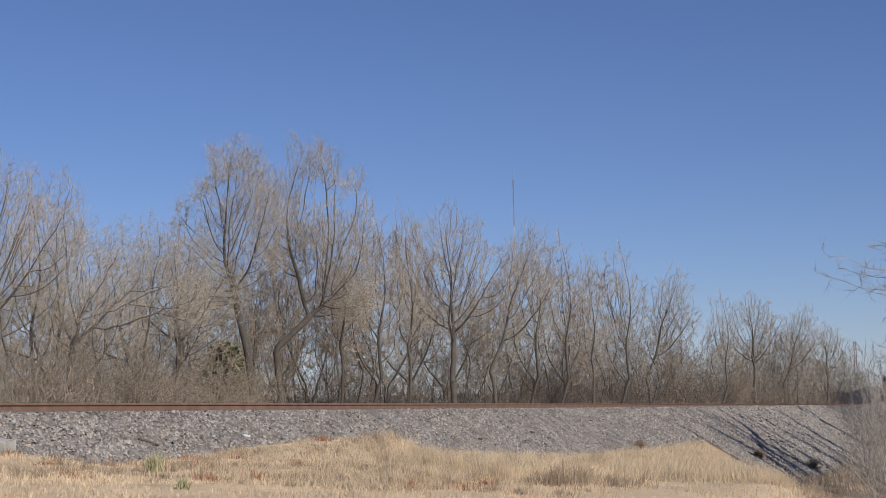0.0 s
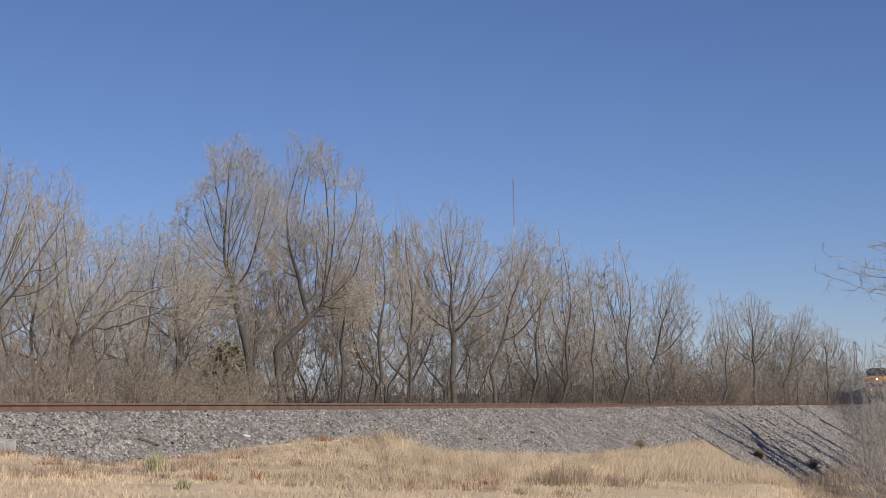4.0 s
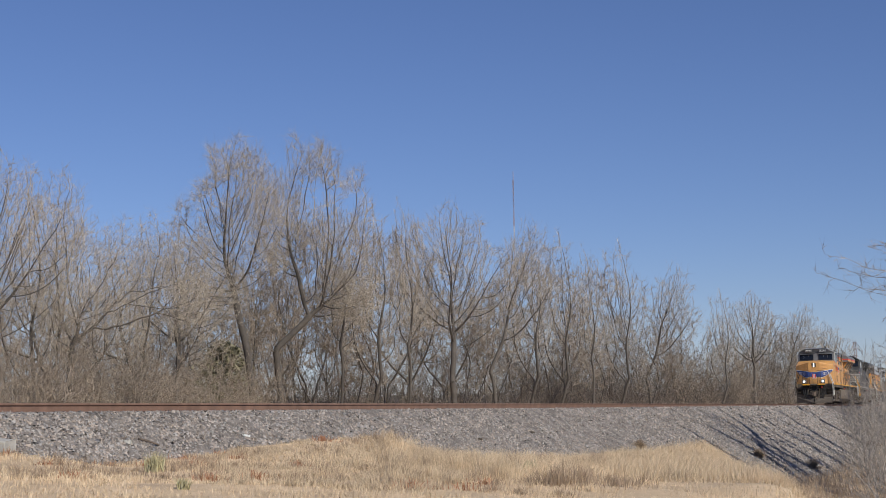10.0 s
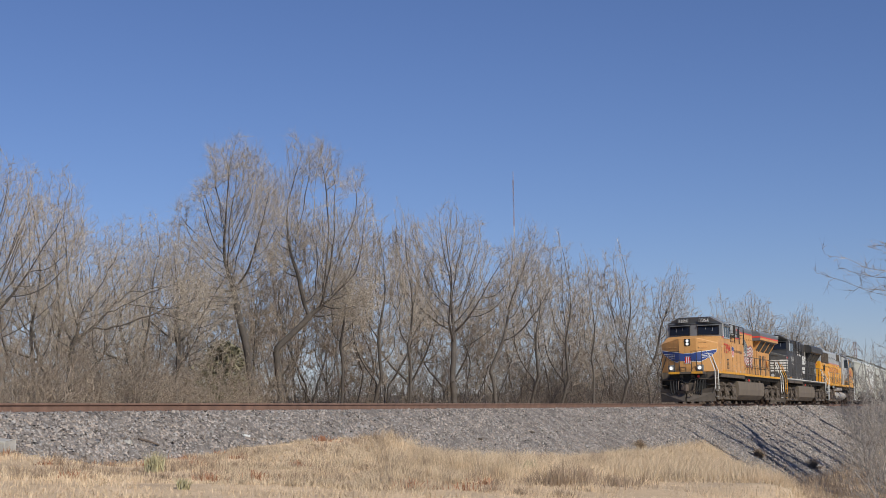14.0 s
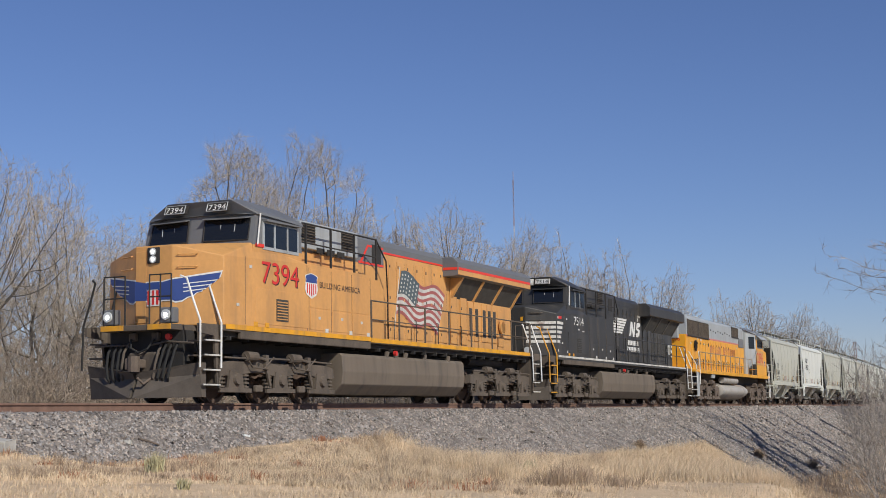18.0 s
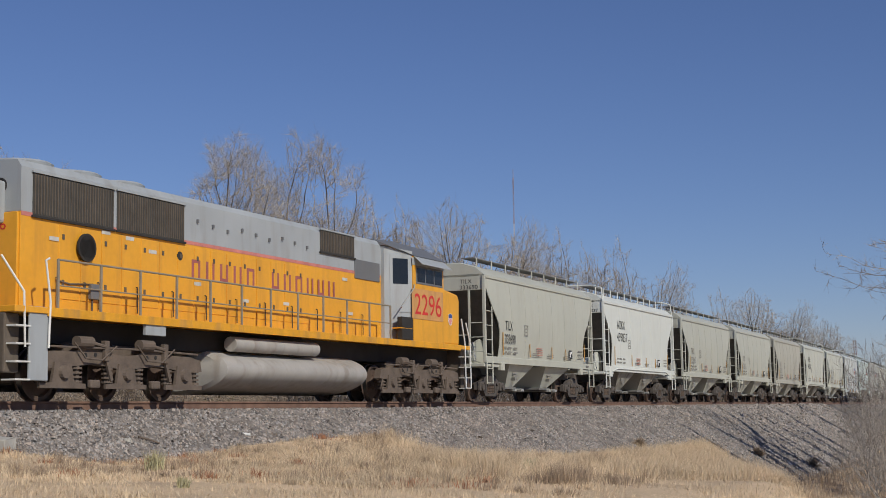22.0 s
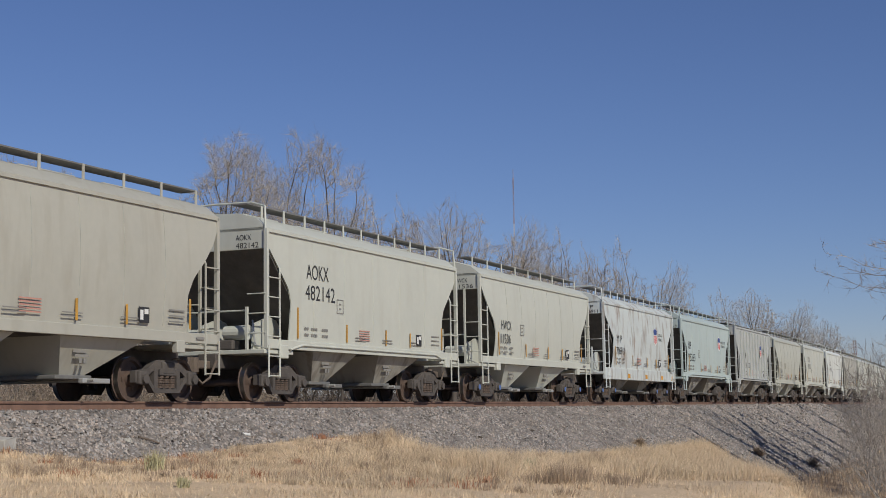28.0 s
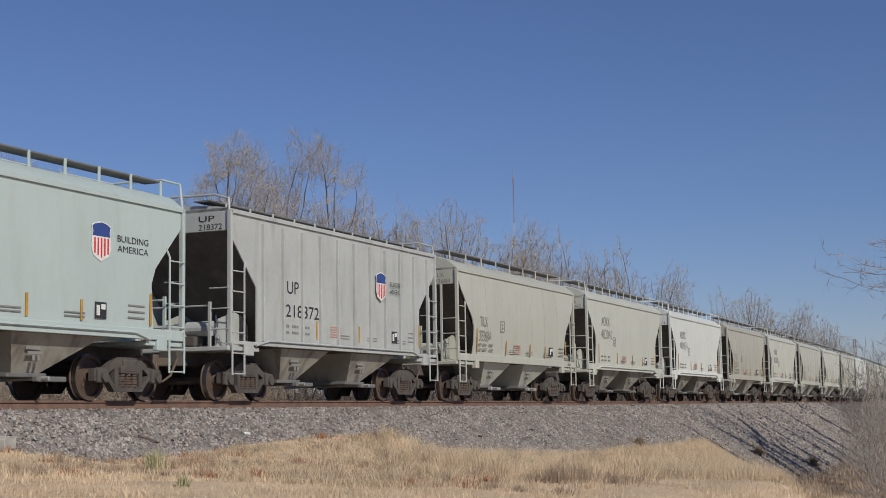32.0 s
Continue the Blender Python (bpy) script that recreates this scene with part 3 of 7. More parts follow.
def coupler(thing, u, d):
    bm = box(min(u + 0.12 * d, u + 0.9 * d), max(u + 0.12 * d, u + 0.9 * d), -0.10, 0.10, 0.77, 0.96, 0.03)
    rod((u + 0.02 * d, -0.03, 0.68), (u + 0.02 * d, -0.03, 1.02), 0.13, 10, bm)
    box(min(u - 0.06 * d, u + 0.15 * d), max(u - 0.06 * d, u + 0.15 * d), 0.04, 0.16, 0.72, 0.98, 0.03, bm)
    tube([(u + 0.5 * d, -0.35, 0.95), (u + 0.25 * d, -0.33, 0.55), (u + 0.02 * d, -0.28, 0.42), (u - 0.1 * d, -0.2, 0.55)], 0.03, 7, bm)
    return part("coupler", bm, M["rust_truck"], thing)


def ge_loco(name, style):
    """A six-axle wide-cab road locomotive, nose first."""
    up = style == "orange"
    L = 22.30
    body, lid = (M["orange"], M["grey"]) if up else (M["black"], M["black"])
    thing = new(name)
    Y = 1.53
    # underframe, sill and deck
    bm = box(0.75, 21.5, -0.85, 0.85, 1.12, 1.56)
    box(1.35, 20.9, -1.40, 1.40, 1.46, 1.58, bm=bm)
    for k in range(26):
        box(1.6 + k * 0.75, 1.66 + k * 0.75, -1.46, 1.46, 1.38, 1.48, bm=bm)
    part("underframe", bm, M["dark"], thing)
    part("deck", prism([(0.12, -0.92), (1.12, -0.92), (1.12, -Y), (21.18, -Y), (21.18, -0.92), (21.95, -0.92), (21.95, 0.92), (21.18, 0.92), (21.18, Y), (1.12, Y), (1.12, 0.92), (0.12, 0.92)], "z", 1.575, 1.70, bev=0.012),
         M["frame"] if up else M["black"], thing)
    for s in (-1, 1):
        part("sill_stripe", box(8.47 if up else 1.4, 20.62, s * (Y + 0.002), s * (Y + 0.010), 1.60 if up else 1.655, 1.715), M["sill_yellow"] if up else M["faded_white"], thing,
             "yellow sill stripe" if up else "white sill stripe")
        part("end_stripe", box(0.098, 0.118, s * 0.32, s * 0.91, 1.585, 1.70), M["sill_yellow"] if up else M["faded_white"], thing)
        part("skirt", box(1.95, 8.45, s * (Y - 0.10), s * Y, 1.42, 1.60, 0.02), M["frame"], thing)
    # nose and lower cab in one full-width shell
    plan = [(0.78, -0.48), (1.24, -Y), (8.45, -Y), (8.45, Y), (1.24, Y), (0.78, 0.48)]
    rise = lambda u, y: 3.24 + 0.28 * (1 - abs(y) / Y)
    bm = bmesh.new()
    lo = [bm.verts.new((u, y, 1.70)) for u, y in plan]
    tz = [3.50, 3.24, 3.38, 3.38, 3.24, 3.50]
    hi = [bm.verts.new((u, y, z)) for (u, y), z in zip(plan, tz)]
    for i in range(6):
        j = (i + 1) % 6
        bm.faces.new((lo[i], lo[j], hi[j], hi[i]))
    bm.faces.new(lo[::-1])
    wl, wr = bm.verts.new((2.52, -1.46, 3.66)), bm.verts.new((2.52, 1.46, 3.66))
    cl, cr = bm.verts.new((2.42, -0.45, 3.70)), bm.verts.new((2.42, 0.45, 3.70))
    bm.faces.new((hi[0], hi[1], wl, cl))
    bm.faces.new((hi[5], hi[0], cl, cr))
    bm.faces.new((hi[4], hi[5], cr, wr))
    el, er = bm.verts.new((5.0, -Y, 3.385)), bm.verts.new((5.0, Y, 3.385))
    bm.faces.new((hi[1], hi[2], el))
    bm.faces.new((hi[1], el, wl))
    bm.faces.new((hi[3], hi[4], er))
    bm.faces.new((hi[4], wr, er))
    bm.faces.new((wl, el, er, wr, cr, cl))
    bm.faces.new((hi[2], hi[3], er, el))
    bmesh.ops.recalc_face_normals(bm, faces=bm.faces[:])
    bmesh.ops.bevel(bm, geom=bm.edges[:], offset=0.025, segments=2, affect="EDGES", profile=0.5)
    nose = part("nose_shell", bm, body, thing, "faded orange nose and lower body" if up else "black nose and lower body")
    # cab above: side walls lean in a little, roof with sloped edges
    plan_at = lambda z, f, c, h: [(f, -h, z), (c, -0.16, z), (c, 0.16, z), (f, h, z), (4.80, h, z), (4.80, -h, z)]
    part("cab_wall", hull([plan_at(3.30, 2.50, 2.40, 1.50), plan_at(3.62, 2.52, 2.40, 1.50)]), body, thing)
    part("cab_upper", hull([plan_at(3.62, 2.515, 2.395, 1.498), plan_at(4.38, 2.74, 2.53, 1.46)]), lid, thing)
    rf = [[(2.72, -1.50, 4.34), (2.46, -0.92, 4.36), (2.46, 0.92, 4.36), (2.72, 1.50, 4.34), (2.74, 1.46, 4.42), (2.56, 0.86, 4.71), (2.56, -0.86, 4.71), (2.74, -1.46, 4.42)],
          [(3.1, -1.52, 4.34), (3.1, -0.9, 4.40), (3.1, 0.9, 4.40), (3.1, 1.52, 4.34), (3.1, 1.48, 4.42), (3.1, 0.86, 4.77), (3.1, -0.86, 4.77), (3.1, -1.48, 4.42)],
          [(4.85, -1.52, 4.28), (4.85, -0.9, 4.34), (4.85, 0.9, 4.34), (4.85, 1.52, 4.28), (4.85, 1.48, 4.36), (4.85, 0.86, 4.71), (4.85, -0.86, 4.71), (4.85, -1.48, 4.36)]]
    part("cab_roof", hull(rf), lid, thing)
    for s in (-1, 1):
        # windscreen halves, side windows, number boards
        q = [(2.42, s * 0.22, 3.74), (2.535, s * 1.36, 3.74), (2.695, s * 1.34, 4.26), (2.515, s * 0.22, 4.26)]
        bm = hull([[(a - 0.022, b, c) for a, b, c in q], [(a + 0.03, b, c) for a, b, c in q]])
        w = part("windscreen", bm, M["glass"], thing)
        for yy in (0.62, 0.98):
            part("wiper", tube([(2.42 + 0.08 * yy, s * yy, 3.76), (2.45 + 0.10 * yy, s * (yy + 0.02), 4.12)], 0.011, 5), M["light_grey"], w)
        part("screen_frame", tube([(a - 0.02, b, c) for a, b, c in (q + q[:1])], 0.022, 5), M["dark"], w)
        fr = box(2.94, 4.62, s * 1.515, s * 1.47, 3.54, 4.20, 0.01)
        f = part("side_window_frame", fr, M["light_grey"] if up else lid, thing)
        for a, b in ((3.02, 3.42), (3.50, 4.02), (4.12, 4.54)):
            part("pane", box(a, b, s * 1.522, s * 1.51, 3.62, 4.16), M["glass"], f)
        part("window_post", box(3.455, 3.495, s * 1.53, s * 1.50, 3.58, 4.2), M["light_grey"], f)
        part("window_post", box(4.03, 4.08, s * 1.53, s * 1.50, 3.58, 4.2), M["light_grey"], f)
        part("sunshade", prism([(2.95, 4.25), (4.6, 4.25), (4.6, 4.22), (2.95, 4.19)], "y", s * 1.48, s * 1.62), lid, thing)
        part("corner_grab_rail", tube([(2.62, s * 1.56, 3.62), (2.80, s * 1.53, 4.36)], 0.02, 6), M["white"], thing)
        nb = [(2.44, s * 0.31, 4.445), (2.44, s * 0.85, 4.445), (2.52, s * 0.85, 4.645), (2.52, s * 0.31, 4.645)]
        part("number_board", hull([[(a - 0.035, b, c) for a, b, c in nb], [(a + 0.1, b, c) for a, b, c in nb]]), M["dark"] if up else M["faded_white"], thing)
        part("board_rim", tube([(a - 0.04, b, c) for a, b, c in nb + nb[:1]], 0.014, 5), M["light_grey"] if up else M["frame"], thing)
        part("screen_visor", hull([[(2.50, s * 0.20, 4.30), (2.50, s * 0.20, 4.27), (2.66, s * 1.36, 4.27), (2.66, s * 1.36, 4.30)], [(2.34, s * 0.22, 4.25), (2.34, s * 0.22, 4.235), (2.50, s * 1.30, 4.235), (2.50, s * 1.30, 4.25)]]), lid, thing)
        for z in (3.30, 3.02):
            f0 = lambda yy: 0.78 + (yy - 0.48) / 1.05 * 0.46
            part("nose_grab_rail", tube([(f0(0.62), s * 0.62, z), (f0(0.62) - 0.06, s * 0.62, z - 0.02), (f0(1.0) - 0.06, s * 1.0, z - 0.02), (f0(1.0), s * 1.0, z)], 0.014, 6), body, thing)
    num = "7394" if up else "7514"
    t = letters(num, thing, M["white"] if up else M["mark"], 0, 0.46, 0, 0.15, 0, name="board_number")
    t.matrix_basis = Matrix.Translation((2.398, -0.36, 4.465)) @ Euler((radians(0), 0, radians(-90))).to_matrix().to_4x4() @ Euler((radians(-22), 0, 0)).to_matrix().to_4x4()
    t2 = new("board_number", t.data)
    t2.parent = thing
    t2.matrix_basis = Matrix.Translation((2.398, 0.82, 4.465)) @ Euler((radians(0), 0, radians(-90))).to_matrix().to_4x4() @ Euler((radians(-22), 0, 0)).to_matrix().to_4x4()
    # headlights in the nose (or on the roof), ditch lights
    if up:
        hb = part("headlight_housing", box(0.745, 0.80, -0.16, 0.16, 3.10, 3.46, 0.02), M["dark"], thing)
        for z in (3.19, 3.36):
            part("headlight_glass", rod((0.728, 0, z), (0.77, 0, z), 0.086, 16), M["lens"], hb)
            part("headlight", rod((0.722, 0, z), (0.73, 0, z), 0.038, 12), M["lamp"], hb, "lit round headlight")
    else:
        hb = part("headlight_housing", box(2.40, 2.58, -0.22, 0.22, 4.42, 4.66, 0.03), M["faded_white"], thing)
        for y in (-0.1, 0.1):
            part("headlight", rod((2.37, y, 4.54), (2.42, y, 4.54), 0.085, 16), M["lens"], hb)
    for y in (-0.76, 0.76):
        h = part("ditch_light", box(0.16, 0.40, y - 0.17, y + 0.17, 1.72, 2.06, 0.03), M["grey"] if up else M["black"], thing)
        part("lens", rod((0.13, y, 1.90), (0.18, y, 1.90), 0.115, 16), M["lens"], h)
        if up:
            part("bulb", rod((0.122, y, 1.89), (0.132, y, 1.89), 0.046, 12), M["lamp"], h)
    # front platform rails, pilot, plow, hoses, coupler
    for s in (-1, 1):
        bm = tube([(0.17, s * 0.32, 1.70), (0.17, s * 0.32, 2.78), (0.17, s * 0.88, 2.78), (0.17, s * 0.88, 1.70)], 0.021, 7)
        tube([(0.17, s * 0.32, 2.3), (0.17, s * 0.88, 2.3)], 0.016, 6, bm)
        tube([(0.17, s * 0.60, 1.70), (0.17, s * 0.60, 2.78)], 0.018, 6, bm)
        part("end_rail", bm, M["dark"] if up else M["frame"], thing)
        stairs(thing, 0.16, s, (M["white"] if s < 0 else M["dark"]) if up else M["sill_yellow"], M["faded_white"] if up else M["sill_yellow"])
        stairs(thing, L - 0.45, s, M["white"], M["faded_white"], front=-1)
        part("plow_wing", hull([[(-0.05, s * 0.04, 0.12), (0.50, s * 1.45, 0.12), (0.66, s * 1.45, 0.12), (0.3, s * 0.04, 0.12)], [(0.16, s * 0.04, 0.52), (0.44, s * 1.45, 0.60), (0.66, s * 1.45, 0.60), (0.4, s * 0.04, 0.52)], [(0.08, s * 0.04, 0.66), (0.36, s * 1.45, 0.86), (0.66, s * 1.45, 0.86), (0.4, s * 0.04, 0.66)]]), M["plough"], thing)
    part("pilot", prism([(0.55, 0.62), (0.50, 1.58), (0.95, 1.58), (0.95, 0.62)], "y", -0.95, 0.95), M["dark"], thing)
    for y in (-0.85, -0.70, -0.56, -0.44, 0.44, 0.56, 0.70, 0.85):
        part("air_hose", tube([(0.50, y, 1.32), (0.32, y * 1.02, 1.12), (0.22, y * 0.98, 0.80), (0.20, y * 0.92, 0.55), (0.30, y * 0.85, 0.42)], 0.030, 7), M["rubber"] if abs(y) > 0.5 else M["frame"], thing)
    part("uncoupling_lever", tube([(0.42, -1.30, 1.28), (0.42, -0.60, 1.34), (0.34, -0.22, 1.26), (0.30, -0.05, 1.06), (0.42, 0.45, 1.28), (0.42, 1.30, 1.28)], 0.022, 6), M["frame"], thing)
    part("coupler_pocket", box(0.36, 0.62, -0.36, 0.36, 0.66, 1.12, 0.05), M["frame"], thing)
    for y in (-0.30, 0.30):
        part("cable_socket", box(0.40, 0.52, y - 0.09, y + 0.09, 1.36, 1.54, 0.02), M["frame"], thing)
    part("jumper_cable", tube([(0.38, -0.30, 1.40), (0.24, -0.22, 1.18), (0.22, 0.0, 1.10), (0.26, 0.22, 1.2), (0.38, 0.30, 1.40)], 0.024, 7), M["rubber"], thing)
    part("end_light", rod((0.42, -0.62, 1.44), (0.52, -0.62, 1.44), 0.07, 12), M["red"], thing)
    coupler(thing, 0.0, 1)
    coupler(thing, L, -1)
    bm = box(21.35, 21.7, -1.35, 1.35, 0.55, 1.60, 0.03)
    part("rear_plate", bm, M["frame"], thing)
    # hood: narrow body with sloped top edges, in two lengths
    def hood(u0, u1, half, zt, mat, nm, zb=1.70, split=None, lidmat=None):
        z = split or zt - 0.14
        part(nm, prism([(-half, zb), (half, zb), (half, z), (-half, z)], "x", u0, u1, bev=0.012), mat, thing)
        part(nm + "_top", prism([(-half - 0.002, z), (half + 0.002, z), (half + 0.002, zt - 0.16), (half - 0.12, zt), (-half + 0.12, zt), (-half - 0.002, zt - 0.16)], "x", u0 - 0.002, u1 + 0.002), lidmat or lid, thing)
    hood(4.80, 8.75, 1.02, 4.60, body, "equipment_hood", split=3.80)
    hood(8.75, 10.45, 0.95, 4.62, body, "blower_hood", split=3.78)
    hood(10.45, 14.75, 0.88, 4.58, body, "engine_hood", split=4.20)
    hood(14.75, 20.65, 0.86, 4.40, body, "radiator_hood", split=4.20)
    # seams, doors and latches on the hood side
    for s in (-1, 1):
        for u in (10.9, 11.45, 12.1, 12.75, 13.4, 14.0, 14.5, 15.3, 16.1):
            hd = part("hood_door", box(u, u + 0.50, s * 0.879, s * 0.893, 1.85, 4.05, 0.006), body, thing)
            part("door_gap", box(u + 0.502, u + 0.522, s * 0.879, s * 0.884, 1.85, 4.05), M["dark"], hd)
            for z in (2.05, 2.95, 3.85):
                part("latch", box(u + 0.04, u + 0.09, s * 0.892, s * 0.906, z, z + 0.08, 0.003), M["frame"], hd)
                part("hinge", box(u + 0.43, u + 0.49, s * 0.892, s * 0.903, z - 0.03, z + 0.06, 0.003), body, hd)
        for u in (16.75, 17.25, 17.9, 18.35, 18.8):
            d = part("cabinet_door", box(u, u + 0.42, s * 0.86, s * 0.885, 2.0, 3.25, 0.008), body, thing)
            part("louvre_panel", box(u + 0.08, u + 0.32, s * 0.884, s * 0.892, 2.15, 3.05), M["grille"], d)
        wheel = lathe([(0.13, -0.02), (0.17, -0.02), (0.17, 0.02), (0.13, 0.02), (0.13, -0.02)], n=20)
        o = part("hand_brake_wheel", wheel, body if up else M["faded_white"], thing)
        o.matrix_basis = Matrix.Translation((19.55, s * 0.97, 2.55)) @ Matrix.Scale(1.5, 4)
        part("door", box(19.3, 19.85, s * 0.86, s * 0.885, 1.9, 3.1, 0.01), body, thing)
        # radiator wing with its sloped screens below
        prof_ = [(s * 0.84, 4.48), (s * 1.22, 4.48), (s * 1.40, 4.32), (s * 1.40, 3.94), (s * 1.30, 3.90), (s * 0.84, 3.90)]
        bm = prism(prof_, "x", 14.75, 21.18, bev=0.015)
        wing = part("radiator_wing", bm, lid, thing, "overhanging radiator housing")
        if up:
            part("wing_stripe", box(14.80, 21.14, s * 1.402, s * 1.408, 4.09, 4.17), M["stripe_red"], wing)
            part("wing_band", box(14.76, 21.17, s * 1.3975, s * 1.404, 3.945, 4.085), M["orange"], wing)
            part("wing_stripe", box(14.743, 14.748, s * 0.9, s * 1.38, 4.09, 4.17), M["stripe_red"], wing)
        part("sloped_screen", prism([(s * 0.86, 3.28), (s * 1.26, 3.91), (s * 0.86, 3.91)], "x", 15.45, 20.62), M["grille"], wing)
        for u in (15.35, 17.1, 18.75, 20.55):
            part("bracket", prism([(s * 0.86, 3.22), (s * 1.32, 3.93), (s * 0.86, 3.93)], "x", u, u + 0.14), body, wing)
    part("wing_deck", box(14.8, 21.14, -1.2, 1.2, 4.44, 4.495, 0.01), lid, thing)
    for k in range(5):
        part("roof_hatch", box(15.6 + k * 1.05, 16.5 + k * 1.05, -1.0, 1.0, 4.49, 4.53, 0.01), M["grille"], thing)
    if up:
        for s in (-1, 1):
            part("hood_stripe", box(10.46, 14.74, s * 0.884, s * 0.888, 4.205, 4.26), M["stripe_red"], thing)
            part("hood_stripe", box(8.9, 10.44, s * 0.952, s * 0.957, 3.80, 3.86), M["stripe_red"], thing)
            part("cab_stripe", box(2.60, 2.98, s * 1.517, s * 1.521, 3.58, 3.66), M["stripe_red"], thing)
        part("stripe_riser", prism([(9.0, 3.86), (9.45, 4.35), (10.44, 4.35), (10.44, 4.29), (9.5, 4.29), (9.12, 3.86)], "y", -0.957, -0.950), M["stripe_red"], thing)
    # cooling unit boxes over the equipment hood and the railing before them
    for s in (-1, 1):
        cb = part("cooling_cabinet", box(5.35, 8.50, s * 0.95, s * 1.14, 3.86, 4.54, 0.02), M["light_grey"] if up else M["black"], thing)
        for a, b in ((5.42, 6.12), (7.55, 8.25)):
            g = part("vent", box(a, b, s * 1.135, s * 1.15, 3.98, 4.50), M["dark"], cb)
            for k in range(7):
                part("slat", box(a, b, s * 1.14, s * 1.175, 4.00 + k * 0.072, 4.015 + k * 0.072), M["frame"], g)
        for a in (6.2, 6.75, 7.3):
            part("small_vent", box(a, a + 0.4, s * 1.135, s * 1.155, 3.80, 3.93), M["dark"], cb)
        rail = part("catwalk_rail", tube([(5.10, s * 1.44, 4.40), (9.0, s * 1.44, 4.40), (9.9, s * 1.30, 3.9), (10.6, s * 1.0, 3.0), (10.6, s * 1.0, 1.8)], 0.022, 7), M["dark"], thing)
        part("lower_rail", tube([(5.10, s * 1.44, 3.92), (9.0, s * 1.44, 3.92)], 0.018, 6), M["dark"], rail)
        for u in (5.10, 6.40, 7.70, 9.0):
            part("rail_post", box(u - 0.03, u + 0.03, s * 1.46, s * 1.42, 3.30, 4.41), M["dark"], rail)
        part("side_vent", box(9.72, 10.26, s * 0.945, s * 0.965, 3.86, 4.38), M["dark"], thing)
        # lower body panels
        part("access_panel", box(2.55, 5.0, s * (Y - 0.004), s * (Y + 0.010), 1.80, 2.62, 0.006), body, thing)
        for a in (5.15, 6.3, 7.4):
            part("access_panel", box(a, a + 1.02, s * (Y - 0.004), s * (Y + 0.010), 1.78, 2.28, 0.006), body, thing)
            part("upper_panel", box(a, a + 1.02, s * (Y - 0.004), s * (Y + 0.006), 2.32, 3.28, 0.006), body, thing)
        lv = part("louvre", box(3.50, 4.05, s * (Y + 0.004), s * (Y + 0.020), 1.90, 2.42), M["grille"], thing)
        for k in range(7):
            part("slat", box(3.53, 4.02, s * (Y + 0.018), s * (Y + 0.030), 1.94 + 0.067 * k, 1.965 + 0.067 * k), body, lv)
        for u in (2.12, 5.08, 6.235, 7.36, 8.43):
            part("panel_joint", box(u, u + 0.014, s * (Y - 0.002), s * (Y + 0.004), 1.76, 3.30), M["frame"], thing)
        for u, z in ((1.75, 2.15), (2.3, 3.05), (5.55, 2.05), (6.75, 2.08), (7.85, 2.05)):
            part("small_label", box(u, u + 0.11, s * (Y + 0.004), s * (Y + 0.013), z, z + 0.07), M["faded_white"], thing)
        part("door_seam", box(4.985, 5.0, s * (Y - 0.002), s * (Y + 0.006), 1.75, 3.36), M["frame"], thing)
        for u in (5.9, 7.2, 8.2, 2.5, 3.0):
            part("sill_label", box(u, u + 0.16, s * (Y + 0.002), s * (Y + 0.014), 1.74, 1.84), M["faded_white"] if u > 4 else M["sill_yellow"], thing)
        part("sill_panel", box(1.3, 8.44, s * (Y + 0.011), s * (Y + 0.015), 1.62 if up else 1.665, 1.73), M["sill_yellow"] if up else M["faded_white"], thing)
        rails_on_posts(thing, 8.55, 20.70, s * 1.50, 1.70, 2.72, 1.62, M["frame"] if up else M["black"], 2.22)
        for u in (9.4, 11.1, 12.6, 14.2, 16.0):
            part("hand_hold", tube([(u, s * 0.9, 2.42), (u, s * 0.95, 2.4), (u, s * 0.95, 1.8)], 0.014, 5), M["dark"], thing)
    # fuel tank
    pts = [(-1.38, 1.27), (-1.45, 1.20), (-1.48, 0.80), (-1.44, 0.48), (-1.16, 0.21), (1.16, 0.21), (1.44, 0.48), (1.48, 0.80), (1.45, 1.20), (1.38, 1.27)]
    part("fuel_tank", prism(pts, "x", 6.95, 14.95, bev=0.02), M["tank"], thing, "dust-covered grey fuel tank")
    for s in (-1, 1):
        for u in (9.7, 10.3, 10.9, 12.2, 13.9):
            part("tank_fitting", rod((u, s * 1.36, 1.22), (u + 0.08, s * 1.36, 1.38), 0.07, 8), M["frame"], thing)
        part("fuel_cap", rod((10.1, s * 1.42, 1.36), (10.1, s * 1.50, 1.36), 0.07, 10), M["red"], thing)
    for y in (-0.15, 0.05, 0.25):
        part("horn", rod((9.95, y, 4.70), (10.5, y, 4.70), 0.05, 8, r2=0.10), M["dark"], thing)
    part("exhaust_stack", lathe([(0.30, 4.55), (0.30, 4.72), (0.22, 4.74), (0.20, 4.72), (0.01, 4.70)], "z", 20), M["brush_steel"], thing).location = (13.6, 0, 0)
    loco_truck(thing, (1.95, 3.95, 5.95), 0.533, "dusty three-axle front truck", M["frame"])
    loco_truck(thing, (16.35, 18.35, 20.35), 0.533, "dusty three-axle rear truck", M["frame"])
    part("air_tank", rod((16.2, -1.0, 1.33), (19.0, -1.0, 1.33), 0.14, 10), M["dark"], thing)
    y = -Y - 0.004
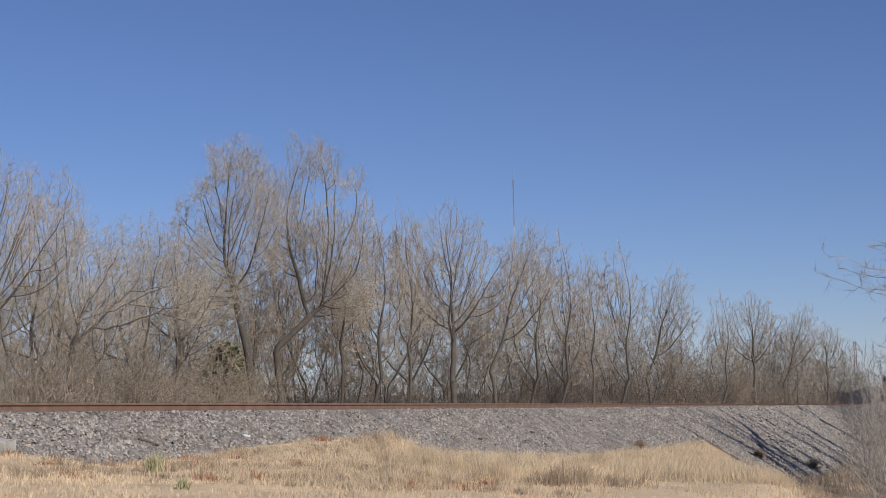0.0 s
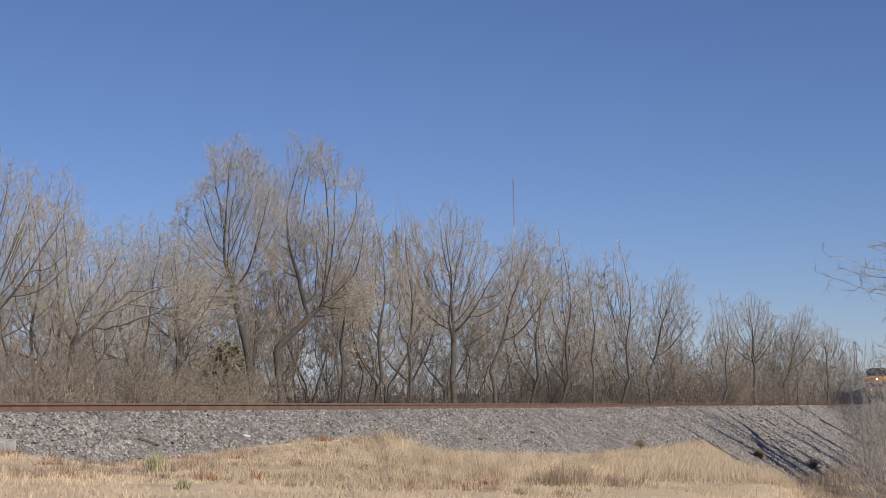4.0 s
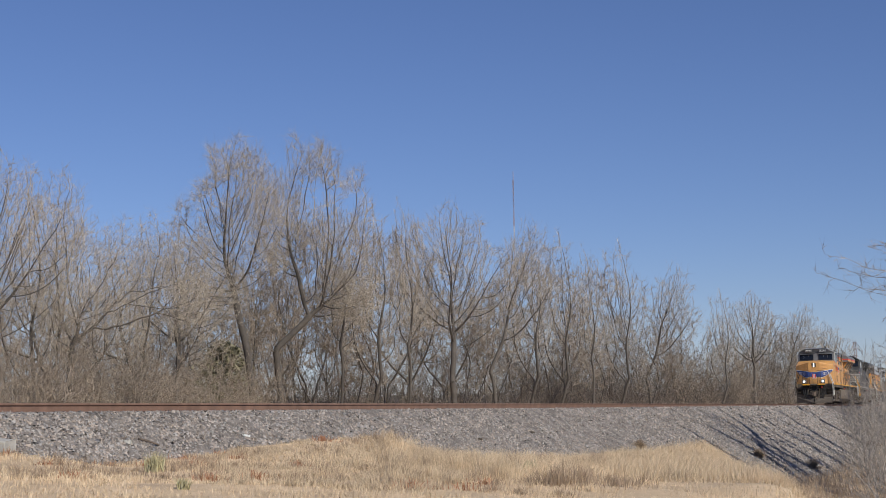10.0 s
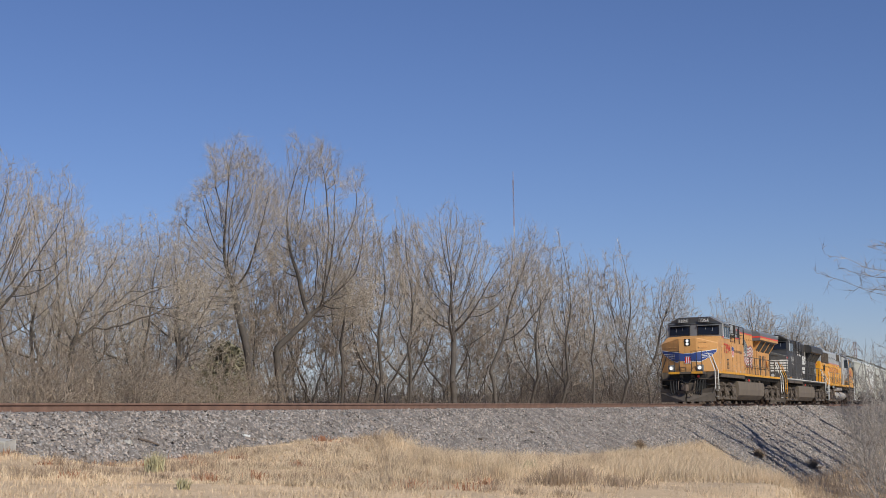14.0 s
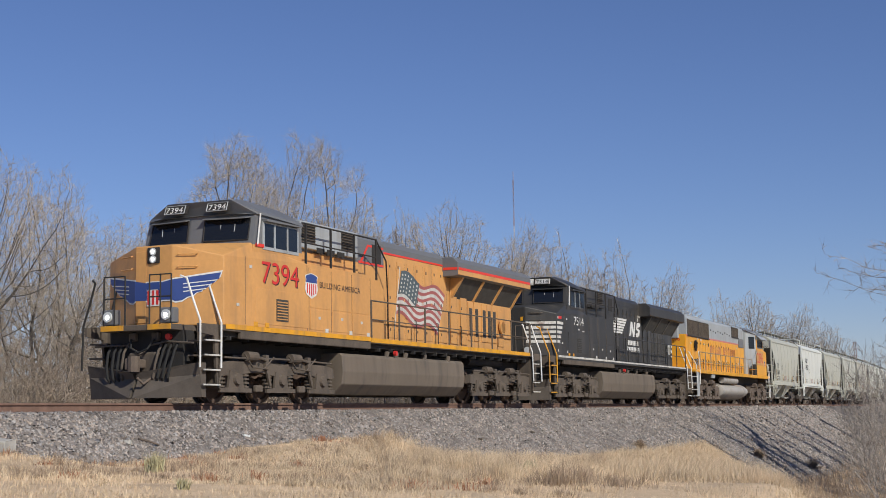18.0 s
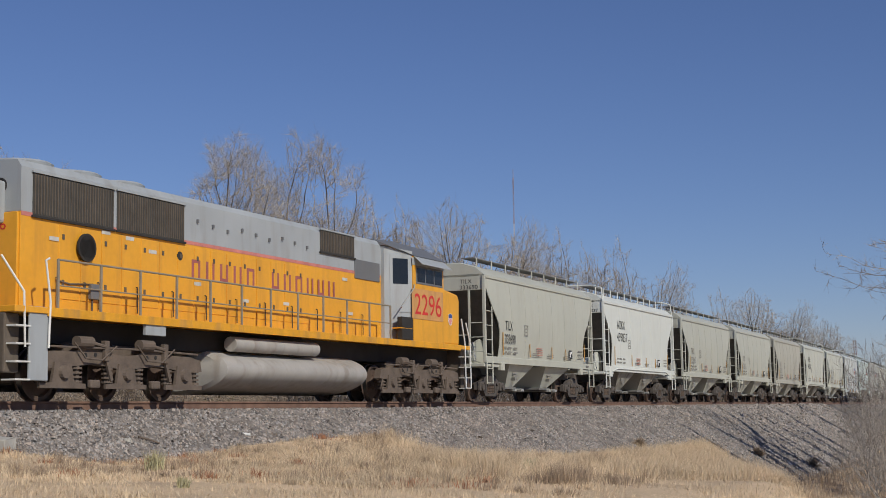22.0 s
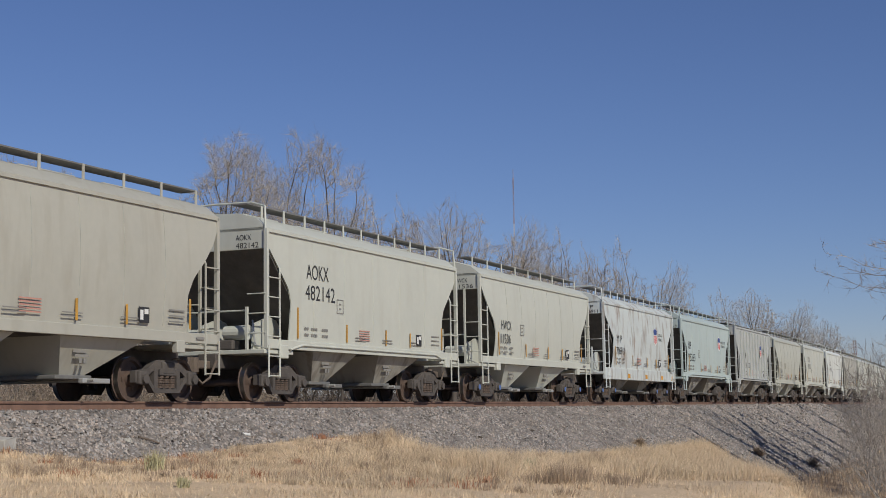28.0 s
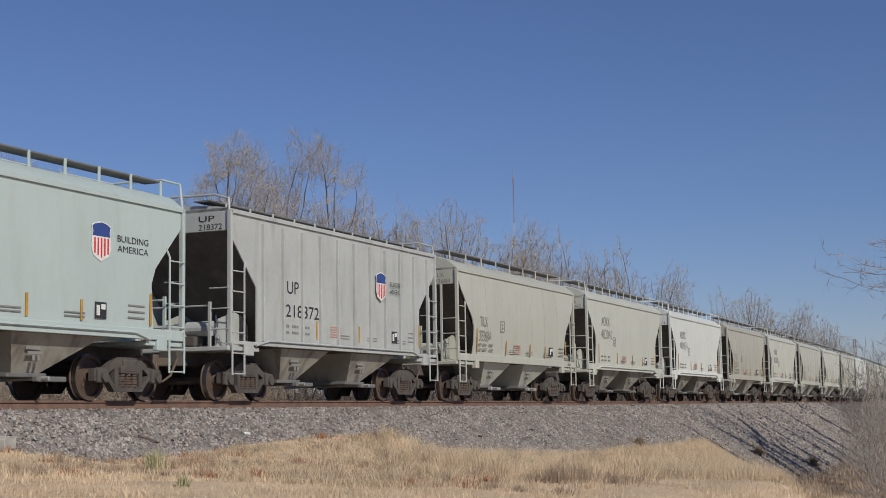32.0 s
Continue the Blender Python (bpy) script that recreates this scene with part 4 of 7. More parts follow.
    if up:
        letters("7394", thing, M["mark"], 2.89, 4.60, 2.735, 3.245, y - 0.002, "dark shadow of the numerals", name="numeral_shadow")
        letters("7394", thing, M["red"], 2.85, 4.56, 2.755, 3.265, y - 0.008, "large red numerals")
        letters("BUILDING AMERICA", thing, M["mark"], 5.62, 7.83, 2.84, 2.99, y - 0.008, "small dark lettering")
        shield(thing, 4.87, 5.51, 2.54, 3.17, y - 0.008)
        flag_decal(thing, -0.897)
        # winged emblem on the nose, plain shapes
        face = lambda yy: 0.78 - 0.012 if abs(yy) < 0.48 else 0.78 + (abs(yy) - 0.48) / 1.05 * 0.46 - 0.014
        for s in (-1, 1):
            for grow_, mat, lift in ((0.035, M["white"], 0.0), (0.0, M["blue"], 0.006)):
                wing_pts = [(0.15, 2.66), (0.48, 2.72), (1.48, 2.86), (1.44, 2.72), (1.38, 2.70), (1.35, 2.63), (1.27, 2.61), (1.23, 2.54), (1.14, 2.52), (1.09, 2.45), (0.98, 2.43), (0.92, 2.36), (0.80, 2.33), (0.70, 2.26), (0.56, 2.24), (0.48, 2.28), (0.15, 2.28)]
                cx_, cz_ = 0.7, 2.52
                q = [(cx_ + (a - cx_) * (1 + grow_ * 1.2), cz_ + (b - cz_) * (1 + grow_ * 4)) for a, b in wing_pts]
                q = [(min(a, 1.52), b) for a, b in q]
                inner = [p_ for p_ in q if p_[0] <= 0.4801 + grow_]
                for lo_, hi_ in ((0.12, 0.48), (0.48, 1.53)):
                    cols = []
                    us = np.linspace(lo_, min(hi_, max(p_[0] for p_ in q)), 26)
                    top_ = [p_ for p_ in q[:3]]
                    bot_ = sorted(q[2:], key=lambda p_: p_[0])
                    bm = bmesh.new()
                    prev = None
                    for a in us:
                        zt_ = float(np.interp(a, [p_[0] for p_ in top_], [p_[1] for p_ in top_]))
                        zb_ = float(np.interp(a, [p_[0] for p_ in bot_], [p_[1] for p_ in bot_]))
                        now = [bm.verts.new((face(a) - lift, s * a, zb_)), bm.verts.new((face(a) - lift, s * a, zt_))]
                        if prev:
                            bm.faces.new((prev[0], now[0], now[1], prev[1]))
                        prev = now
                    part("wing_emblem", bm, mat, thing, "blue winged emblem with a pale rim" if lift else "")
            for k in range(3):
                z = 2.63 - 0.085 * k
                q = [(0.72, z), (1.40 - 0.11 * k, z + 0.075 - 0.01 * k)]
                part("feather_line", hull([[(face(a) - 0.012, s * a, b), (face(a) - 0.012, s * a, b - 0.022), (face(a) - 0.008, s * a, b - 0.022), (face(a) - 0.008, s * a, b)] for a, b in q]), M["white"], thing)
        part("nose_shield", box(0.762, 0.770, -0.17, 0.17, 2.15, 2.70), M["white"], thing)
        for k in range(3):
            part("shield_stripe", box(0.757, 0.764, -0.14 + 0.115 * k, -0.08 + 0.115 * k, 2.18, 2.50), M["red"], thing)
        part("shield_top", box(0.757, 0.764, -0.165, 0.165, 2.52, 2.68), M["blue"], thing)
        part("nose_door", box(0.765, 0.778, 0.20, 0.47, 1.78, 3.38, 0.006), M["orange"], thing)
    else:
        letters("7514", thing, M["white"], 3.24, 4.42, 2.92, 3.24, y, "white numerals")
        bars([(3.75, 3.9, 2.74, 2.8)], thing, M["faded_white"], y)
        bars([(4.25, 4.5, 2.70, 2.73)], thing, M["faded_white"], y)
        part("nose_door", box(0.762, 0.782, -0.02, 0.46, 1.78, 3.34, 0.006), M["black"], thing)
        part("door_window", box(0.752, 0.764, 0.06, 0.36, 2.98, 3.26, 0.03), M["glass"], thing, "small dark window in the nose door")
        face_ = lambda yy: 0.78 + (abs(yy) - 0.48) / 1.05 * 0.46
        for y0_, y1_, z0_, z1_, mt in ((0.10, 0.42, 3.30, 3.38, "red"), (0.26, 0.42, 3.40, 3.45, "faded_white"), (-0.40, -0.30, 3.00, 3.14, "sill_yellow")):
            part("nose_label", box(0.770, 0.776, y0_, y1_, z0_, z1_), M[mt], thing)
        part("side_label", box(1.42, 1.78, y, y + 0.006, 3.06, 3.16), M["red"], thing)
        for u_, z_ in ((1.32, 3.06), (1.30, 1.86), (2.35, 1.84), (2.6, 1.84)):
            part("side_label", box(u_, u_ + 0.09, y, y + 0.006, z_, z_ + 0.09), M["faded_white"], thing)
        for z_ in (3.28, 2.62):
            part("nose_step", tube([(face_(0.7) - 0.005, -0.7, z_), (face_(0.7) - 0.07, -0.7, z_ - 0.02), (face_(1.05) - 0.07, -1.05, z_ - 0.02), (face_(1.05) - 0.005, -1.05, z_)], 0.014, 6), M["frame"], thing)
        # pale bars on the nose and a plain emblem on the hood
        for k in range(5):
            z = 2.96 - k * 0.17
            for s in (-1, 1):
                q = [(0.50, z), (1.50, z), (1.50, z - 0.10), (0.50, z - 0.10)]
                face = lambda yy: 0.78 + (abs(yy) - 0.48) / 1.05 * 0.46 - 0.012
                part("nose_bar", hull([[(face(a), s * a, b) for a, b in q], [(face(a) - 0.006, s * a, b) for a, b in q]]), M["flaked_white"], thing)
            part("side_bar", box(1.25, 1.95 - 0.10 * k, y, y + 0.004, z - 0.10, z), M["flaked_white"], thing)
        hy = -0.897
        for k in range(6):
            z = 3.66 - k * 0.115
            part("slanted_bar", prism([(10.72 - 0.05 * k, z), (12.65 - 0.14 * k, z), (12.60 - 0.14 * k, z - 0.085), (10.69 - 0.05 * k, z - 0.085)], "y", hy - 0.004, hy), M["white"], thing, "plain white slanted bar")
        bm = prism([(13.0, 2.95), (13.3, 3.60), (13.55, 3.60), (13.75, 3.2), (13.85, 3.60), (14.05, 3.60), (13.85, 2.95), (13.6, 2.95), (13.42, 3.35), (13.3, 2.95)], "y", hy - 0.004, hy)
        prism([(14.05, 2.95), (14.6, 2.95), (14.75, 3.28), (14.35, 3.36), (14.8, 3.44), (14.85, 3.6), (14.3, 3.6), (14.15, 3.3), (14.5, 3.18), (14.1, 3.1)], "y", hy - 0.004, hy, bm)
        part("white_emblem", bm, M["white"], thing, "plain white angular shapes")
        for k in range(15):
            u0, z0 = (12.75 + 0.25 * k, 2.56) if k < 7 else (12.65 + 0.25 * (k - 7), 2.28)
            bars([(u0, u0 + 0.18, z0, z0 + 0.20)], thing, M["white"], hy, label="plain white bar")
        for q in ((14.35, 14.5, 3.80, 3.92), (14.35, 14.5, 3.66, 3.78), (14.6, 14.85, 3.84, 3.92), (10.75, 10.93, 3.74, 3.88)):
            bars([q], thing, M["faded_white"], hy)
        for z in (2.2, 2.45, 2.7):
            part("rear_mark", box(20.3, 20.5, hy - 0.002, hy + 0.01, z, z + 0.12), M["white"], thing)
        rl = part("rear_light_box", box(20.62, 20.85, -0.75, -0.3, 3.35, 3.62, 0.03), M["black"], thing)
        for k in range(2):
            part("rear_light", rod((20.72 + 0.0, -0.62 + 0.24 * k, 3.48), (20.90, -0.62 + 0.24 * k, 3.48), 0.09, 14), M["lens"], rl)
    for o in thing.children:
        if o.name.startswith(("exhaust", "headlight", "hand_brake")):
            smooth(o)
    return thing, L


def old_loco():
    """An older six-axle locomotive that runs cab last: radiator end first, walkway along the hood."""
    L = 21.69
    thing = new("diesel_locomotive")
    Y = 1.53
    part("underframe", box(0.75, 20.9, -0.85, 0.85, 1.10, 1.56), M["dark"], thing)
    part("deck", box(0.35, 21.2, -Y, Y, 1.575, 1.69, 0.012), M["yellow"], thing)
    for s in (-1, 1):
        part("side_sill", box(1.25, 20.4, s * (Y - 0.03), s * (Y + 0.008), 1.53, 1.70, 0.008), M["sill_yellow"], thing)
    half = 0.90
    split = 3.52
    part("hood", prism([(-half, 1.69), (half, 1.69), (half, split), (-half, split)], "x", 1.20, 16.25, bev=0.012), M["yellow"], thing)
    top = prism([(-half - 0.001, split), (half + 0.001, split), (half + 0.001, 4.36), (half - 0.10, 4.50), (-half + 0.10, 4.50), (-half - 0.001, 4.36)], "x", 1.198, 16.25)
    part("hood_top", top, M["light_grey"], thing)
    part("hood_end", box(1.15, 1.21, -0.86, 0.86, 1.75, 3.5, 0.01), M["yellow"], thing)
    part("end_box", box(0.95, 1.21, -0.55, 0.55, 3.3, 4.1, 0.05), M["light_grey"], thing)
    letters("96", thing, M["red"], 0.0, 0.3, 0, 0.2, 0, name="end_number").matrix_basis = Matrix.Translation((1.145, -0.3, 3.18)) @ Euler((0, 0, radians(-90))).to_matrix().to_4x4()
    for s in (-1, 1):
        for a, b, z0, z1, split_n in ((1.52, 3.98, 3.47, 4.28, 30), (4.10, 6.50, 3.47, 4.28, 30), (12.70, 14.60, 3.86, 4.43, 22)):
            g = part("radiator_screen", box(a, b, s * (half - 0.01), s * (half + 0.025), z0, z1, 0.008), M["grille"], thing)
            for k in range(split_n):
                u = a + (k + 0.5) * (b - a) / split_n
                part("fin", box(u - 0.012, u + 0.012, s * (half + 0.02), s * (half + 0.04), z0 + 0.03, z1 - 0.03), M["frame"], g)
            part("screen_frame", box(a - 0.04, b + 0.04, s * (half + 0.01), s * (half + 0.05), z1, z1 + 0.04), M["light_grey"], g)
            part("screen_frame", box(a - 0.04, b + 0.04, s * (half + 0.01), s * (half + 0.05), z0 - 0.04, z0), M["dark"], g)
        part("filter_panel", box(14.63, 16.12, s * (half - 0.01), s * (half + 0.03), 3.32, 3.84, 0.01), M["grey"], thing)
        for k in range(15):
            u = 2.3 + k * 0.66
            d = part("hood_door", box(u, u + 0.61, s * (half - 0.004), s * (half + 0.014), 1.95, 3.38, 0.006), M["yellow"], thing)
            part("latch", box(u + 0.08, u + 0.14, s * (half + 0.012), s * (half + 0.03), 2.2, 2.32), M["frame"], d)
            part("latch", box(u + 0.08, u + 0.14, s * (half + 0.012), s * (half + 0.03), 3.1, 3.2), M["frame"], d)
        o = part("hand_brake_wheel", lathe([(0.24, -0.02), (0.28, -0.02), (0.28, 0.02), (0.24, 0.02), (0.24, -0.02)], n=24), M["dark"], thing)
        o.location = (3.05, s * 0.98, 3.0)
        part("brake_hub", rod((3.05, s * 0.9, 3.0), (3.05, s * 1.0, 3.0), 0.16, 14), M["dark"], thing)
        part("gauge", rod((6.35, s * 0.89, 3.15), (6.35, s * 0.92, 3.15), 0.10, 12), M["dark"], thing)
        rails_on_posts(thing, 1.55, 15.6, s * 1.50, 1.69, 2.60, 1.28, M["rail_grey"], 2.12)
        for k in range(11):
            u = 2.2 + k * 1.28
            part("hand_hold", tube([(u, s * 0.92, 2.35), (u, s * 0.96, 2.33), (u, s * 0.96, 1.8)], 0.013, 5), M["dark"], thing)
        # step wells at both ends
        w = part("step_well", box(0.78, 1.30, s * 1.50, s * 1.46, 0.36, 1.70, 0.01), M["light_grey"], thing)
        for k in range(4):
            part("step", box(0.40, 0.80, s * 1.52, s * 1.2, 0.36 + 0.32 * k, 0.39 + 0.32 * k), M["white"], w)
        part("grab_rail", tube([(0.35, s * 1.2, 2.6), (0.62, s * 1.5, 1.95), (0.62, s * 1.54, 0.95)], 0.022, 7), M["white"], w)
        part("grab_rail", tube([(1.30, s * 1.5, 2.6), (1.18, s * 1.52, 2.55), (1.30, s * 1.54, 1.8), (1.26, s * 1.54, 0.95)], 0.022, 7), M["white"], w)
        w = part("ladder", tube([(20.55, s * 1.5, 2.5), (20.75, s * 1.52, 1.8), (20.75, s * 1.54, 0.4), (21.15, s * 1.54, 0.4), (21.15, s * 1.52, 1.8), (20.9, s * 1.5, 2.4)], 0.022, 7), M["white"], thing)
        for k in range(4):
            part("step", box(20.75, 21.15, s * 1.55, s * 1.3, 0.38 + 0.32 * k, 0.41 + 0.32 * k), M["faded_white"], w)
    for u in (2.2, 3.7, 5.2):
        part("fan", lathe([(0.01, 4.50), (0.62, 4.50), (0.66, 4.60), (0.60, 4.64), (0.55, 4.60), (0.01, 4.60)], "z", 24), M["light_grey"], thing).location = (u, 0, 0)
    part("exhaust_hatch", box(10.9, 11.9, -0.4, 0.4, 4.49, 4.58, 0.02), M["dark"], thing)
    # cab
    part("cab_wall", hull([[(17.05, -1.52, 1.69), (17.05, -1.52, 4.10), (17.05, -0.9, 4.52), (17.05, 0.9, 4.52), (17.05, 1.52, 4.10), (17.05, 1.52, 1.69)],
                           [(19.20, -1.52, 1.69), (19.20, -1.52, 4.10), (19.20, -0.9, 4.50), (19.20, 0.9, 4.50), (19.20, 1.52, 4.10), (19.20, 1.52, 1.69)]]), M["yellow"], thing)
    part("cab_door_wall", hull([[(16.25, -1.0, 1.69), (16.25, -1.0, 4.35), (16.25, 1.0, 4.35), (16.25, 1.0, 1.69)], [(17.06, -1.5, 1.69), (17.06, -1.5, 4.25), (17.06, 1.5, 4.25), (17.06, 1.5, 1.69)]]), M["light_grey"], thing)
    part("cab_roof", hull([[(16.2, -1.1, 4.38), (16.2, -0.7, 4.56), (16.2, 0.7, 4.56), (16.2, 1.1, 4.38)], [(17.1, -1.56, 4.12), (17.1, -0.85, 4.58), (17.1, 0.85, 4.58), (17.1, 1.56, 4.12)],
                           [(19.35, -1.56, 4.12), (19.35, -0.85, 4.54), (19.35, 0.85, 4.54), (19.35, 1.56, 4.12)]]), M["grey"], thing)
    part("nose", prism([(19.15, 1.69), (20.36, 1.69), (20.42, 3.05), (20.30, 3.22), (19.15, 3.34)], "y", -1.50, 1.50, bev=0.05), M["yellow"], thing)
    for s in (-1, 1):
        part("cab_upper", box(17.0, 19.22, s * 1.524, s * 1.528, 3.86, 4.08), M["light_grey"], thing)
        f = part("side_window_frame", box(17.25, 19.10, s * 1.50, s * 1.535, 3.34, 3.86, 0.01), M["grey"], thing)
        for a, b in ((17.32, 17.85), (17.92, 18.45), (18.52, 19.04)):
            part("pane", box(a, b, s * 1.53, s * 1.54, 3.40, 3.80), M["glass"], f)
        part("sunshade", hull([[(17.1, s * 1.53, 4.12), (17.1, s * 1.53, 4.10), (17.1, s * 1.80, 3.86), (17.1, s * 1.80, 3.88)], [(19.2, s * 1.53, 4.12), (19.2, s * 1.53, 4.10), (19.2, s * 1.80, 3.86), (19.2, s * 1.80, 3.88)]]), M["light_grey"], thing)
        part("number_panel", box(16.95, 19.12, s * 1.523, s * 1.532, 2.33, 3.20, 0.006), M["orange"], thing)
        # a solid near-black block stands for the shaded hollow by the step
        part("step_recess", box(16.35, 17.2, s * 1.35, s * 1.5, 1.72, 2.35), M["dark"], thing)
        part("cab_step", box(16.3, 17.25, s * 1.5, s * 1.2, 2.02, 2.05), M["yellow"], thing)
        dr = hull([[(16.42, s * 1.12, 2.5), (16.42, s * 1.12, 4.12), (16.40, s * 1.10, 4.12), (16.40, s * 1.10, 2.5)], [(16.98, s * 1.47, 2.5), (16.98, s * 1.47, 4.12), (16.96, s * 1.43, 4.12), (16.96, s * 1.43, 2.5)]])
        door = part("cab_door", dr, M["light_grey"], thing)
        part("door_pane", hull([[(16.50, s * 1.185, 3.30), (16.50, s * 1.185, 4.02), (16.48, s * 1.16, 4.02), (16.48, s * 1.16, 3.30)], [(16.90, s * 1.435, 3.30), (16.90, s * 1.435, 4.02), (16.88, s * 1.41, 4.02), (16.88, s * 1.41, 3.30)]]), M["glass"], door)
        part("cab_grab_rail", tube([(16.3, s * 1.5, 2.6), (17.05, s * 1.56, 3.2), (17.05, s * 1.56, 3.3)], 0.018, 6), M["brush_steel"], thing)
    letters("2296", thing, M["red"], 17.12, 18.98, 2.46, 3.06, -1.538, "large red numerals")
    shield(thing, 19.55, 19.85, 2.25, 2.62, -1.505)
    for s in (-1, 1):
        part("hood_stripe", box(1.21, 16.2, s * (half + 0.001), s * (half + 0.006), 3.44, 3.52), M["pink"], thing, "faded pink stripe")
        for k in range(9):
            part("lifting_lug", box(7.0 + 0.62 * k, 7.05 + 0.62 * k, s * half, s * (half + 0.05), 3.95 - 0.05 * (k % 3), 4.03 - 0.05 * (k % 3)), M["grey"], thing)
        for u, z in ((2.0, 3.05), (3.6, 3.34), (4.4, 3.30), (6.9, 2.55), (8.9, 2.3), (10.8, 2.35), (13.9, 3.2), (14.2, 2.3), (5.2, 3.1)):
            part("notice_label", box(u, u + 0.28, s * (half + 0.012), s * (half + 0.018), z, z + 0.08), M["faded_white"], thing)
        part("conduit", tube([(2.2, s * 0.93, 2.3), (2.6, s * 0.93, 2.25), (3.3, s * 0.93, 2.3), (3.3, s * 0.93, 1.75)], 0.02, 6), M["frame"], thing)
        part("valve_box", box(3.2, 3.5, s * 0.90, s * 0.99, 2.0, 2.3, 0.01), M["grey"], thing)
    part("round_mark", lathe([(0.12, -0.01), (0.15, -0.01), (0.15, 0.01), (0.12, 0.01), (0.12, -0.01)], "x", 20), M["dark"], thing).location = (1.19, -0.42, 4.02)
    # plain blocks where a faded name runs along the hood
    for k in range(12):
        if k == 5:
            continue
        u = 6.80 + k * 0.575
        o = part("name_block", box(u, u + 0.09, -half - 0.018, -half - 0.014, 2.72, 3.12), M["flag_red"], thing, "faded red block of a worn-off name")
        part("name_block", box(u + 0.26, u + 0.34, -half - 0.018, -half - 0.014, 2.72, 3.12), M["flag_red"], thing)
        if k % 2 == 0:
            part("name_block", box(u + 0.09, u + 0.26, -half - 0.018, -half - 0.014, 2.72 if k % 4 else 3.05, 2.79 if k % 4 else 3.12), M["flag_red"], thing)
    # round tank, air reservoir, trucks
    bm = lathe([(0.01, 7.38), (0.58, 7.40), (0.66, 7.48), (0.67, 7.6), (0.67, 14.2), (0.66, 14.32), (0.58, 14.40), (0.01, 14.42)], "x", 30)
    for v in bm.verts:
        v.co.y *= 2.15
        v.co.z = v.co.z * 0.80 + 0.70
    smooth(part("fuel_tank", bm, M["tank_grey"], thing, "rounded pale grey fuel tank with rust streaks"))
    for s in (-1, 1):
        bm = rod((7.9, s * 1.22, 1.28), (11.8, s * 1.22, 1.28), 0.17, 16)
        smooth(part("air_reservoir", bm, M["tank_grey"], thing))
        part("bracket", box(4.3, 5.0, s * 1.42, s * 1.50, 1.32, 1.60, 0.01), M["light_grey"], thing)
    loco_truck(thing, (1.85, 3.80, 5.80), 0.508, "rusty brown three-axle truck", M["rust_truck"], 0.06)
    loco_truck(thing, (15.90, 17.90, 19.85), 0.508, "rusty brown three-axle truck", M["rust_truck"], 0.06)
    part("pilot", box(0.35, 0.75, -1.3, 1.3, 0.5, 1.57, 0.03), M["frame"], thing)
    part("pilot", box(20.9, 21.2, -1.3, 1.3, 0.4, 1.57, 0.03), M["frame"], thing)
    coupler(thing, 0.0, 1)
    coupler(thing, L, -1)
    for y in (-0.55, 0.55):
        bm = tube([(0.42, y - 0.45, 1.7), (0.42, y - 0.45, 2.6), (0.42, y + 0.45, 2.6), (0.42, y + 0.45, 1.7)], 0.02, 6)
        part("end_rail", bm, M["sill_yellow"], thing)
    return thing, L


def freight_truck(thing, u, mat, label):
    bm = bmesh.new()
    for y in (-1.02, 1.02):
        at = lambda q: [(u + x, z) for x, z in q]
        prism(at([(-1.10, 0.62), (-0.72, 0.66), (-0.34, 0.86), (0.34, 0.86), (0.72, 0.66), (1.10, 0.62), (1.10, 0.38), (0.80, 0.44), (0.50, 0.62), (0.36, 0.65), (-0.36, 0.65), (-0.50, 0.62), (-0.80, 0.44), (-1.10, 0.38)]), "y", y - 0.07, y + 0.07, bm)
        prism(at([(-0.82, 0.47), (-0.62, 0.34), (-0.46, 0.17), (0.46, 0.17), (0.62, 0.34), (0.82, 0.47), (0.68, 0.52), (0.42, 0.27), (-0.42, 0.27), (-0.68, 0.52)]), "y", y - 0.075, y + 0.075, bm)
        for k in (-0.40, 0.40):
            box(u + k - 0.06, u + k + 0.06, y - 0.08, y + 0.08, 0.24, 0.68, bm=bm)
        sg = -1 if y < 0 else 1
        for k in (-0.89, 0.89):
            box(u + k - 0.16, u + k + 0.16, y + sg * 0.02, y + sg * 0.14, 0.34, 0.62, 0.03, bm)
            rod((u + k, y + sg * 0.12, 0.457), (u + k, y + sg * 0.20, 0.457), 0.10, 12, bm)
        box(u - 0.30, u + 0.30, y - sg * 0.05, y + sg * 0.12, 0.53, 0.68, 0.02, bm)
    box(u - 0.22, u + 0.22, -1.15, 1.15, 0.55, 0.82, 0.04, bm)
    t = part("truck", bm, mat, thing, label)
    for y in (-1.04, 1.04):
        for k in (-0.2, 0.0, 0.2):
            bm = bmesh.new()
            spring(u + k, y, 0.27, 0.53, 0.088, bm, 5)
            part("coil_spring", bm, M["spring"], t)
    for k in (-0.89, 0.89):
        wheelset(t, u + k, 0.457)
    return t


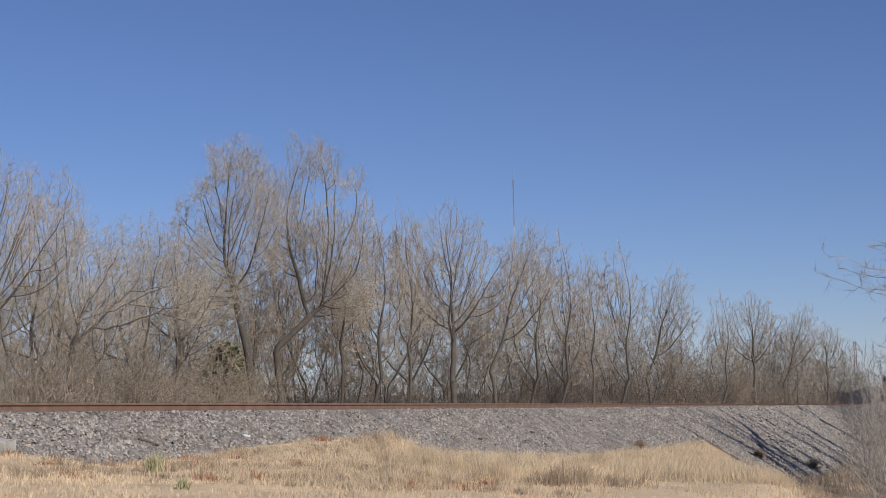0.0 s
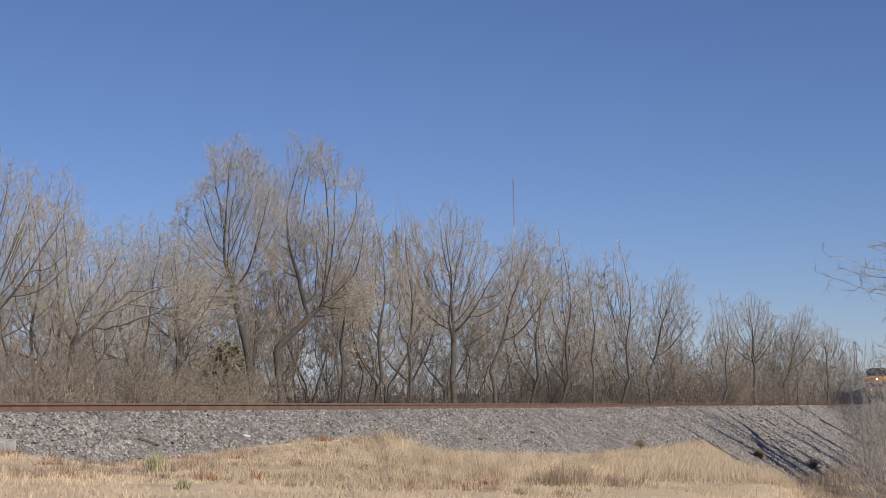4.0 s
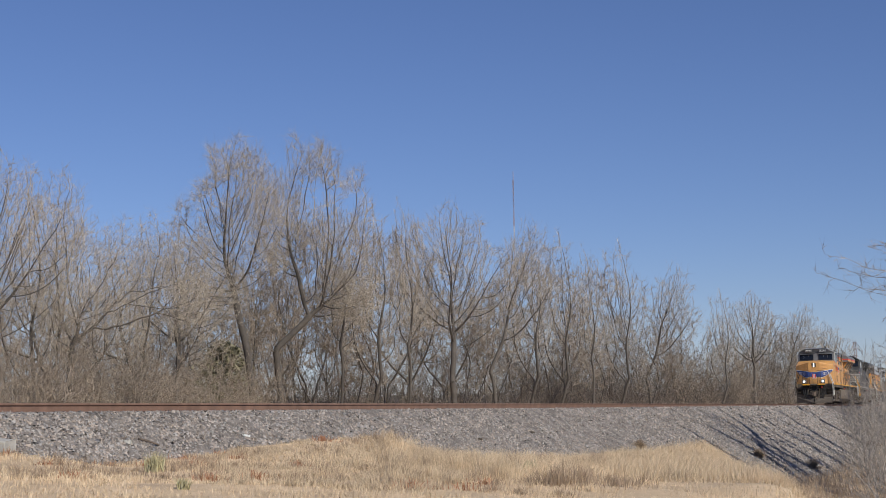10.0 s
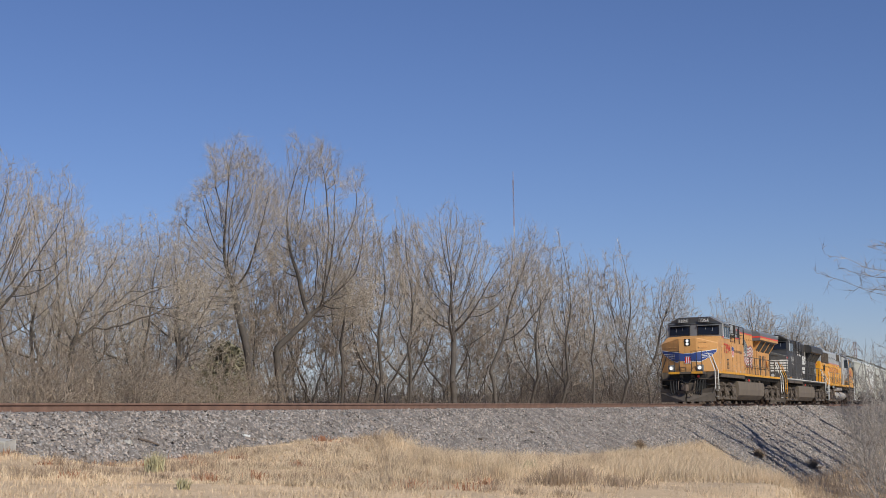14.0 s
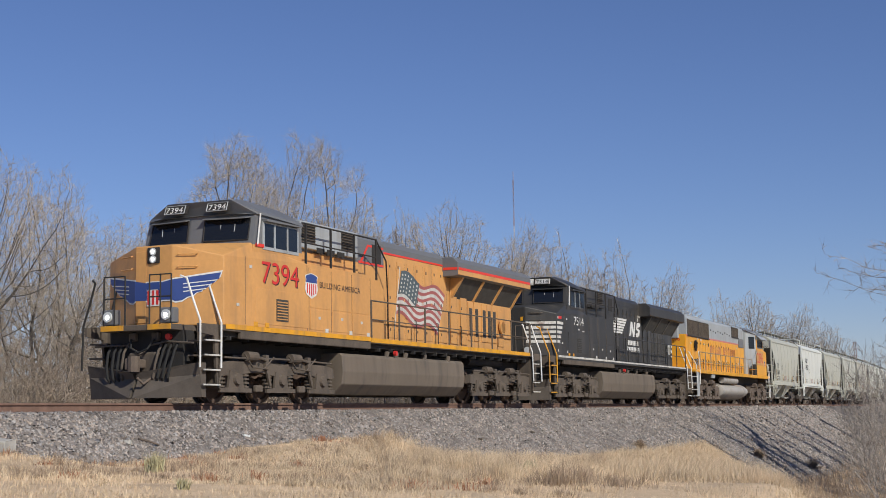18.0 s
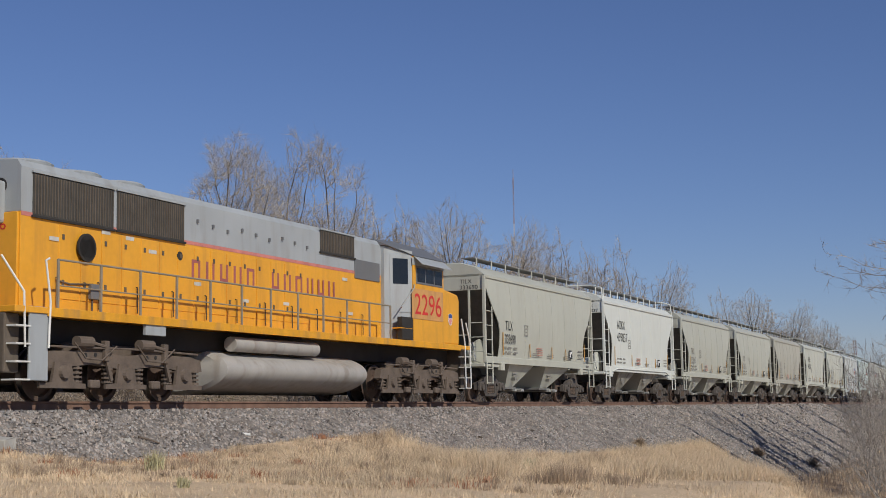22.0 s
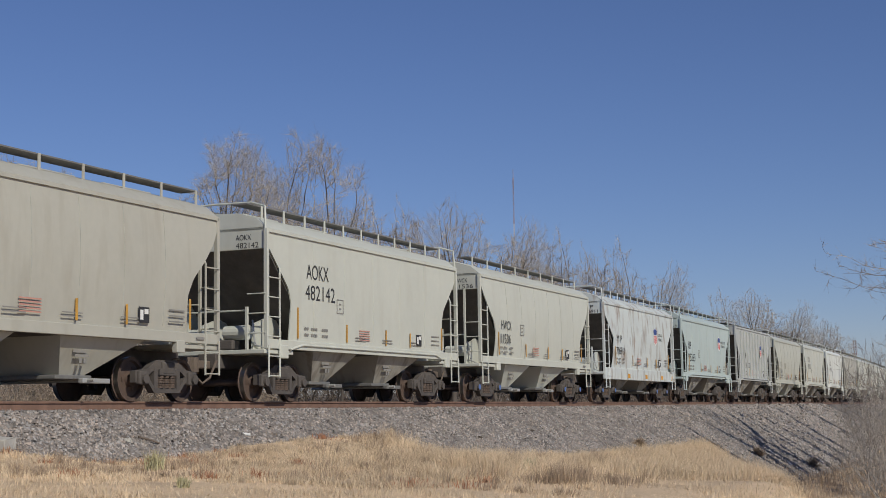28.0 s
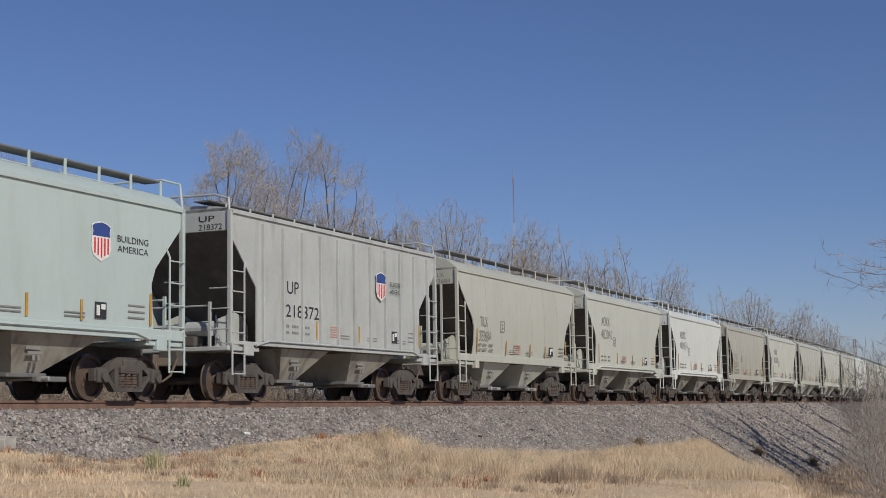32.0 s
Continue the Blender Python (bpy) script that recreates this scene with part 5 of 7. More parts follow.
def hopper(kind, paint, truck_mat):
    """A two-bay covered hopper. kind: 'round' with bowed sides, 'flat' with straight cut ends, 'rib' with side posts, 'old' with deep sills."""
    L = 13.0
    thing = new("covered_hopper")
    f0, f1 = 0.92, 12.10
    eave, sill_t, sill_b = {"round": (3.98, 1.44, 1.22), "flat": (3.98, 1.44, 1.22), "rib": (4.22, 1.32, 1.24), "old": (3.95, 1.37, 0.90)}[kind]
    cut = {"round": [(0.0, 1.15), (0.35, 1.22), (0.8, 1.20), (1.15, 1.02), (1.55, 0.58), (2.0, 0.20), (2.3, 0.03), (9, 0.0)],
           "flat": [(0.0, 1.02), (0.9, 1.12), (1.25, 0.98), (2.15, 0.08), (9, 0.0)],
           "rib": [(0.0, 1.12), (1.25, 1.12), (2.35, 0.02), (9, 0.0)],
           "old": [(0.0, 1.0), (0.35, 1.15), (1.2, 1.22), (2.1, 0.15), (9, 0.0)]}[kind]
    bulge = {"round": 0.075, "flat": 0.02, "rib": 0.0, "old": 0.06}[kind]
    inset = lambda z: float(np.interp(z - sill_t, [a for a, _ in cut], [b for _, b in cut]))
    yof = lambda z: 1.455 + bulge * math.sin(math.pi * min(1, max(0, (z - sill_t) / (eave - sill_t))))
    # side sheets
    zs = np.linspace(sill_t, eave, 26)
    for s in (-1, 1):
        bm = bmesh.new()
        rows = []
        for z in zs:
            i = inset(z)
            y = yof(z)
            rows.append([bm.verts.new((u, s * yy, z)) for u, yy in ((f0 + i, y), (f1 - i, y), (f1 - i, y - 0.03), (f0 + i, y - 0.03))])
        faces = []
        for a, b in zip(rows, rows[1:]):
            for k in range(4):
                faces.append(bm.faces.new((a[k], a[(k + 1) % 4], b[(k + 1) % 4], b[k])))
        bmesh.ops.recalc_face_normals(bm, faces=faces)
        sh = smooth(part("side_sheet", bm, paint, thing), 50)
        if kind == "rib":
            for k in range(11):
                u = 2.30 + k * 0.92
                zb = sill_t + 0.02
                part("side_post", box(u - 0.04, u + 0.04, s * 1.45, s * 1.53, zb, eave - 0.14, 0.010), paint, sh)
        else:
            for k in range(6 if kind == "round" else 5):
                u = 3.15 + k * (1.38 if kind == "round" else 1.65)
                bm = bmesh.new()
                for a, b in zip(zs[1:-2], zs[2:-1]):
                    hull([[(u - 0.012, s * (yof(a) - 0.01), a), (u + 0.012, s * (yof(a) - 0.01), a), (u + 0.008, s * (yof(a) + 0.006), a), (u - 0.008, s * (yof(a) + 0.006), a)],
                          [(u - 0.012, s * (yof(b) - 0.01), b), (u + 0.012, s * (yof(b) - 0.01), b), (u + 0.008, s * (yof(b) + 0.006), b), (u - 0.008, s * (yof(b) + 0.006), b)]], bm, caps=False)
                part("weld_seam", bm, M["seam"] if kind == "round" else paint, sh)
        # side sill and eave rail
        part("side_sill", box(f0, f1, s * 1.40, s * 1.50, sill_b, sill_t, 0.012), paint, thing)
        part("eave_rail", prism([(s * 1.40, eave - 0.03), (s * 1.50, eave - 0.03), (s * 1.50, eave + 0.05), (s * 1.40, eave + 0.09)], "x", f0, f1), paint, thing)
        if kind == "round":
            part("jacking_pad", box(2.2, 2.5, s * 1.38, s * 1.52, 1.0, 1.26, 0.02), paint, thing)
            part("jacking_pad", box(10.5, 10.8, s * 1.38, s * 1.52, 1.0, 1.26, 0.02), paint, thing)
        else:
            part("jacking_pad", box(1.5, 1.85, s * 1.38, s * 1.51, 1.0, 1.32, 0.02), paint, thing)
            part("jacking_pad", box(11.15, 11.5, s * 1.38, s * 1.51, 1.0, 1.32, 0.02), paint, thing)
        if kind in ("flat", "rib"):
            part("side_pipe", tube([(1.95, s * 1.50, sill_b - 0.0), (2.5, s * 1.52, sill_b + 0.12), (10.4, s * 1.52, sill_b + 0.12), (10.9, s * 1.5, sill_b)], 0.03, 7), paint, thing)
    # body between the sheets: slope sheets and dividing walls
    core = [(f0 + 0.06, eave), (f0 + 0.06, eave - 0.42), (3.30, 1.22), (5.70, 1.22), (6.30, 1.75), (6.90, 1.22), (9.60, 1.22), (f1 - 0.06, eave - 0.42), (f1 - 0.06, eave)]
    # the underside's shade is painted into this colour along with its grime
    part("slope_sheet", prism(core, "y", -1.42, 1.42), M["shade_grime"], thing)
    # roof, hatch trough and running boards
    top = eave + 0.48 if kind != "rib" else eave + 0.20
    arch = [(-1.46, eave + 0.02), (-1.46, eave + 0.07), (-1.18, eave + 0.62 * (top - eave)), (-0.7, top - 0.03), (0, top), (0.7, top - 0.03), (1.18, eave + 0.62 * (top - eave)), (1.46, eave + 0.07), (1.46, eave + 0.02)]
    smooth(part("roof", prism(arch, "x", f0, f1), paint, thing), 30)
    for u in (2.6, 5.2, 7.8, 10.4):
        part("roof_hatch", box(u - 0.85, u + 0.85, -0.32, 0.32, top - 0.02, top + 0.10, 0.03), paint, thing)
    for s in (-1, 1):
        y0, y1 = s * 0.55, s * 1.0
        zb = top + (0.16 if kind != "rib" else 0.05)
        rb = part("running_board", box(f0 + (0.3 if kind == "round" else -0.1), f1 - 0.1, y0, y1, zb, zb + 0.03), M["grate"], thing, "grated steel running board")
        n = 9 if kind == "round" else 11
        for k in range(n):
            u = f0 + 0.55 + k * (f1 - f0 - 0.7) / (n - 1)
            zr = float(np.interp(abs(y1), [0.7, 1.18, 1.46], [top - 0.03, eave + 0.62 * (top - eave), eave + 0.07])) - 0.02
            part("support", box(u - 0.035, u + 0.035, s * 0.985, s * 1.005, zr, zb + 0.035), paint, rb)
    # ends: posts, ladders, platforms, brake gear
    for e, d in ((f0, 1), (f1, -1)):
        part("end_panel", box(min(e, e + 0.05 * d), max(e, e + 0.05 * d), -1.42, 1.42, eave - 0.42, eave + 0.1, 0.01), paint, thing)
        part("end_roof", prism([(-1.42, eave + 0.08), (-0.7, top - 0.06), (0.7, top - 0.06), (1.42, eave + 0.08)], "x", min(e + 0.005 * d, e + 0.04 * d), max(e + 0.005 * d, e + 0.04 * d)), paint, thing)
        part("end_platform", box(min(e - 0.1 * d, e + 1.25 * d), max(e - 0.1 * d, e + 1.25 * d), -1.45, 1.45, 1.10, 1.20, 0.015), paint, thing)
        part("end_gusset", prism([(e + 0.55 * d, 1.2), (e + 1.9 * d, 1.2), (e + 1.9 * d, 1.9), (e + 1.3 * d, 2.05), (e + 0.62 * d, 1.85)], "y", -0.75, -0.69), paint, thing)
        part("end_gusset", prism([(e + 0.55 * d, 1.2), (e + 1.9 * d, 1.2), (e + 1.9 * d, 1.9), (e + 1.3 * d, 2.05), (e + 0.62 * d, 1.85)], "y", 0.69, 0.75), paint, thing)
        part("centre_sill", box(min(e - 0.3 * d, e + 3.0 * d), max(e - 0.3 * d, e + 3.0 * d), -0.25, 0.25, 0.78, 1.12, 0.02), M["truck"], thing)
        part("cross_bar", tube([(e - 0.02 * d, -0.95, 2.12), (e - 0.02 * d, 0.95, 2.12)], 0.02, 6), paint, thing)
        for s in (-1, 1):
            cp = part("corner_post", box(e - 0.05, e + 0.05, s * 1.40, s * 1.50, sill_b, eave + 0.05, 0.01), paint, thing)
            if kind != "round":
                part("roof_rail", tube([(e - 0.02 * d, s * 1.44, eave), (e + 0.02 * d, s * 1.40, top + 0.10), (e + 0.1 * d, s * 1.0, top + 0.22), (e + 0.1 * d, 0, top + 0.24)], 0.028, 7), paint, cp)
            ld = part("ladder", tube([(e + 0.52 * d, s * 1.50, 0.55), (e + 0.52 * d, s * 1.50, 2.95), (e + 0.60 * d, s * 1.46, 3.15)], 0.024, 6), paint, thing)
            part("stile", tube([(e, s * 1.51, 0.55), (e, s * 1.51, 1.3)], 0.024, 6), paint, ld)
            for k in range(6):
                part("rung", tube([(e, s * 1.515, 0.58 + 0.46 * k), (e + 0.52 * d, s * 1.515, 0.58 + 0.46 * k)], 0.015, 6), paint, ld)
            el = part("end_ladder", box(e - 0.07 * d - 0.03, e - 0.07 * d + 0.03, s * 0.93, s * 0.99, 1.2, 3.55 if kind == "round" else 2.2), paint, thing)
            for k in range(3):
                part("rung", tube([(e - 0.07 * d, s * 0.96, 1.58 + 0.46 * k), (e - 0.07 * d, s * 1.46, 1.58 + 0.46 * k)], 0.015, 6), paint, el)
        coupler(thing, 0.0 if d > 0 else L, d)
    part("brake_cylinder", rod((1.15, -0.2, 1.62), (1.15, -0.85, 1.62), 0.17, 14), paint, thing)
    part("air_reservoir", rod((1.35, 0.9, 1.55), (1.35, 0.1, 1.55), 0.2, 14), paint, thing)
    part("brake_valve", box(0.95, 1.3, -0.5, -0.05, 1.22, 1.45, 0.04), M["truck"], thing)
    part("brake_pipe", tube([(1.0, -1.1, 1.3), (1.2, -0.9, 1.9), (1.5, -0.8, 1.35), (1.9, -0.9, 1.25)], 0.02, 6), M["brush_steel"], thing)
    # bays with outlet gates
    for a, b in ((3.32, 5.72), (6.95, 9.62)):
        m = 4.30 if a < 5 else 7.80
        bm = hull([[(a, -1.36, 1.24), (b, -1.36, 1.24), (b, 1.36, 1.24), (a, 1.36, 1.24)], [(m - 0.38, -0.95, 0.50), (m + 0.38, -0.95, 0.50), (m + 0.38, 0.95, 0.50), (m - 0.38, 0.95, 0.50)]])
        bay = part("hopper_bay", bm, paint if kind == "round" else M["bay_grime"], thing)
        part("gate_frame", box(m - 0.55, m + 0.55, -1.0, 1.0, 0.42, 0.50, 0.015), M["grate"], bay)
        part("gate_rack", box(m + 0.1, m + 0.95, -1.15, -1.02, 0.34, 0.44, 0.02), M["brush_steel"] if kind == "round" else M["grate"], bay)
        part("gate_shaft", rod((m + 0.25, -1.30, 0.40), (m + 0.25, 1.30, 0.40), 0.04, 8), M["brush_steel"], bay)
    freight_truck(thing, 2.25, truck_mat, "two-axle freight truck with cast side frames")
    freight_truck(thing, 10.75, truck_mat, "two-axle freight truck with cast side frames")
    return thing


def hopper_marks(car, mark, number, dark=True, kind="round", emblem=False):
    y = {"round": -1.540, "flat": -1.482, "rib": -1.462, "old": -1.522}[kind]
    ink = M["mark"] if dark else M["small_mark"]
    u, zt, wide, zn, wn_ = {"round": (2.58, 2.34, 0.165, 1.90, 0.162), "flat": (2.78, 2.98, 0.285, 2.47, 0.255), "rib": (3.44, 2.54, 0.28, 1.98, 0.272), "old": (2.55, 2.43, 0.25, 1.94, 0.20)}[kind]
    if number == "95263":
        u, zt, zn, wn_ = 2.25, 2.58, 2.0, 0.29
    if number == "11536":
        wide, wn_ = 0.23, 0.18
    hgt = 0.30 if kind != "flat" else 0.37
    end = {"round": 0.0, "flat": 0.0, "rib": 0.24, "old": -0.03}[kind]
    for k_, (w_, txt) in enumerate(((0.42, mark), (0.62, number))):
        if txt:
            o = letters(txt, car, ink, 0, w_, 0, 0.13, 0, name="end_lettering")
            o.matrix_basis = Matrix.Translation((0.913, -0.62, 3.78 + end - 0.19 * k_)) @ Euler((0, 0, radians(-90))).to_matrix().to_4x4()
    if mark:
        letters(mark, car, ink, u, u + wide * len(mark), zt, zt + hgt, y, "black lettering")
    else:
        bars([(u, u + 0.22, zt, zt + 0.30), (u + 0.30, u + 0.52, zt, zt + 0.30)], car, ink, y, label="plain black bars")
    letters(number, car, ink, u - 0.06, u - 0.06 + wn_ * len(number), zn, zn + hgt, y, "black numerals")
    rects = [(u - 0.1 + 0.11 * k, u - 0.02 + 0.11 * k, z, z + 0.06) for k in (0, 1, 3, 4, 5, 8, 9, 10) for z in (1.73, 1.58)]
    rects += [(u + 2.6 + k, u + 3.2 + k, z, z + 0.025) for k in (0.0, 1.6, 3.4) for z in (1.56, 1.63)]
    rects += [(10.2, 10.75, z, z + 0.03) for z in (1.62, 1.74, 1.86)]
    rects += [(11.2, 11.5, sz, sz + 0.06) for sz in (1.30,)]
    bars(rects, car, M["small_mark"], y + (0.012 if kind == "round" else 0), label="small faded data bars")["kind"] = "stuff"
    bars([(5.6, 6.2, z, z + 0.026) for z in (1.58, 1.64, 1.70, 1.76, 1.82)], car, M["red_mark"], y + (0.012 if kind == "round" else 0), name="notice", label="small red notice bars")
    bars([(9.15, 9.5, 1.56, 1.88)], car, M["mark"], y + (0.012 if kind == "round" else 0), name="data_plate")
    bars([(9.19, 9.29, 1.62, 1.82), (9.33, 9.46, 1.74, 1.84)], car, M["white"], y + (0.006 if kind == "round" else -0.006), name="data_plate")
    for uu, z1 in ((2.35, 2.25), (4.9, 1.95), (7.2, 1.92), (8.75, 1.90), (10.95, 2.15)):
        bars([(uu - 0.035, uu + 0.035, 1.50, z1)], car, M["amber"], y + (0.010 if kind == "round" else 0.0), name="reflector", label="amber reflector strip")
    for m in (4.30, 7.80):
        bars([(m - 0.30, m + 0.10, 0.92, 0.98), (m - 0.25, m + 0.18, 0.84, 0.89), (m - 0.12, m - 0.04, 0.72, 0.82), (m + 0.02, m + 0.10, 0.72, 0.82)], car, M["small_mark"], -1.22, name="bay_mark", label="small dark stencil bars")
    if kind == "old":
        for uu in (4.15, 6.9, 9.6, 11.4):
            bars([(uu, uu + 0.32, 0.98, 1.16)], car, M["sill_yellow"], -1.506, name="sill_patch", label="orange patch on the sill")
    if kind == "round" or kind == "flat":
        bars([(4.35, 4.70, 2.22, 2.24), (4.35, 4.70, 2.56, 2.58), (4.35, 4.37, 2.22, 2.58), (4.68, 4.70, 2.22, 2.58), (4.47, 4.58, 2.32, 2.36), (4.47, 4.58, 2.44, 2.48)], car, M["small_mark"], y - 0.004, name="stencil")
    if emblem:
        e0, e1, ez, ew = {"rib": (8.12, 8.99, 2.66, 0.76), "old": (8.36, 9.20, 2.48, 0.72), "flat": (9.0, 9.83, 2.66, 1.02)}[kind]
        shield(car, e0, e0 + 0.62, ez, ez + 0.80, y - (0.004 if kind != "rib" else 0.045))
        letters("BUILDING", car, M["mark"], e1, e1 + ew, ez + 0.45, ez + 0.58, y - (0.002 if kind != "rib" else 0.046), "small black lettering")
        letters("AMERICA", car, M["mark"], e1, e1 + ew, ez + 0.25, ez + 0.38, y - (0.002 if kind != "rib" else 0.046), "small black lettering")


def put_truck(car, mat):
    for o in car.children_recursive:
        if o.name.startswith("truck"):
            o.material_slots[0].link = "OBJECT"
            o.material_slots[0].material = mat


def repaint(car, old, mat):
    for o in car.children_recursive:
        if o.material_slots and o.material_slots[0].material == old:
            o.material_slots[0].link = "OBJECT"
            o.material_slots[0].material = mat


TRAIN = []          # (thing, the front coupler's place in the train)
lead, _ = ge_loco("diesel_locomotive", "orange")
tagged(lead, "faded orange diesel locomotive with flag decal and lit headlights", "locomotive", "locomotives")
second, _ = ge_loco("diesel_locomotive", "black")
tagged(second, "black diesel locomotive with white emblem and pale nose bars", "locomotive", "locomotives")
third, _ = old_loco()
tagged(third, "bright yellow and grey older diesel locomotive running cab last", "locomotive", "locomotives")
TRAIN += [(lead, 12.9), (second, 35.2), (third, 57.5)]
FRONT = {0: 79.17, 1: 92.05, 2: 105.0, 3: 118.0, 4: 130.7, 5: 143.98, 6: 157.1, 7: 170.35, 8: 183.3, 9: 196.35, 10: 209.2, 11: 222.1}
CARS = ((0, "round", "beige", "TILX", "333690", 1), (1, "flat", "car_white", "AOKX", "499837", 1), (2, "round", "beige", "TILX", "333343", 0), (3, "round", "beige", "TILX", "333672", 0),
        (4, "round", "beige_dark", "TILX", "333757", 0), (5, "flat", "beige_light", "AOKX", "482142", 1), (6, "round", "beige_light", "HWCX", "11536", 1), (7, "old", "car_rust", "M P", "706911", 1),
        (8, "flat", "car_green", "UP", "95263", 1), (9, "rib", "car_rib", "UP", "218372", 1), (10, "round", "beige", "TILX", "333684", 0), (11, "flat", "beige_light", "AOKX", "482042", 0),
        (12, "flat", "car_white", "AOKX", "489174", 0), (13, "round", "beige_dark", "TILX", "333812", 0), (14, "flat", "beige_light", "AOKX", "482019", 0), (15, "round", "beige", "TILX", "333518", 0),
        (16, "round", "beige_light", "HWCX", "11542", 0), (17, "round", "beige", "TILX", "333690", 0), (18, "flat", "car_white", "AOKX", "482077", 0), (19, "round", "beige_dark", "TILX", "333401", 0),
        (20, "round", "beige", "TILX", "333266", 0), (21, "flat", "beige_light", "AOKX", "482101", 0), (22, "round", "beige", "TILX", "333910", 0), (23, "round", "beige_dark", "TILX", "333115", 0))
WORDS = {"beige": "grey-beige", "beige_light": "pale beige", "beige_dark": "dusty beige", "car_white": "clean off-white", "car_rust": "rust-streaked pale blue", "car_green": "pale green-grey", "car_rib": "pale grey"}
SHAPE = {"round": "bowed sides", "flat": "smooth straight-cut sides", "rib": "vertical side posts", "old": "deep side sills"}
first = {}
for i, kind, paint, mark, number, dark in CARS:
    if kind not in first:
        car = hopper(kind, M[paint], M["truck"])
        first[kind] = (car, M[paint])
        copies = False
    made = first[kind]
    if made[0].get("category"):
        car = copy_thing(made[3], Matrix())
        repaint(car, made[1], M[paint])
    else:
        car = made[0]
        bare = copy_thing(car, Matrix())
        first[kind] = (car, M[paint], None, bare)
    tagged(car, "%s covered hopper wagon with %s" % (WORDS[paint], SHAPE[kind]), "hopper wagon", "covered hopper wagons")
    put_truck(car, M["truck"])
    if i in (6, 7):
        for u in (1.36, 3.14, 9.86, 11.64):
            part("bearing_cap", rod((u, -1.20, 0.457), (u, -1.235, 0.457), 0.085, 12), M["bearing_blue"], car, "blue bearing cap")
    hopper_marks(car, mark, number, bool(dark), kind, emblem=i in (7, 8, 9))
    TRAIN.append((car, FRONT.get(i, 222.1 + 12.95 * (i - 11))))
for kind in first:
    spare = first[kind][3]
    for o in [*spare.children_recursive, spare]:
        bpy.data.objects.remove(o)


# ---- bare trees and brush
def colonise(seed, height, lobes, clear=0.3, stems=1, splay=0.1, lean=0.0, count=1500, kill=0.36, step=0.27, up=0.06, wob=0.07, tip=0.0056, twigs=3.5, twig_len=0.85, crook=0.05, taper=0.52, hold=0.65):
    """Segments (p, q, r at p, r at q, level) of a leafless tree: stems rise to the clear height, then branch towards points scattered through the lobes of its crown.
    A lobe is (across, deep, height, half-width, half-height), all as shares of the tree's height."""
    r_ = np.random.default_rng(seed)
    share = np.array([w * w * h for _, _, _, w, h in lobes])
    pick = r_.choice(len(lobes), count, p=share / share.sum())
    L_ = np.array(lobes)[pick]
    ball = r_.normal(size=(count, 3))
    ball *= (r_.random(count) ** 0.42 / np.linalg.norm(ball, axis=1))[:, None]
    uneven = np.array([noise.noise(Vector(v) / max(1e-6, np.linalg.norm(v)) * 2.2 + Vector((seed * 3.7 + 5 * p_, 0, 0))) for v, p_ in zip(ball, pick)])
    ball *= (1.0 + 0.55 * uneven)[:, None]
    A = (np.stack([L_[:, 0], L_[:, 1], L_[:, 2]], -1) + ball * np.stack([L_[:, 3], L_[:, 3] * 0.9, L_[:, 4]], -1)) * height
    gaps = np.array([noise.noise(Vector(v) * (7.0 / height) + Vector((0, seed * 1.9, 0))) for v in A])
    A = A[(A[:, 2] > 0.05 * height) & (gaps > -0.24)]
    P, par = [np.array([0.0, 0.0, -0.3])], [-1]
    for j in range(stems):
        th = 6.283 * (j + 0.6 * r_.random()) / stems
        t = 0.0 if stems == 1 else splay * r_.uniform(0.5, 1.3)
        d = np.array([math.cos(th) * t + lean, math.sin(th) * t, 1.0])
        last = 0
        for i in range(max(2, int(clear * height * r_.uniform(0.8, 1.15) / step))):
            d = d + r_.normal(0, crook, 3) * [1, 1, 0.3]
            d /= np.linalg.norm(d)
            P.append(P[last] + d * step)
            par.append(last)
            last = len(P) - 1
    P, par = np.array(P), np.array(par)
    kids = np.zeros(len(P), int)
    dist = np.full(len(A), 1e9)
    near = np.zeros(len(A), int)

    def look_at(lo):
        for k in range(lo, len(P), 512):
            dd = np.linalg.norm(A[:, None] - P[None, k:k + 512], axis=2)
            m = dd.argmin(1)
            v = dd[np.arange(len(A)), m]
            better = v < dist
            dist[better], near[better] = v[better], m[better] + k

    look_at(1)
    reach = 0.22 * height
    for it in range(170):
        on = dist < reach
        if not on.any():
            on = dist <= dist.min() + 0.5 if len(dist) else on
        if not on.any():
            break
        way = A[on] - P[near[on]]
        way /= np.linalg.norm(way, axis=1)[:, None] + 1e-9
        total = np.zeros((len(P), 3))
        np.add.at(total, near[on], way)
        src = np.unique(near[on])
        src = src[kids[src] < 3]
        if not len(src):
            break
        d = total[src]
        d /= np.linalg.norm(d, axis=1)[:, None] + 1e-9
        grown = P[src] - P[np.maximum(par[src], 0)]
        d += r_.normal(0, wob, d.shape) + [0, 0, up] + hold * grown / (np.linalg.norm(grown, axis=1)[:, None] + 1e-9)
        d /= np.linalg.norm(d, axis=1)[:, None]
        lo = len(P)
        kids[src] += 1
        P = np.concatenate([P, P[src] + d * step])
        par = np.concatenate([par, src])
        kids = np.concatenate([kids, np.zeros(len(src), int)])
        look_at(lo)
        keep_ = dist > kill
        A, dist, near = A[keep_], dist[keep_], near[keep_]
        if not len(A):
            break
    n_ = len(P)
    kids = np.zeros(n_, int)
    np.add.at(kids, par[par >= 0], 1)
    load = np.where(kids == 0, 1.0, 0.0)
    for i in range(n_ - 1, 0, -1):
        load[par[i]] += load[i]
    rad = tip * load ** taper
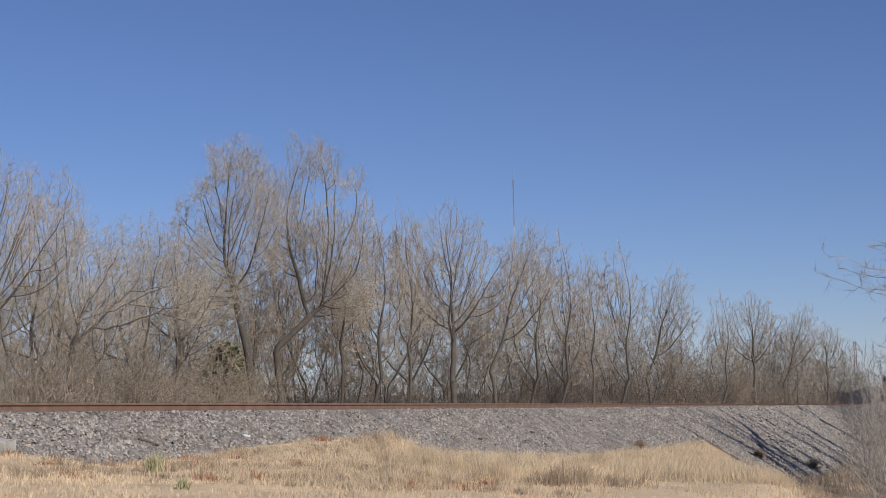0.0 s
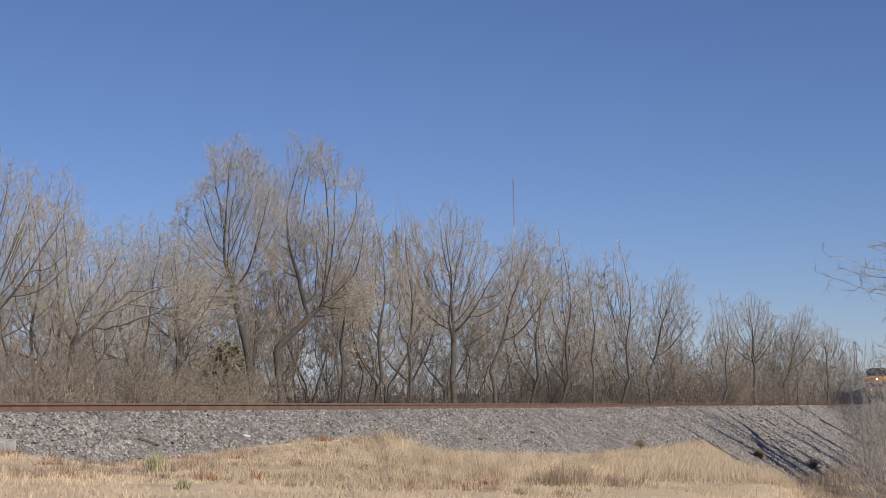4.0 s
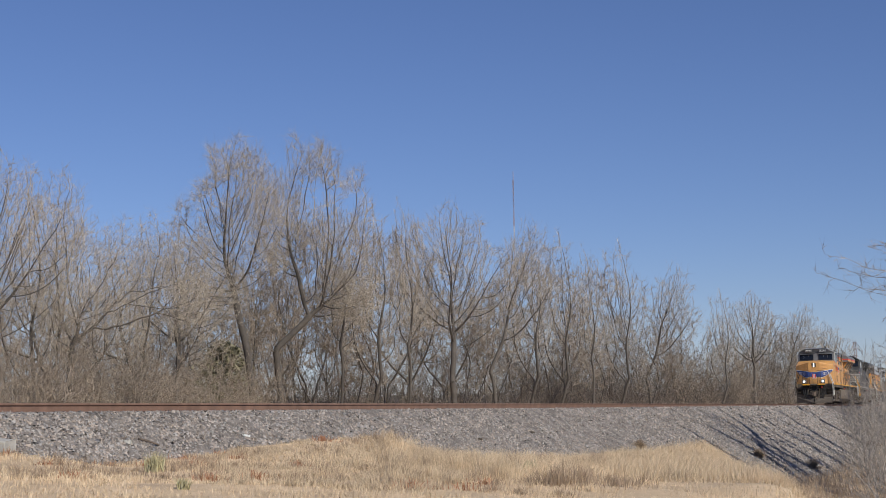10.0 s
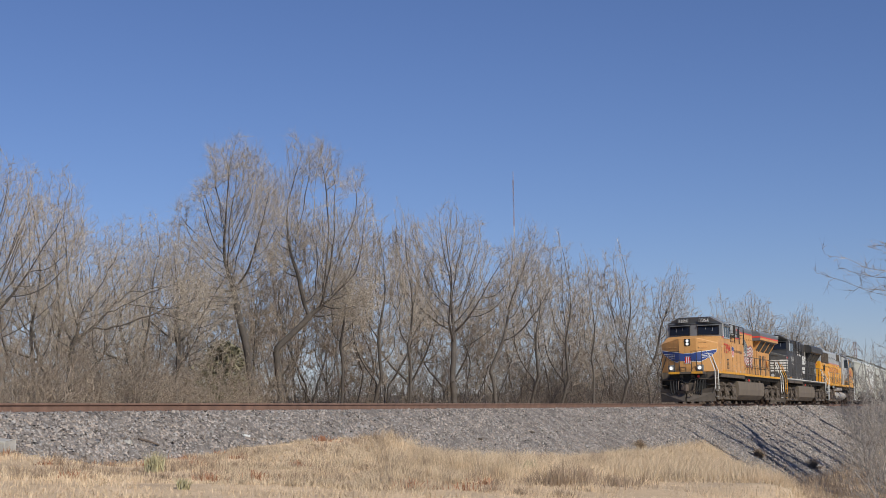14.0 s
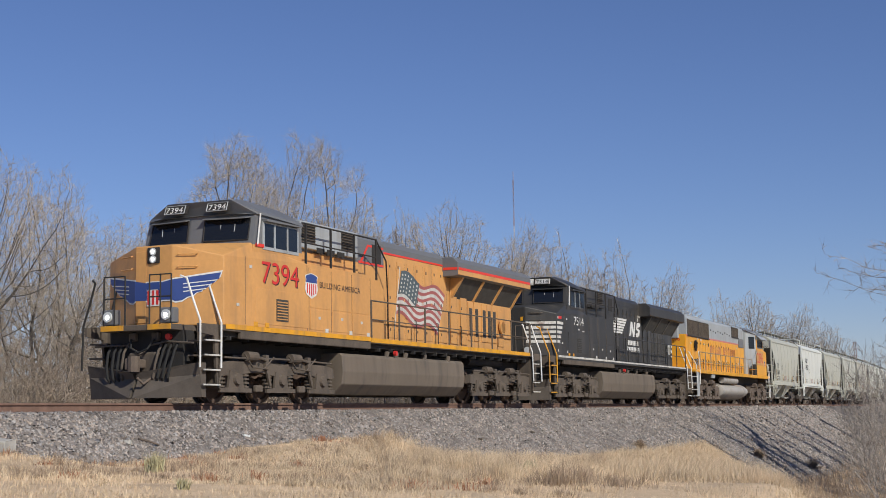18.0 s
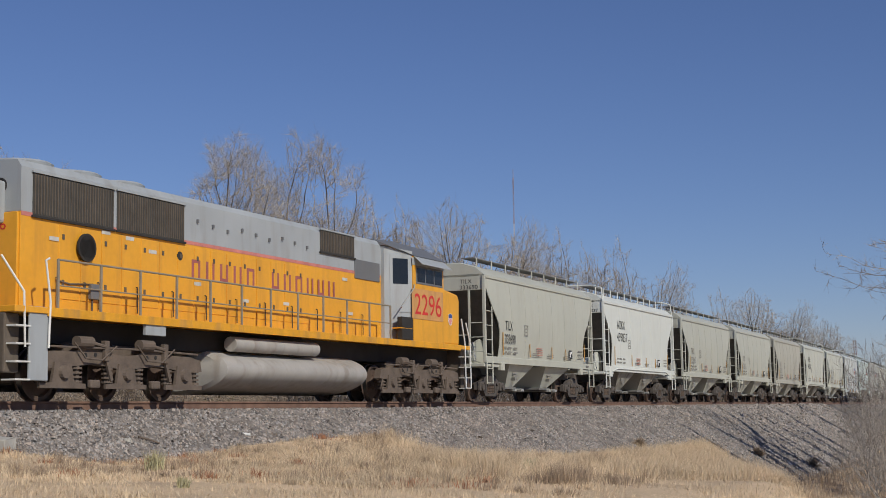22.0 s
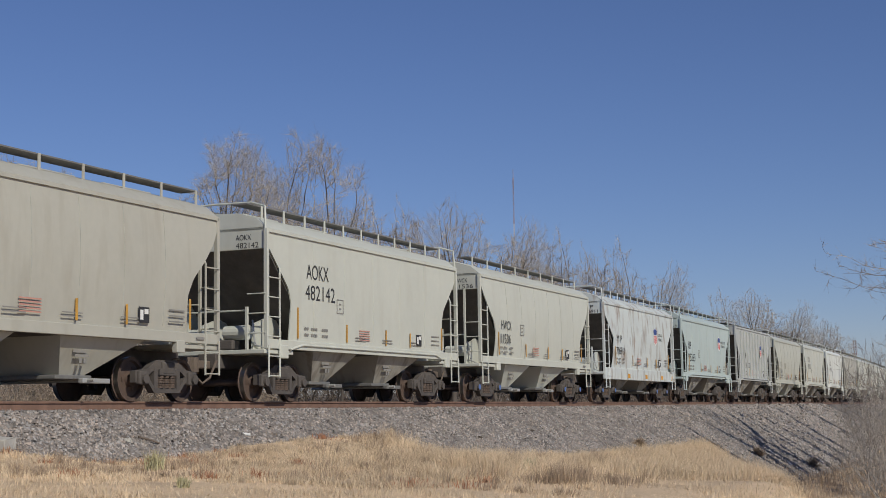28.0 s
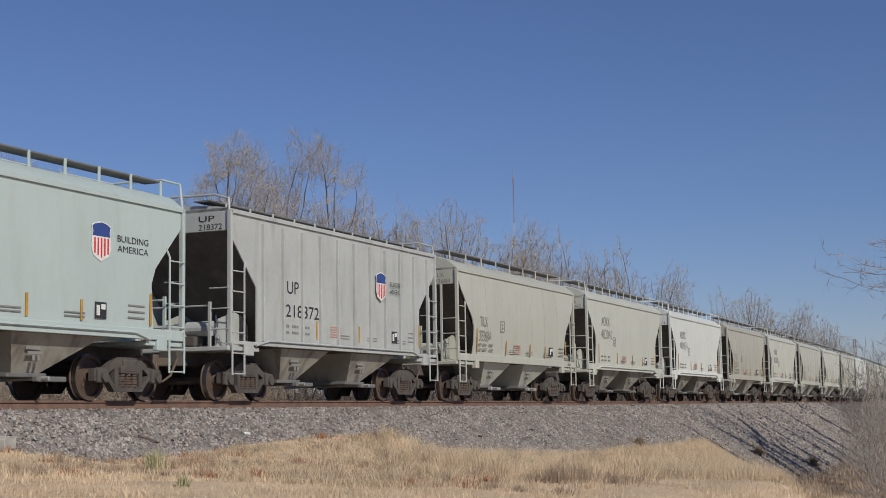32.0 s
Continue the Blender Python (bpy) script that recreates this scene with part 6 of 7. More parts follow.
    out = [(P[par[i]], P[i], min(rad[par[i]], rad[i] * 1.3), rad[i], 0 if rad[i] > 0.085 else 2 if rad[i] > max(0.0155, tip * 1.3) else 3) for i in range(1, n_)]
    # fine twigs on the thin wood
    thin = np.nonzero((rad < tip * 2.6) & (par >= 0))[0]
    at = np.repeat(thin, r_.poisson(np.where(kids[thin] == 0, twigs * 1.3, twigs)))
    ax = P[at] - P[par[at]]
    ax /= np.linalg.norm(ax, axis=1)[:, None] + 1e-9
    td = ax * 0.8 + r_.normal(0, 0.42, ax.shape) + [0, 0, 0.30]
    td /= np.linalg.norm(td, axis=1)[:, None]
    p0 = P[par[at]] + (P[at] - P[par[at]]) * r_.random((len(at), 1))
    ln = twig_len * r_.uniform(0.35, 1.2, (len(at), 1))
    out += [(p, q, min(tip, 0.008), 0.0, 4) for p, q in zip(p0, p0 + td * ln)]
    return out


def wood_mesh(name, segs, mat, sides, floor=0.0):
    p = np.array([s[0] for s in segs])
    q = np.array([s[1] for s in segs])
    r0 = np.maximum(np.array([s[2] for s in segs]), floor)
    r1 = np.maximum(np.array([s[3] for s in segs]), floor * 0.8)
    d = q - p
    d /= np.linalg.norm(d, axis=1)[:, None] + 1e-9
    ref = np.where(np.abs(d[:, 2:3]) > 0.9, [[1.0, 0, 0]], [[0, 0, 1.0]])
    a = np.cross(d, ref)
    a /= np.linalg.norm(a, axis=1)[:, None]
    b = np.cross(d, a)
    ang = np.arange(sides) * 2 * math.pi / sides
    ring = a[:, None] * np.cos(ang)[None, :, None] + b[:, None] * np.sin(ang)[None, :, None]
    v = np.concatenate([p[:, None] + ring * r0[:, None, None], q[:, None] + ring * r1[:, None, None]], 1).reshape(-1, 3)
    k = np.arange(sides)
    quad = np.stack([k, (k + 1) % sides, sides + (k + 1) % sides, sides + k], -1)
    f = (np.arange(len(segs))[:, None, None] * 2 * sides + quad[None]).reshape(-1, 4)
    me = mesh_np(name, v, f, mat)
    if sides > 4:
        me.polygons.foreach_set("use_smooth", np.ones(len(me.polygons), bool))
    return me


def twig_mesh(name, segs, mat, floor):
    """Pointed three-sided twigs and thin boughs in one mesh."""
    fine = [s for s in segs if s[4] == 4]
    me = wood_mesh(name, [s for s in segs if s[4] != 4], mat, 3, floor)
    if not fine:
        return me
    p, q = np.array([s[0] for s in fine]), np.array([s[1] for s in fine])
    r = np.maximum(np.array([s[2] for s in fine]), floor * 0.8)
    d = q - p
    d /= np.linalg.norm(d, axis=1)[:, None] + 1e-9
    a = np.cross(d, [[0.31, 0.74, 0.59]])
    a /= np.linalg.norm(a, axis=1)[:, None]
    b = np.cross(d, a)
    ang = np.arange(3) * 2.0944
    ring = a[:, None] * np.cos(ang)[None, :, None] + b[:, None] * np.sin(ang)[None, :, None]
    v = np.concatenate([p[:, None] + ring * r[:, None, None], q[:, None]], 1).reshape(-1, 3)
    f = (np.arange(len(fine))[:, None, None] * 4 + np.array([(0, 1, 3), (1, 2, 3), (2, 0, 3)])[None]).reshape(-1, 3)
    n0 = len(me.vertices)
    v0 = np.zeros(n0 * 3)
    me.vertices.foreach_get("co", v0)
    faces = [tuple(t.vertices) for t in me.polygons] + (f + n0).tolist()
    both = bpy.data.meshes.new(name)
    both.from_pydata(v0.reshape(-1, 3).tolist() + v.tolist(), [], faces)
    both.materials.append(mat)
    bpy.data.meshes.remove(me)
    return both


def bare_tree(name, seed, height, label, bark="bark", twig="twig", floor=0.0068, **kw):
    segs = colonise(seed, height, **kw)
    top = float(np.percentile([s[1][2] for s in segs], 99.5))
    k = height / top
    segs = [(s[0] * k, s[1] * k, s[2], s[3], s[4]) for s in segs]
    thing = tagged(new(name), label, "shrub" if "shrub" in name else "tree")
    parts_ = [new("crown", twig_mesh("crown", [s for s in segs if s[4] > 2], M[twig], floor))]
    limbs_ = [s for s in segs if s[4] == 2]
    if limbs_:
        parts_.append(new("limb_work", wood_mesh("limb_work", limbs_, M[bark], 4)))
        parts_[-1]["label"] = "bare grey-brown limbs"
        parts_[-1]["kind"] = "stuff"
    trunk_ = [s for s in segs if s[4] == 0]
    if trunk_:
        parts_.append(new("trunk", wood_mesh("trunk", trunk_, M[bark], 7)))
    parts_[0]["label"] = "fine leafless twigs"
    parts_[0]["kind"] = "stuff"
    for o in parts_:
        o.parent = thing
    return thing, height


def from_view(px_angle, y):
    """A place on the line seen at this angle off the camera's heading, at this y."""
    a = radians(YAW + px_angle)
    return math.tan(a) * y, y


def stand(x, y):
    return float(max(natural(x, y), bank(off_track(x, y)))) - 0.05


KINDS = (
    ("tall leafless cottonwood with a pale straight trunk beyond the track", dict(clear=0.46, count=15000, kill=0.21, step=0.19, tip=0.0042, twigs=2.8, twig_len=0.8, crook=0.015, lobes=((-0.06, 0, 0.85, 0.13, 0.15), (-0.17, 0.04, 0.66, 0.13, 0.18), (0.04, -0.05, 0.68, 0.10, 0.17), (-0.15, 0.03, 0.48, 0.14, 0.10)))),
    ("tall leafless cottonwood with dark forked limbs beyond the track", dict(clear=0.34, count=15000, kill=0.21, step=0.19, tip=0.0042, twigs=2.8, twig_len=0.8, crook=0.02, lobes=((0.09, 0, 0.86, 0.12, 0.13), (0.00, 0.05, 0.70, 0.10, 0.17), (0.19, -0.03, 0.68, 0.12, 0.18), (0.22, 0.04, 0.46, 0.13, 0.11)))),
    ("leafless tree with a crooked forked trunk beyond the track", dict(clear=0.22, count=6750, kill=0.29, step=0.23, twigs=2.8, twig_len=0.8, stems=2, splay=0.32, crook=0.12, wob=0.2, lobes=((-0.12, 0, 0.76, 0.12, 0.22), (0.12, 0.05, 0.60, 0.15, 0.16), (0.32, -0.04, 0.50, 0.14, 0.12), (-0.05, -0.1, 0.45, 0.2, 0.12)))),
    ("leafless tree with a wide fan of limbs beyond the track", dict(clear=0.22, count=7500, kill=0.29, step=0.23, twigs=2.8, twig_len=0.8, stems=2, splay=0.14, crook=0.06, lobes=((0, 0, 0.80, 0.20, 0.18), (-0.15, 0.05, 0.62, 0.14, 0.18), (0.18, -0.04, 0.64, 0.16, 0.17), (0.02, 0.1, 0.5, 0.2, 0.14)))),
    ("leafless tree with close upright limbs beyond the track", dict(clear=0.24, count=5700, kill=0.29, step=0.23, twigs=2.8, twig_len=0.8, stems=2, splay=0.06, lobes=((0, 0, 0.72, 0.10, 0.27), (0.09, 0.05, 0.60, 0.08, 0.25), (-0.08, -0.04, 0.55, 0.08, 0.22)))),
    ("slender leafless tree in a dense stand beyond the track", dict(clear=0.34, count=3900, kill=0.29, step=0.23, twigs=2.8, twig_len=0.8, crook=0.04, lobes=((0, 0, 0.72, 0.08, 0.27), (0.05, 0.04, 0.50, 0.08, 0.15)))),
    ("leafless tree leaning over its neighbours beyond the track", dict(clear=0.26, count=5400, kill=0.29, step=0.23, twigs=2.8, twig_len=0.8, lean=0.16, crook=0.08, lobes=((0.17, 0, 0.78, 0.14, 0.20), (0.07, 0.06, 0.56, 0.12, 0.18), (0.26, -0.04, 0.60, 0.09, 0.14)))),
    ("low leafless tree with tangled spreading boughs beyond the track", dict(clear=0.12, count=5400, kill=0.29, step=0.23, twigs=2.8, twig_len=0.8, stems=3, splay=0.4, crook=0.12, wob=0.2, up=0.02, lobes=((0, 0, 0.66, 0.24, 0.32), (0.25, 0.05, 0.45, 0.16, 0.22), (-0.26, -0.04, 0.42, 0.16, 0.2)))),
)
TALL = [bare_tree("bare_tree", 11 + k, 16.0, lab, floor=0.0068, **kw) for k, (lab, kw) in enumerate(KINDS)]
FAR = [bare_tree("bare_tree", 81 + k, 16.0, lab, twig="brush", floor=0.016, count=cnt_, kill=0.55, step=0.36, twigs=4.4, twig_len=1.0, tip=0.0085, taper=0.50, **kw) for k, (lab, cnt_, kw) in enumerate((
    ("slender leafless tree far along the wood", 1100, dict(clear=0.30, stems=2, splay=0.08, lobes=((0, 0, 0.72, 0.12, 0.27), (0.07, 0.05, 0.48, 0.12, 0.20), (-0.09, -0.05, 0.4, 0.1, 0.18)))),
    ("broad leafless tree far along the wood", 1500, dict(clear=0.22, stems=3, splay=0.14, lobes=((0, 0, 0.76, 0.20, 0.22), (-0.17, 0.05, 0.52, 0.15, 0.22), (0.18, -0.05, 0.50, 0.15, 0.22)))),
    ("leafless tree with low tangled boughs far along the wood", 1300, dict(clear=0.14, stems=4, splay=0.3, crook=0.1, lobes=((0.05, 0, 0.70, 0.18, 0.28), (0.2, 0.05, 0.38, 0.18, 0.24), (-0.2, -0.05, 0.36, 0.18, 0.24)))),
))]
BANKSIDE = [bare_tree("bankside_tree", 31 + k, 12.0, "slim leafless tree with sparse boughs beside the cutting", bark="bark", twig="brush", clear=0.60, stems=2, splay=0.04, crook=0.028, count=160, kill=0.5, wob=0.14, tip=0.018, taper=0.98, twigs=0.5,
                      twig_len=0.7, floor=0.006, lobes=((0, 0, 0.80, 0.10, 0.20), (-0.06, 0.08, 0.66, 0.10, 0.10))) for k in range(2)]
BANKSIDE.append(bare_tree("bankside_tree", 35, 12.0, "leafless tree with fine spreading boughs beside the cutting", bark="brush", twig="brush", clear=0.42, count=1500, kill=0.26, step=0.22, wob=0.12, tip=0.0045, taper=0.45, twigs=1.8, twig_len=0.5, floor=0.006,
                          lobes=((-0.06, 0, 0.62, 0.32, 0.10), (0, 0, 0.80, 0.17, 0.16))))
SHRUB = [bare_tree("bare_shrub", 41 + k, 5.0, "tangled leafless grey-brown brush below the trees", bark="brush", twig="brush", floor=0.0085, clear=0.08, stems=7, splay=0.7, hold=0.3, count=1000, kill=0.32, step=0.22, up=0.0, wob=0.42,
                   tip=0.006, taper=0.5, twigs=2.2, twig_len=0.6, crook=0.16, lobes=((0, 0, 0.58, 0.40, 0.40), (0.4, 0.1, 0.35, 0.35, 0.3), (-0.4, -0.1, 0.38, 0.35, 0.3))) for k in range(3)]
GREY = [bare_tree("grey_bush", 61 + k, 5.0, "sparse grey leafless bush beside the bank", bark="grey_twig", twig="grey_twig", floor=0.0045, clear=0.10, stems=8, splay=0.45, count=1500, kill=0.20, step=0.16, up=0.1, wob=0.22,
                  tip=0.0036, taper=0.5, twigs=1.8, twig_len=0.42, crook=0.07, lobes=((0, 0, 0.62, 0.34, 0.38), (0.1, 0.1, 0.32, 0.34, 0.28))) for k in range(2)]
used = set()


def plant(kind, i, x, y, height, turn, group):
    thing, h0 = kind[i]
    k = height / h0
    m = pose(x, y, stand(x, y), 0, 0, turn) @ Matrix.Scale(k, 4)
    key = (id(kind), i)
    if key in used:
        made = copy_thing(thing, m)
        made.scale = (k, k, k)
    else:
        used.add(key)
        made = thing
        made.matrix_basis = m
    made["group"] = group
    return made


# the trees that stand out: angle off the heading, distance row, top's angle over the horizon, variant
LARGE = ((-17.8, 47, 10.7, 3), (-16.4, 49, 9.3, 4), (-15.2, 52, 8.4, 7), (-13.9, 47, 9.6, 2), (-11.9, 51, 7.9, 7), (-10.6, 50, 7.6, 3), (-7.5, 50, 11.0, 0), (-6.45, 52, 11.15, 1), (-4.2, 50, 8.8, 5), (-2.9, 51, 8.6, 4),
         (-1.5, 50, 8.6, 5), (0.25, 50, 8.4, 3), (2.0, 52, 7.6, 6), (3.4, 52, 7.3, 4), (4.6, 54, 7.2, 4), (5.8, 53, 6.6, 5), (7.0, 54, 6.7, 4), (8.1, 56, 5.7, 6), (10.9, 60, 4.6, 4), (12.1, 61, 4.55, 3), (13.3, 63, 4.1, 6), (14.85, 62, 3.3, 3))
for i, (a, y, up, v) in enumerate(LARGE):
    x, y = from_view(a, y)
    plant(TALL, v, x, y, math.tan(radians(up)) * math.hypot(x, y) + 0.8, -YAW - a, "trees beyond the track")
rt = random.Random(5)
for i in range(78):       # the wood behind them
    a = -18.3 + 28.0 * (i + rt.uniform(0.1, 0.9)) / 78
    x, y = from_view(a, rt.uniform(54, 74))
    top = float(np.interp(a, [-18, -14, -11.5, -9, -5, -3, 2, 6, 8.5, 9.7, 13], [8.8, 8.0, 6.6, 7.0, 8.6, 8.0, 7.5, 6.6, 5.6, 3.4, 3.2]))
    plant(FAR, rt.choice((0, 0, 1, 2)), x, y, math.tan(radians(top * (rt.uniform(0.66, 0.98) if i % 3 else rt.uniform(0.4, 0.6)))) * math.hypot(x, y) + 0.8, rt.uniform(0, 360), "trees beyond the track")
for i in range(44):       # the far end of the wood, along the bend
    a = 8.8 + 7.4 * (i + rt.uniform(0.1, 0.9)) / 44
    x, y = from_view(a, 61 + 10 * rt.random())
    top = float(np.interp(a, [8.8, 9.9, 11, 12.5, 14, 16.2], [3.6, 2.9, 3.9, 3.9, 3.2, 2.2]))
    plant(FAR, rt.choice((0, 1, 2)), x, y, math.tan(radians(top * (rt.uniform(0.72, 0.98) if i % 2 else rt.uniform(0.4, 0.7)))) * math.hypot(x, y) + 0.8, rt.uniform(0, 360), "trees beyond the track")
for i in range(40):       # brush: thick before the trees at one end, low and behind them along the rest
    near_end = i < 22
    a = -18.5 + 11.5 * (i + rt.random()) / 22 if near_end else -7 + 23 * (i - 22 + rt.random()) / 18
    x, y = from_view(a, rt.uniform(42, 52) if near_end else rt.uniform(54, 64))
    plant(SHRUB, rt.randrange(3), x, y, rt.uniform(3.0, 6.5) if near_end else rt.uniform(2.4, 4.6) * (1.0 if a < 8 else 1.5), rt.uniform(0, 360), "brush below the trees")
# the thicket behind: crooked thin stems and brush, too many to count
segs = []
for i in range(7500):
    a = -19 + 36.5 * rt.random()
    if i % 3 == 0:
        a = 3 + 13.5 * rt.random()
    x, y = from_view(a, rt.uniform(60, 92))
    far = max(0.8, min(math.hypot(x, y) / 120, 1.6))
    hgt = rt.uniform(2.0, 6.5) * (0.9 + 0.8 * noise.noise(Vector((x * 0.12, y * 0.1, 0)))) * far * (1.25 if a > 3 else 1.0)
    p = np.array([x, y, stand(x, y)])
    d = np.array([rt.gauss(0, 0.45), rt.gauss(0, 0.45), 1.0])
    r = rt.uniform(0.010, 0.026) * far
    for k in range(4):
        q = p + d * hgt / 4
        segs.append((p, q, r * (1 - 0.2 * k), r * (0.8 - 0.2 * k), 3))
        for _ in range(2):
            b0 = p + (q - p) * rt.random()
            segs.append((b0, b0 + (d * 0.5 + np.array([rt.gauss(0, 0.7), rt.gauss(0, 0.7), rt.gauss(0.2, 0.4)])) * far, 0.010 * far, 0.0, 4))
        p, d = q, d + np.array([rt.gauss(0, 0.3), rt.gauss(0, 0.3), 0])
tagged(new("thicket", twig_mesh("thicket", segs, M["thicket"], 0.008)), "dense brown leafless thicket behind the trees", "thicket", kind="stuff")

# a dull green cedar among the bare trees
cx, cy = from_view(-8.8, 54)
cedar = tagged(new("cedar_tree"), "dull green cedar among leafless trees", "tree")
cedar.location = (cx, cy, stand(cx, cy))
part("trunk", rod((0, 0, 0), (0, 0, 5.0), 0.16, 8, r2=0.03), M["bark"], cedar)
N = 5000
hz = rng.random(N) ** 0.8
rad = np.sqrt(1 - hz ** 2) * 2.5 * (0.3 + 0.7 * rng.random(N)) * (1 + 0.15 * np.sin(hz * 30))
th = rng.uniform(0, 6.283, N)
c = np.stack([rad * np.cos(th), rad * np.sin(th), 0.6 + hz * 5.4], -1)
v = (c[:, None] + rng.normal(0, 0.10, (N, 3, 3))).reshape(-1, 3)
o = new("crown", mesh_np("crown", v, np.arange(3 * N).reshape(-1, 3), M["cedar"]))
o.parent = cedar

# trees on the near bank, out to the side: boughs reach into view, their shade falls across the bank
for i, (x, y, h, v) in enumerate(((62.2, 5.0, 14.5, 2), (53.0, 3.4, 15, 1), (58.0, 4.1, 15, 1), (62.6, 4.6, 15, 0), (67.3, 5.8, 14, 1), (70.5, 6.0, 14, 0), (74.0, 6.3, 14, 1), (78.3, 6.7, 14, 0), (83.4, 7.3, 14, 1), (97.0, 10.6, 13.5, 1), (108, 9.5, 14, 0), (113, 11.0, 14, 1), (118, 10.0, 15, 0), (124, 12.0, 14, 1), (131, 11.5, 15, 0), (138, 13, 15, 1), (146, 14, 15, 0))):
    plant(BANKSIDE, v, x, y, h, 50 + 71 * i if v < 2 else -84, "trees beside the cutting")
for i, (x, y, h) in enumerate(((39.6, 4.8, 3.8), (43.6, 5.5, 4.0), (49.5, 6.6, 4.6), (47.5, 5.4, 4.8), (55.5, 7.1, 4.8), (64, 8.8, 4.2), (58, 7.7, 5.8), (66, 8.7, 6.4))):
    plant(GREY, i % 2, x, y, h, 83 * i, "grey bushes beside the bank")

# low far woods and a mast
band = []
for i in range(2600):
    a = radians(YAW - 30 + 65 * i / 2599)
    d = 420 + 20 * math.sin(i * 0.043)
    band.append((d * math.sin(a), d * math.cos(a), 5.0 + 1.2 * noise.noise(Vector((i * 0.02, 0, 0))) + 0.9 * noise.noise(Vector((i * 0.11, 3, 0))) + 1.1 * noise.noise(Vector((i * 0.9, 7, 0)))))
bv = np.array([(x, y, -4) for x, y, _ in band] + [(x, y, z) for x, y, z in band] + [(x * 1.05, y * 1.05, z - 1) for x, y, z in band] + [(x * 1.05, y * 1.05, -4) for x, y, _ in band])
n = len(band)
k = np.arange(n - 1)
bf = np.concatenate([np.stack([j * n + k, j * n + k + 1, (j + 1) * n + k + 1, (j + 1) * n + k], -1) for j in range(3)])
# the haze over these woods is only their paler colour
tagged(new("backdrop", mesh_np("backdrop", bv, bf, M["far_wood"])), "brown line of far woods with haze put into its colour", "woods", kind="structure")
mx, my = from_view(2.88, 360)
mh = math.hypot(mx, my)
mast = tagged(new("radio_mast"), "thin distant red and white lattice radio mast", "mast")
mast.location = (mx, my, 0)
z1 = mh * math.tan(radians(9.25))
for j in range(3):
    c_, s_ = math.cos(j * 2.094) * 0.4, math.sin(j * 2.094) * 0.4
    part("leg", rod((c_, s_, -3), (c_, s_, z1 * 0.80), 0.10, 5), M["mast_white"], mast, "white-painted leg")
    part("leg", rod((c_, s_, z1 * 0.80), (c_, s_, z1), 0.12, 5), M["mast"], mast, "faded red leg")
bm = bmesh.new()
for i in range(40):
    z = z1 * i / 40
    for j in range(3):
        a0, a1 = j * 2.094, (j + 1) * 2.094
        rod((0.4 * math.cos(a0), 0.4 * math.sin(a0), z), (0.4 * math.cos(a1), 0.4 * math.sin(a1), z + z1 / 40), 0.05, 4, bm)
part("lattice", bm, M["mast"], mast)
part("top_antenna", rod((0, 0, z1), (0, 0, z1 + 6), 0.2, 5), M["mast"], mast)
tx, ty = from_view(15.95, 74)
tower = tagged(new("signal_tower"), "slim grey lattice tower far down the line", "tower")
tower.location = (tx, ty, -2)
tz = math.hypot(tx, ty) * math.tan(radians(2.45)) + 2
for j in range(4):
    part("leg", rod(((-0.5, 0.5)[j % 2], (-0.5, 0.5)[j // 2], 0), ((-0.3, 0.3)[j % 2], (-0.3, 0.3)[j // 2], tz), 0.09, 5), M["mast"], tower)
for i in range(7):
    part("platform", box(-0.75, 0.75, -0.75, 0.75, tz * (0.45 + 0.09 * i), tz * (0.45 + 0.09 * i) + 0.10), M["mast"], tower)


# ---- grass, weeds and loose things on the ground
def blades(name, x, y, height, width, mat, lean=0.35, wind=(0.25, 0.1), label="", base=None, drift=None):
    n = len(x)
    z = natural(x, y) - 0.02 if base is None else base
    th = rng.uniform(0, 6.283, n)
    lx = wind[0] * rng.uniform(0.3, 1.3, n) + lean * rng.normal(0, 0.7, n)
    ly = wind[1] * rng.uniform(0.3, 1.3, n) + lean * rng.normal(0, 0.7, n)
    if drift is not None:
        lx, ly = lx + drift[0], ly + drift[1]
    wx, wy = np.cos(th) * width / 2, np.sin(th) * width / 2
    p = np.stack([x, y, z], -1)
    w = np.stack([wx, wy, np.zeros(n)], -1)
    k = np.sqrt(np.maximum(0.06, 1 - 0.75 * (lx ** 2 + ly ** 2)))
    m = p + np.stack([lx * height * 0.3, ly * height * 0.3, height * (0.35 + 0.25 * k)], -1)
    t = p + np.stack([lx * height, ly * height, height * k], -1)
    v = np.stack([p - w, p + w, m + w * 0.7, m - w * 0.7, t], 1).reshape(-1, 3)
    i = np.arange(n)[:, None] * 5
    f = np.concatenate([i + [[0, 1, 2]], i + [[0, 2, 3]], i + [[3, 2, 4]]])
    ob = new(name, mesh_np(name, v, f, mat))
    return tagged(ob, label, "grass", kind="stuff")


def wedge(n, d0, d1, a0=-18.5, a1=18.5, power=1.0):
    """Scattered places by bearing and distance from the camera."""
    a = np.radians(YAW + rng.uniform(a0, a1, n))
    d = d0 + (d1 - d0) * rng.random(n) ** power
    return d * np.sin(a), d * np.cos(a)


def on_grass(x, y, slack=0.0):
    return (natural(x, y) > bank(off_track(x, y)) - slack) & (off_track(x, y) > 2.2) & (x < 75)


def noises(x, y, k, seed):
    return np.array([noise.noise(Vector((a * k, b * k, seed))) for a, b in zip(x, y)])


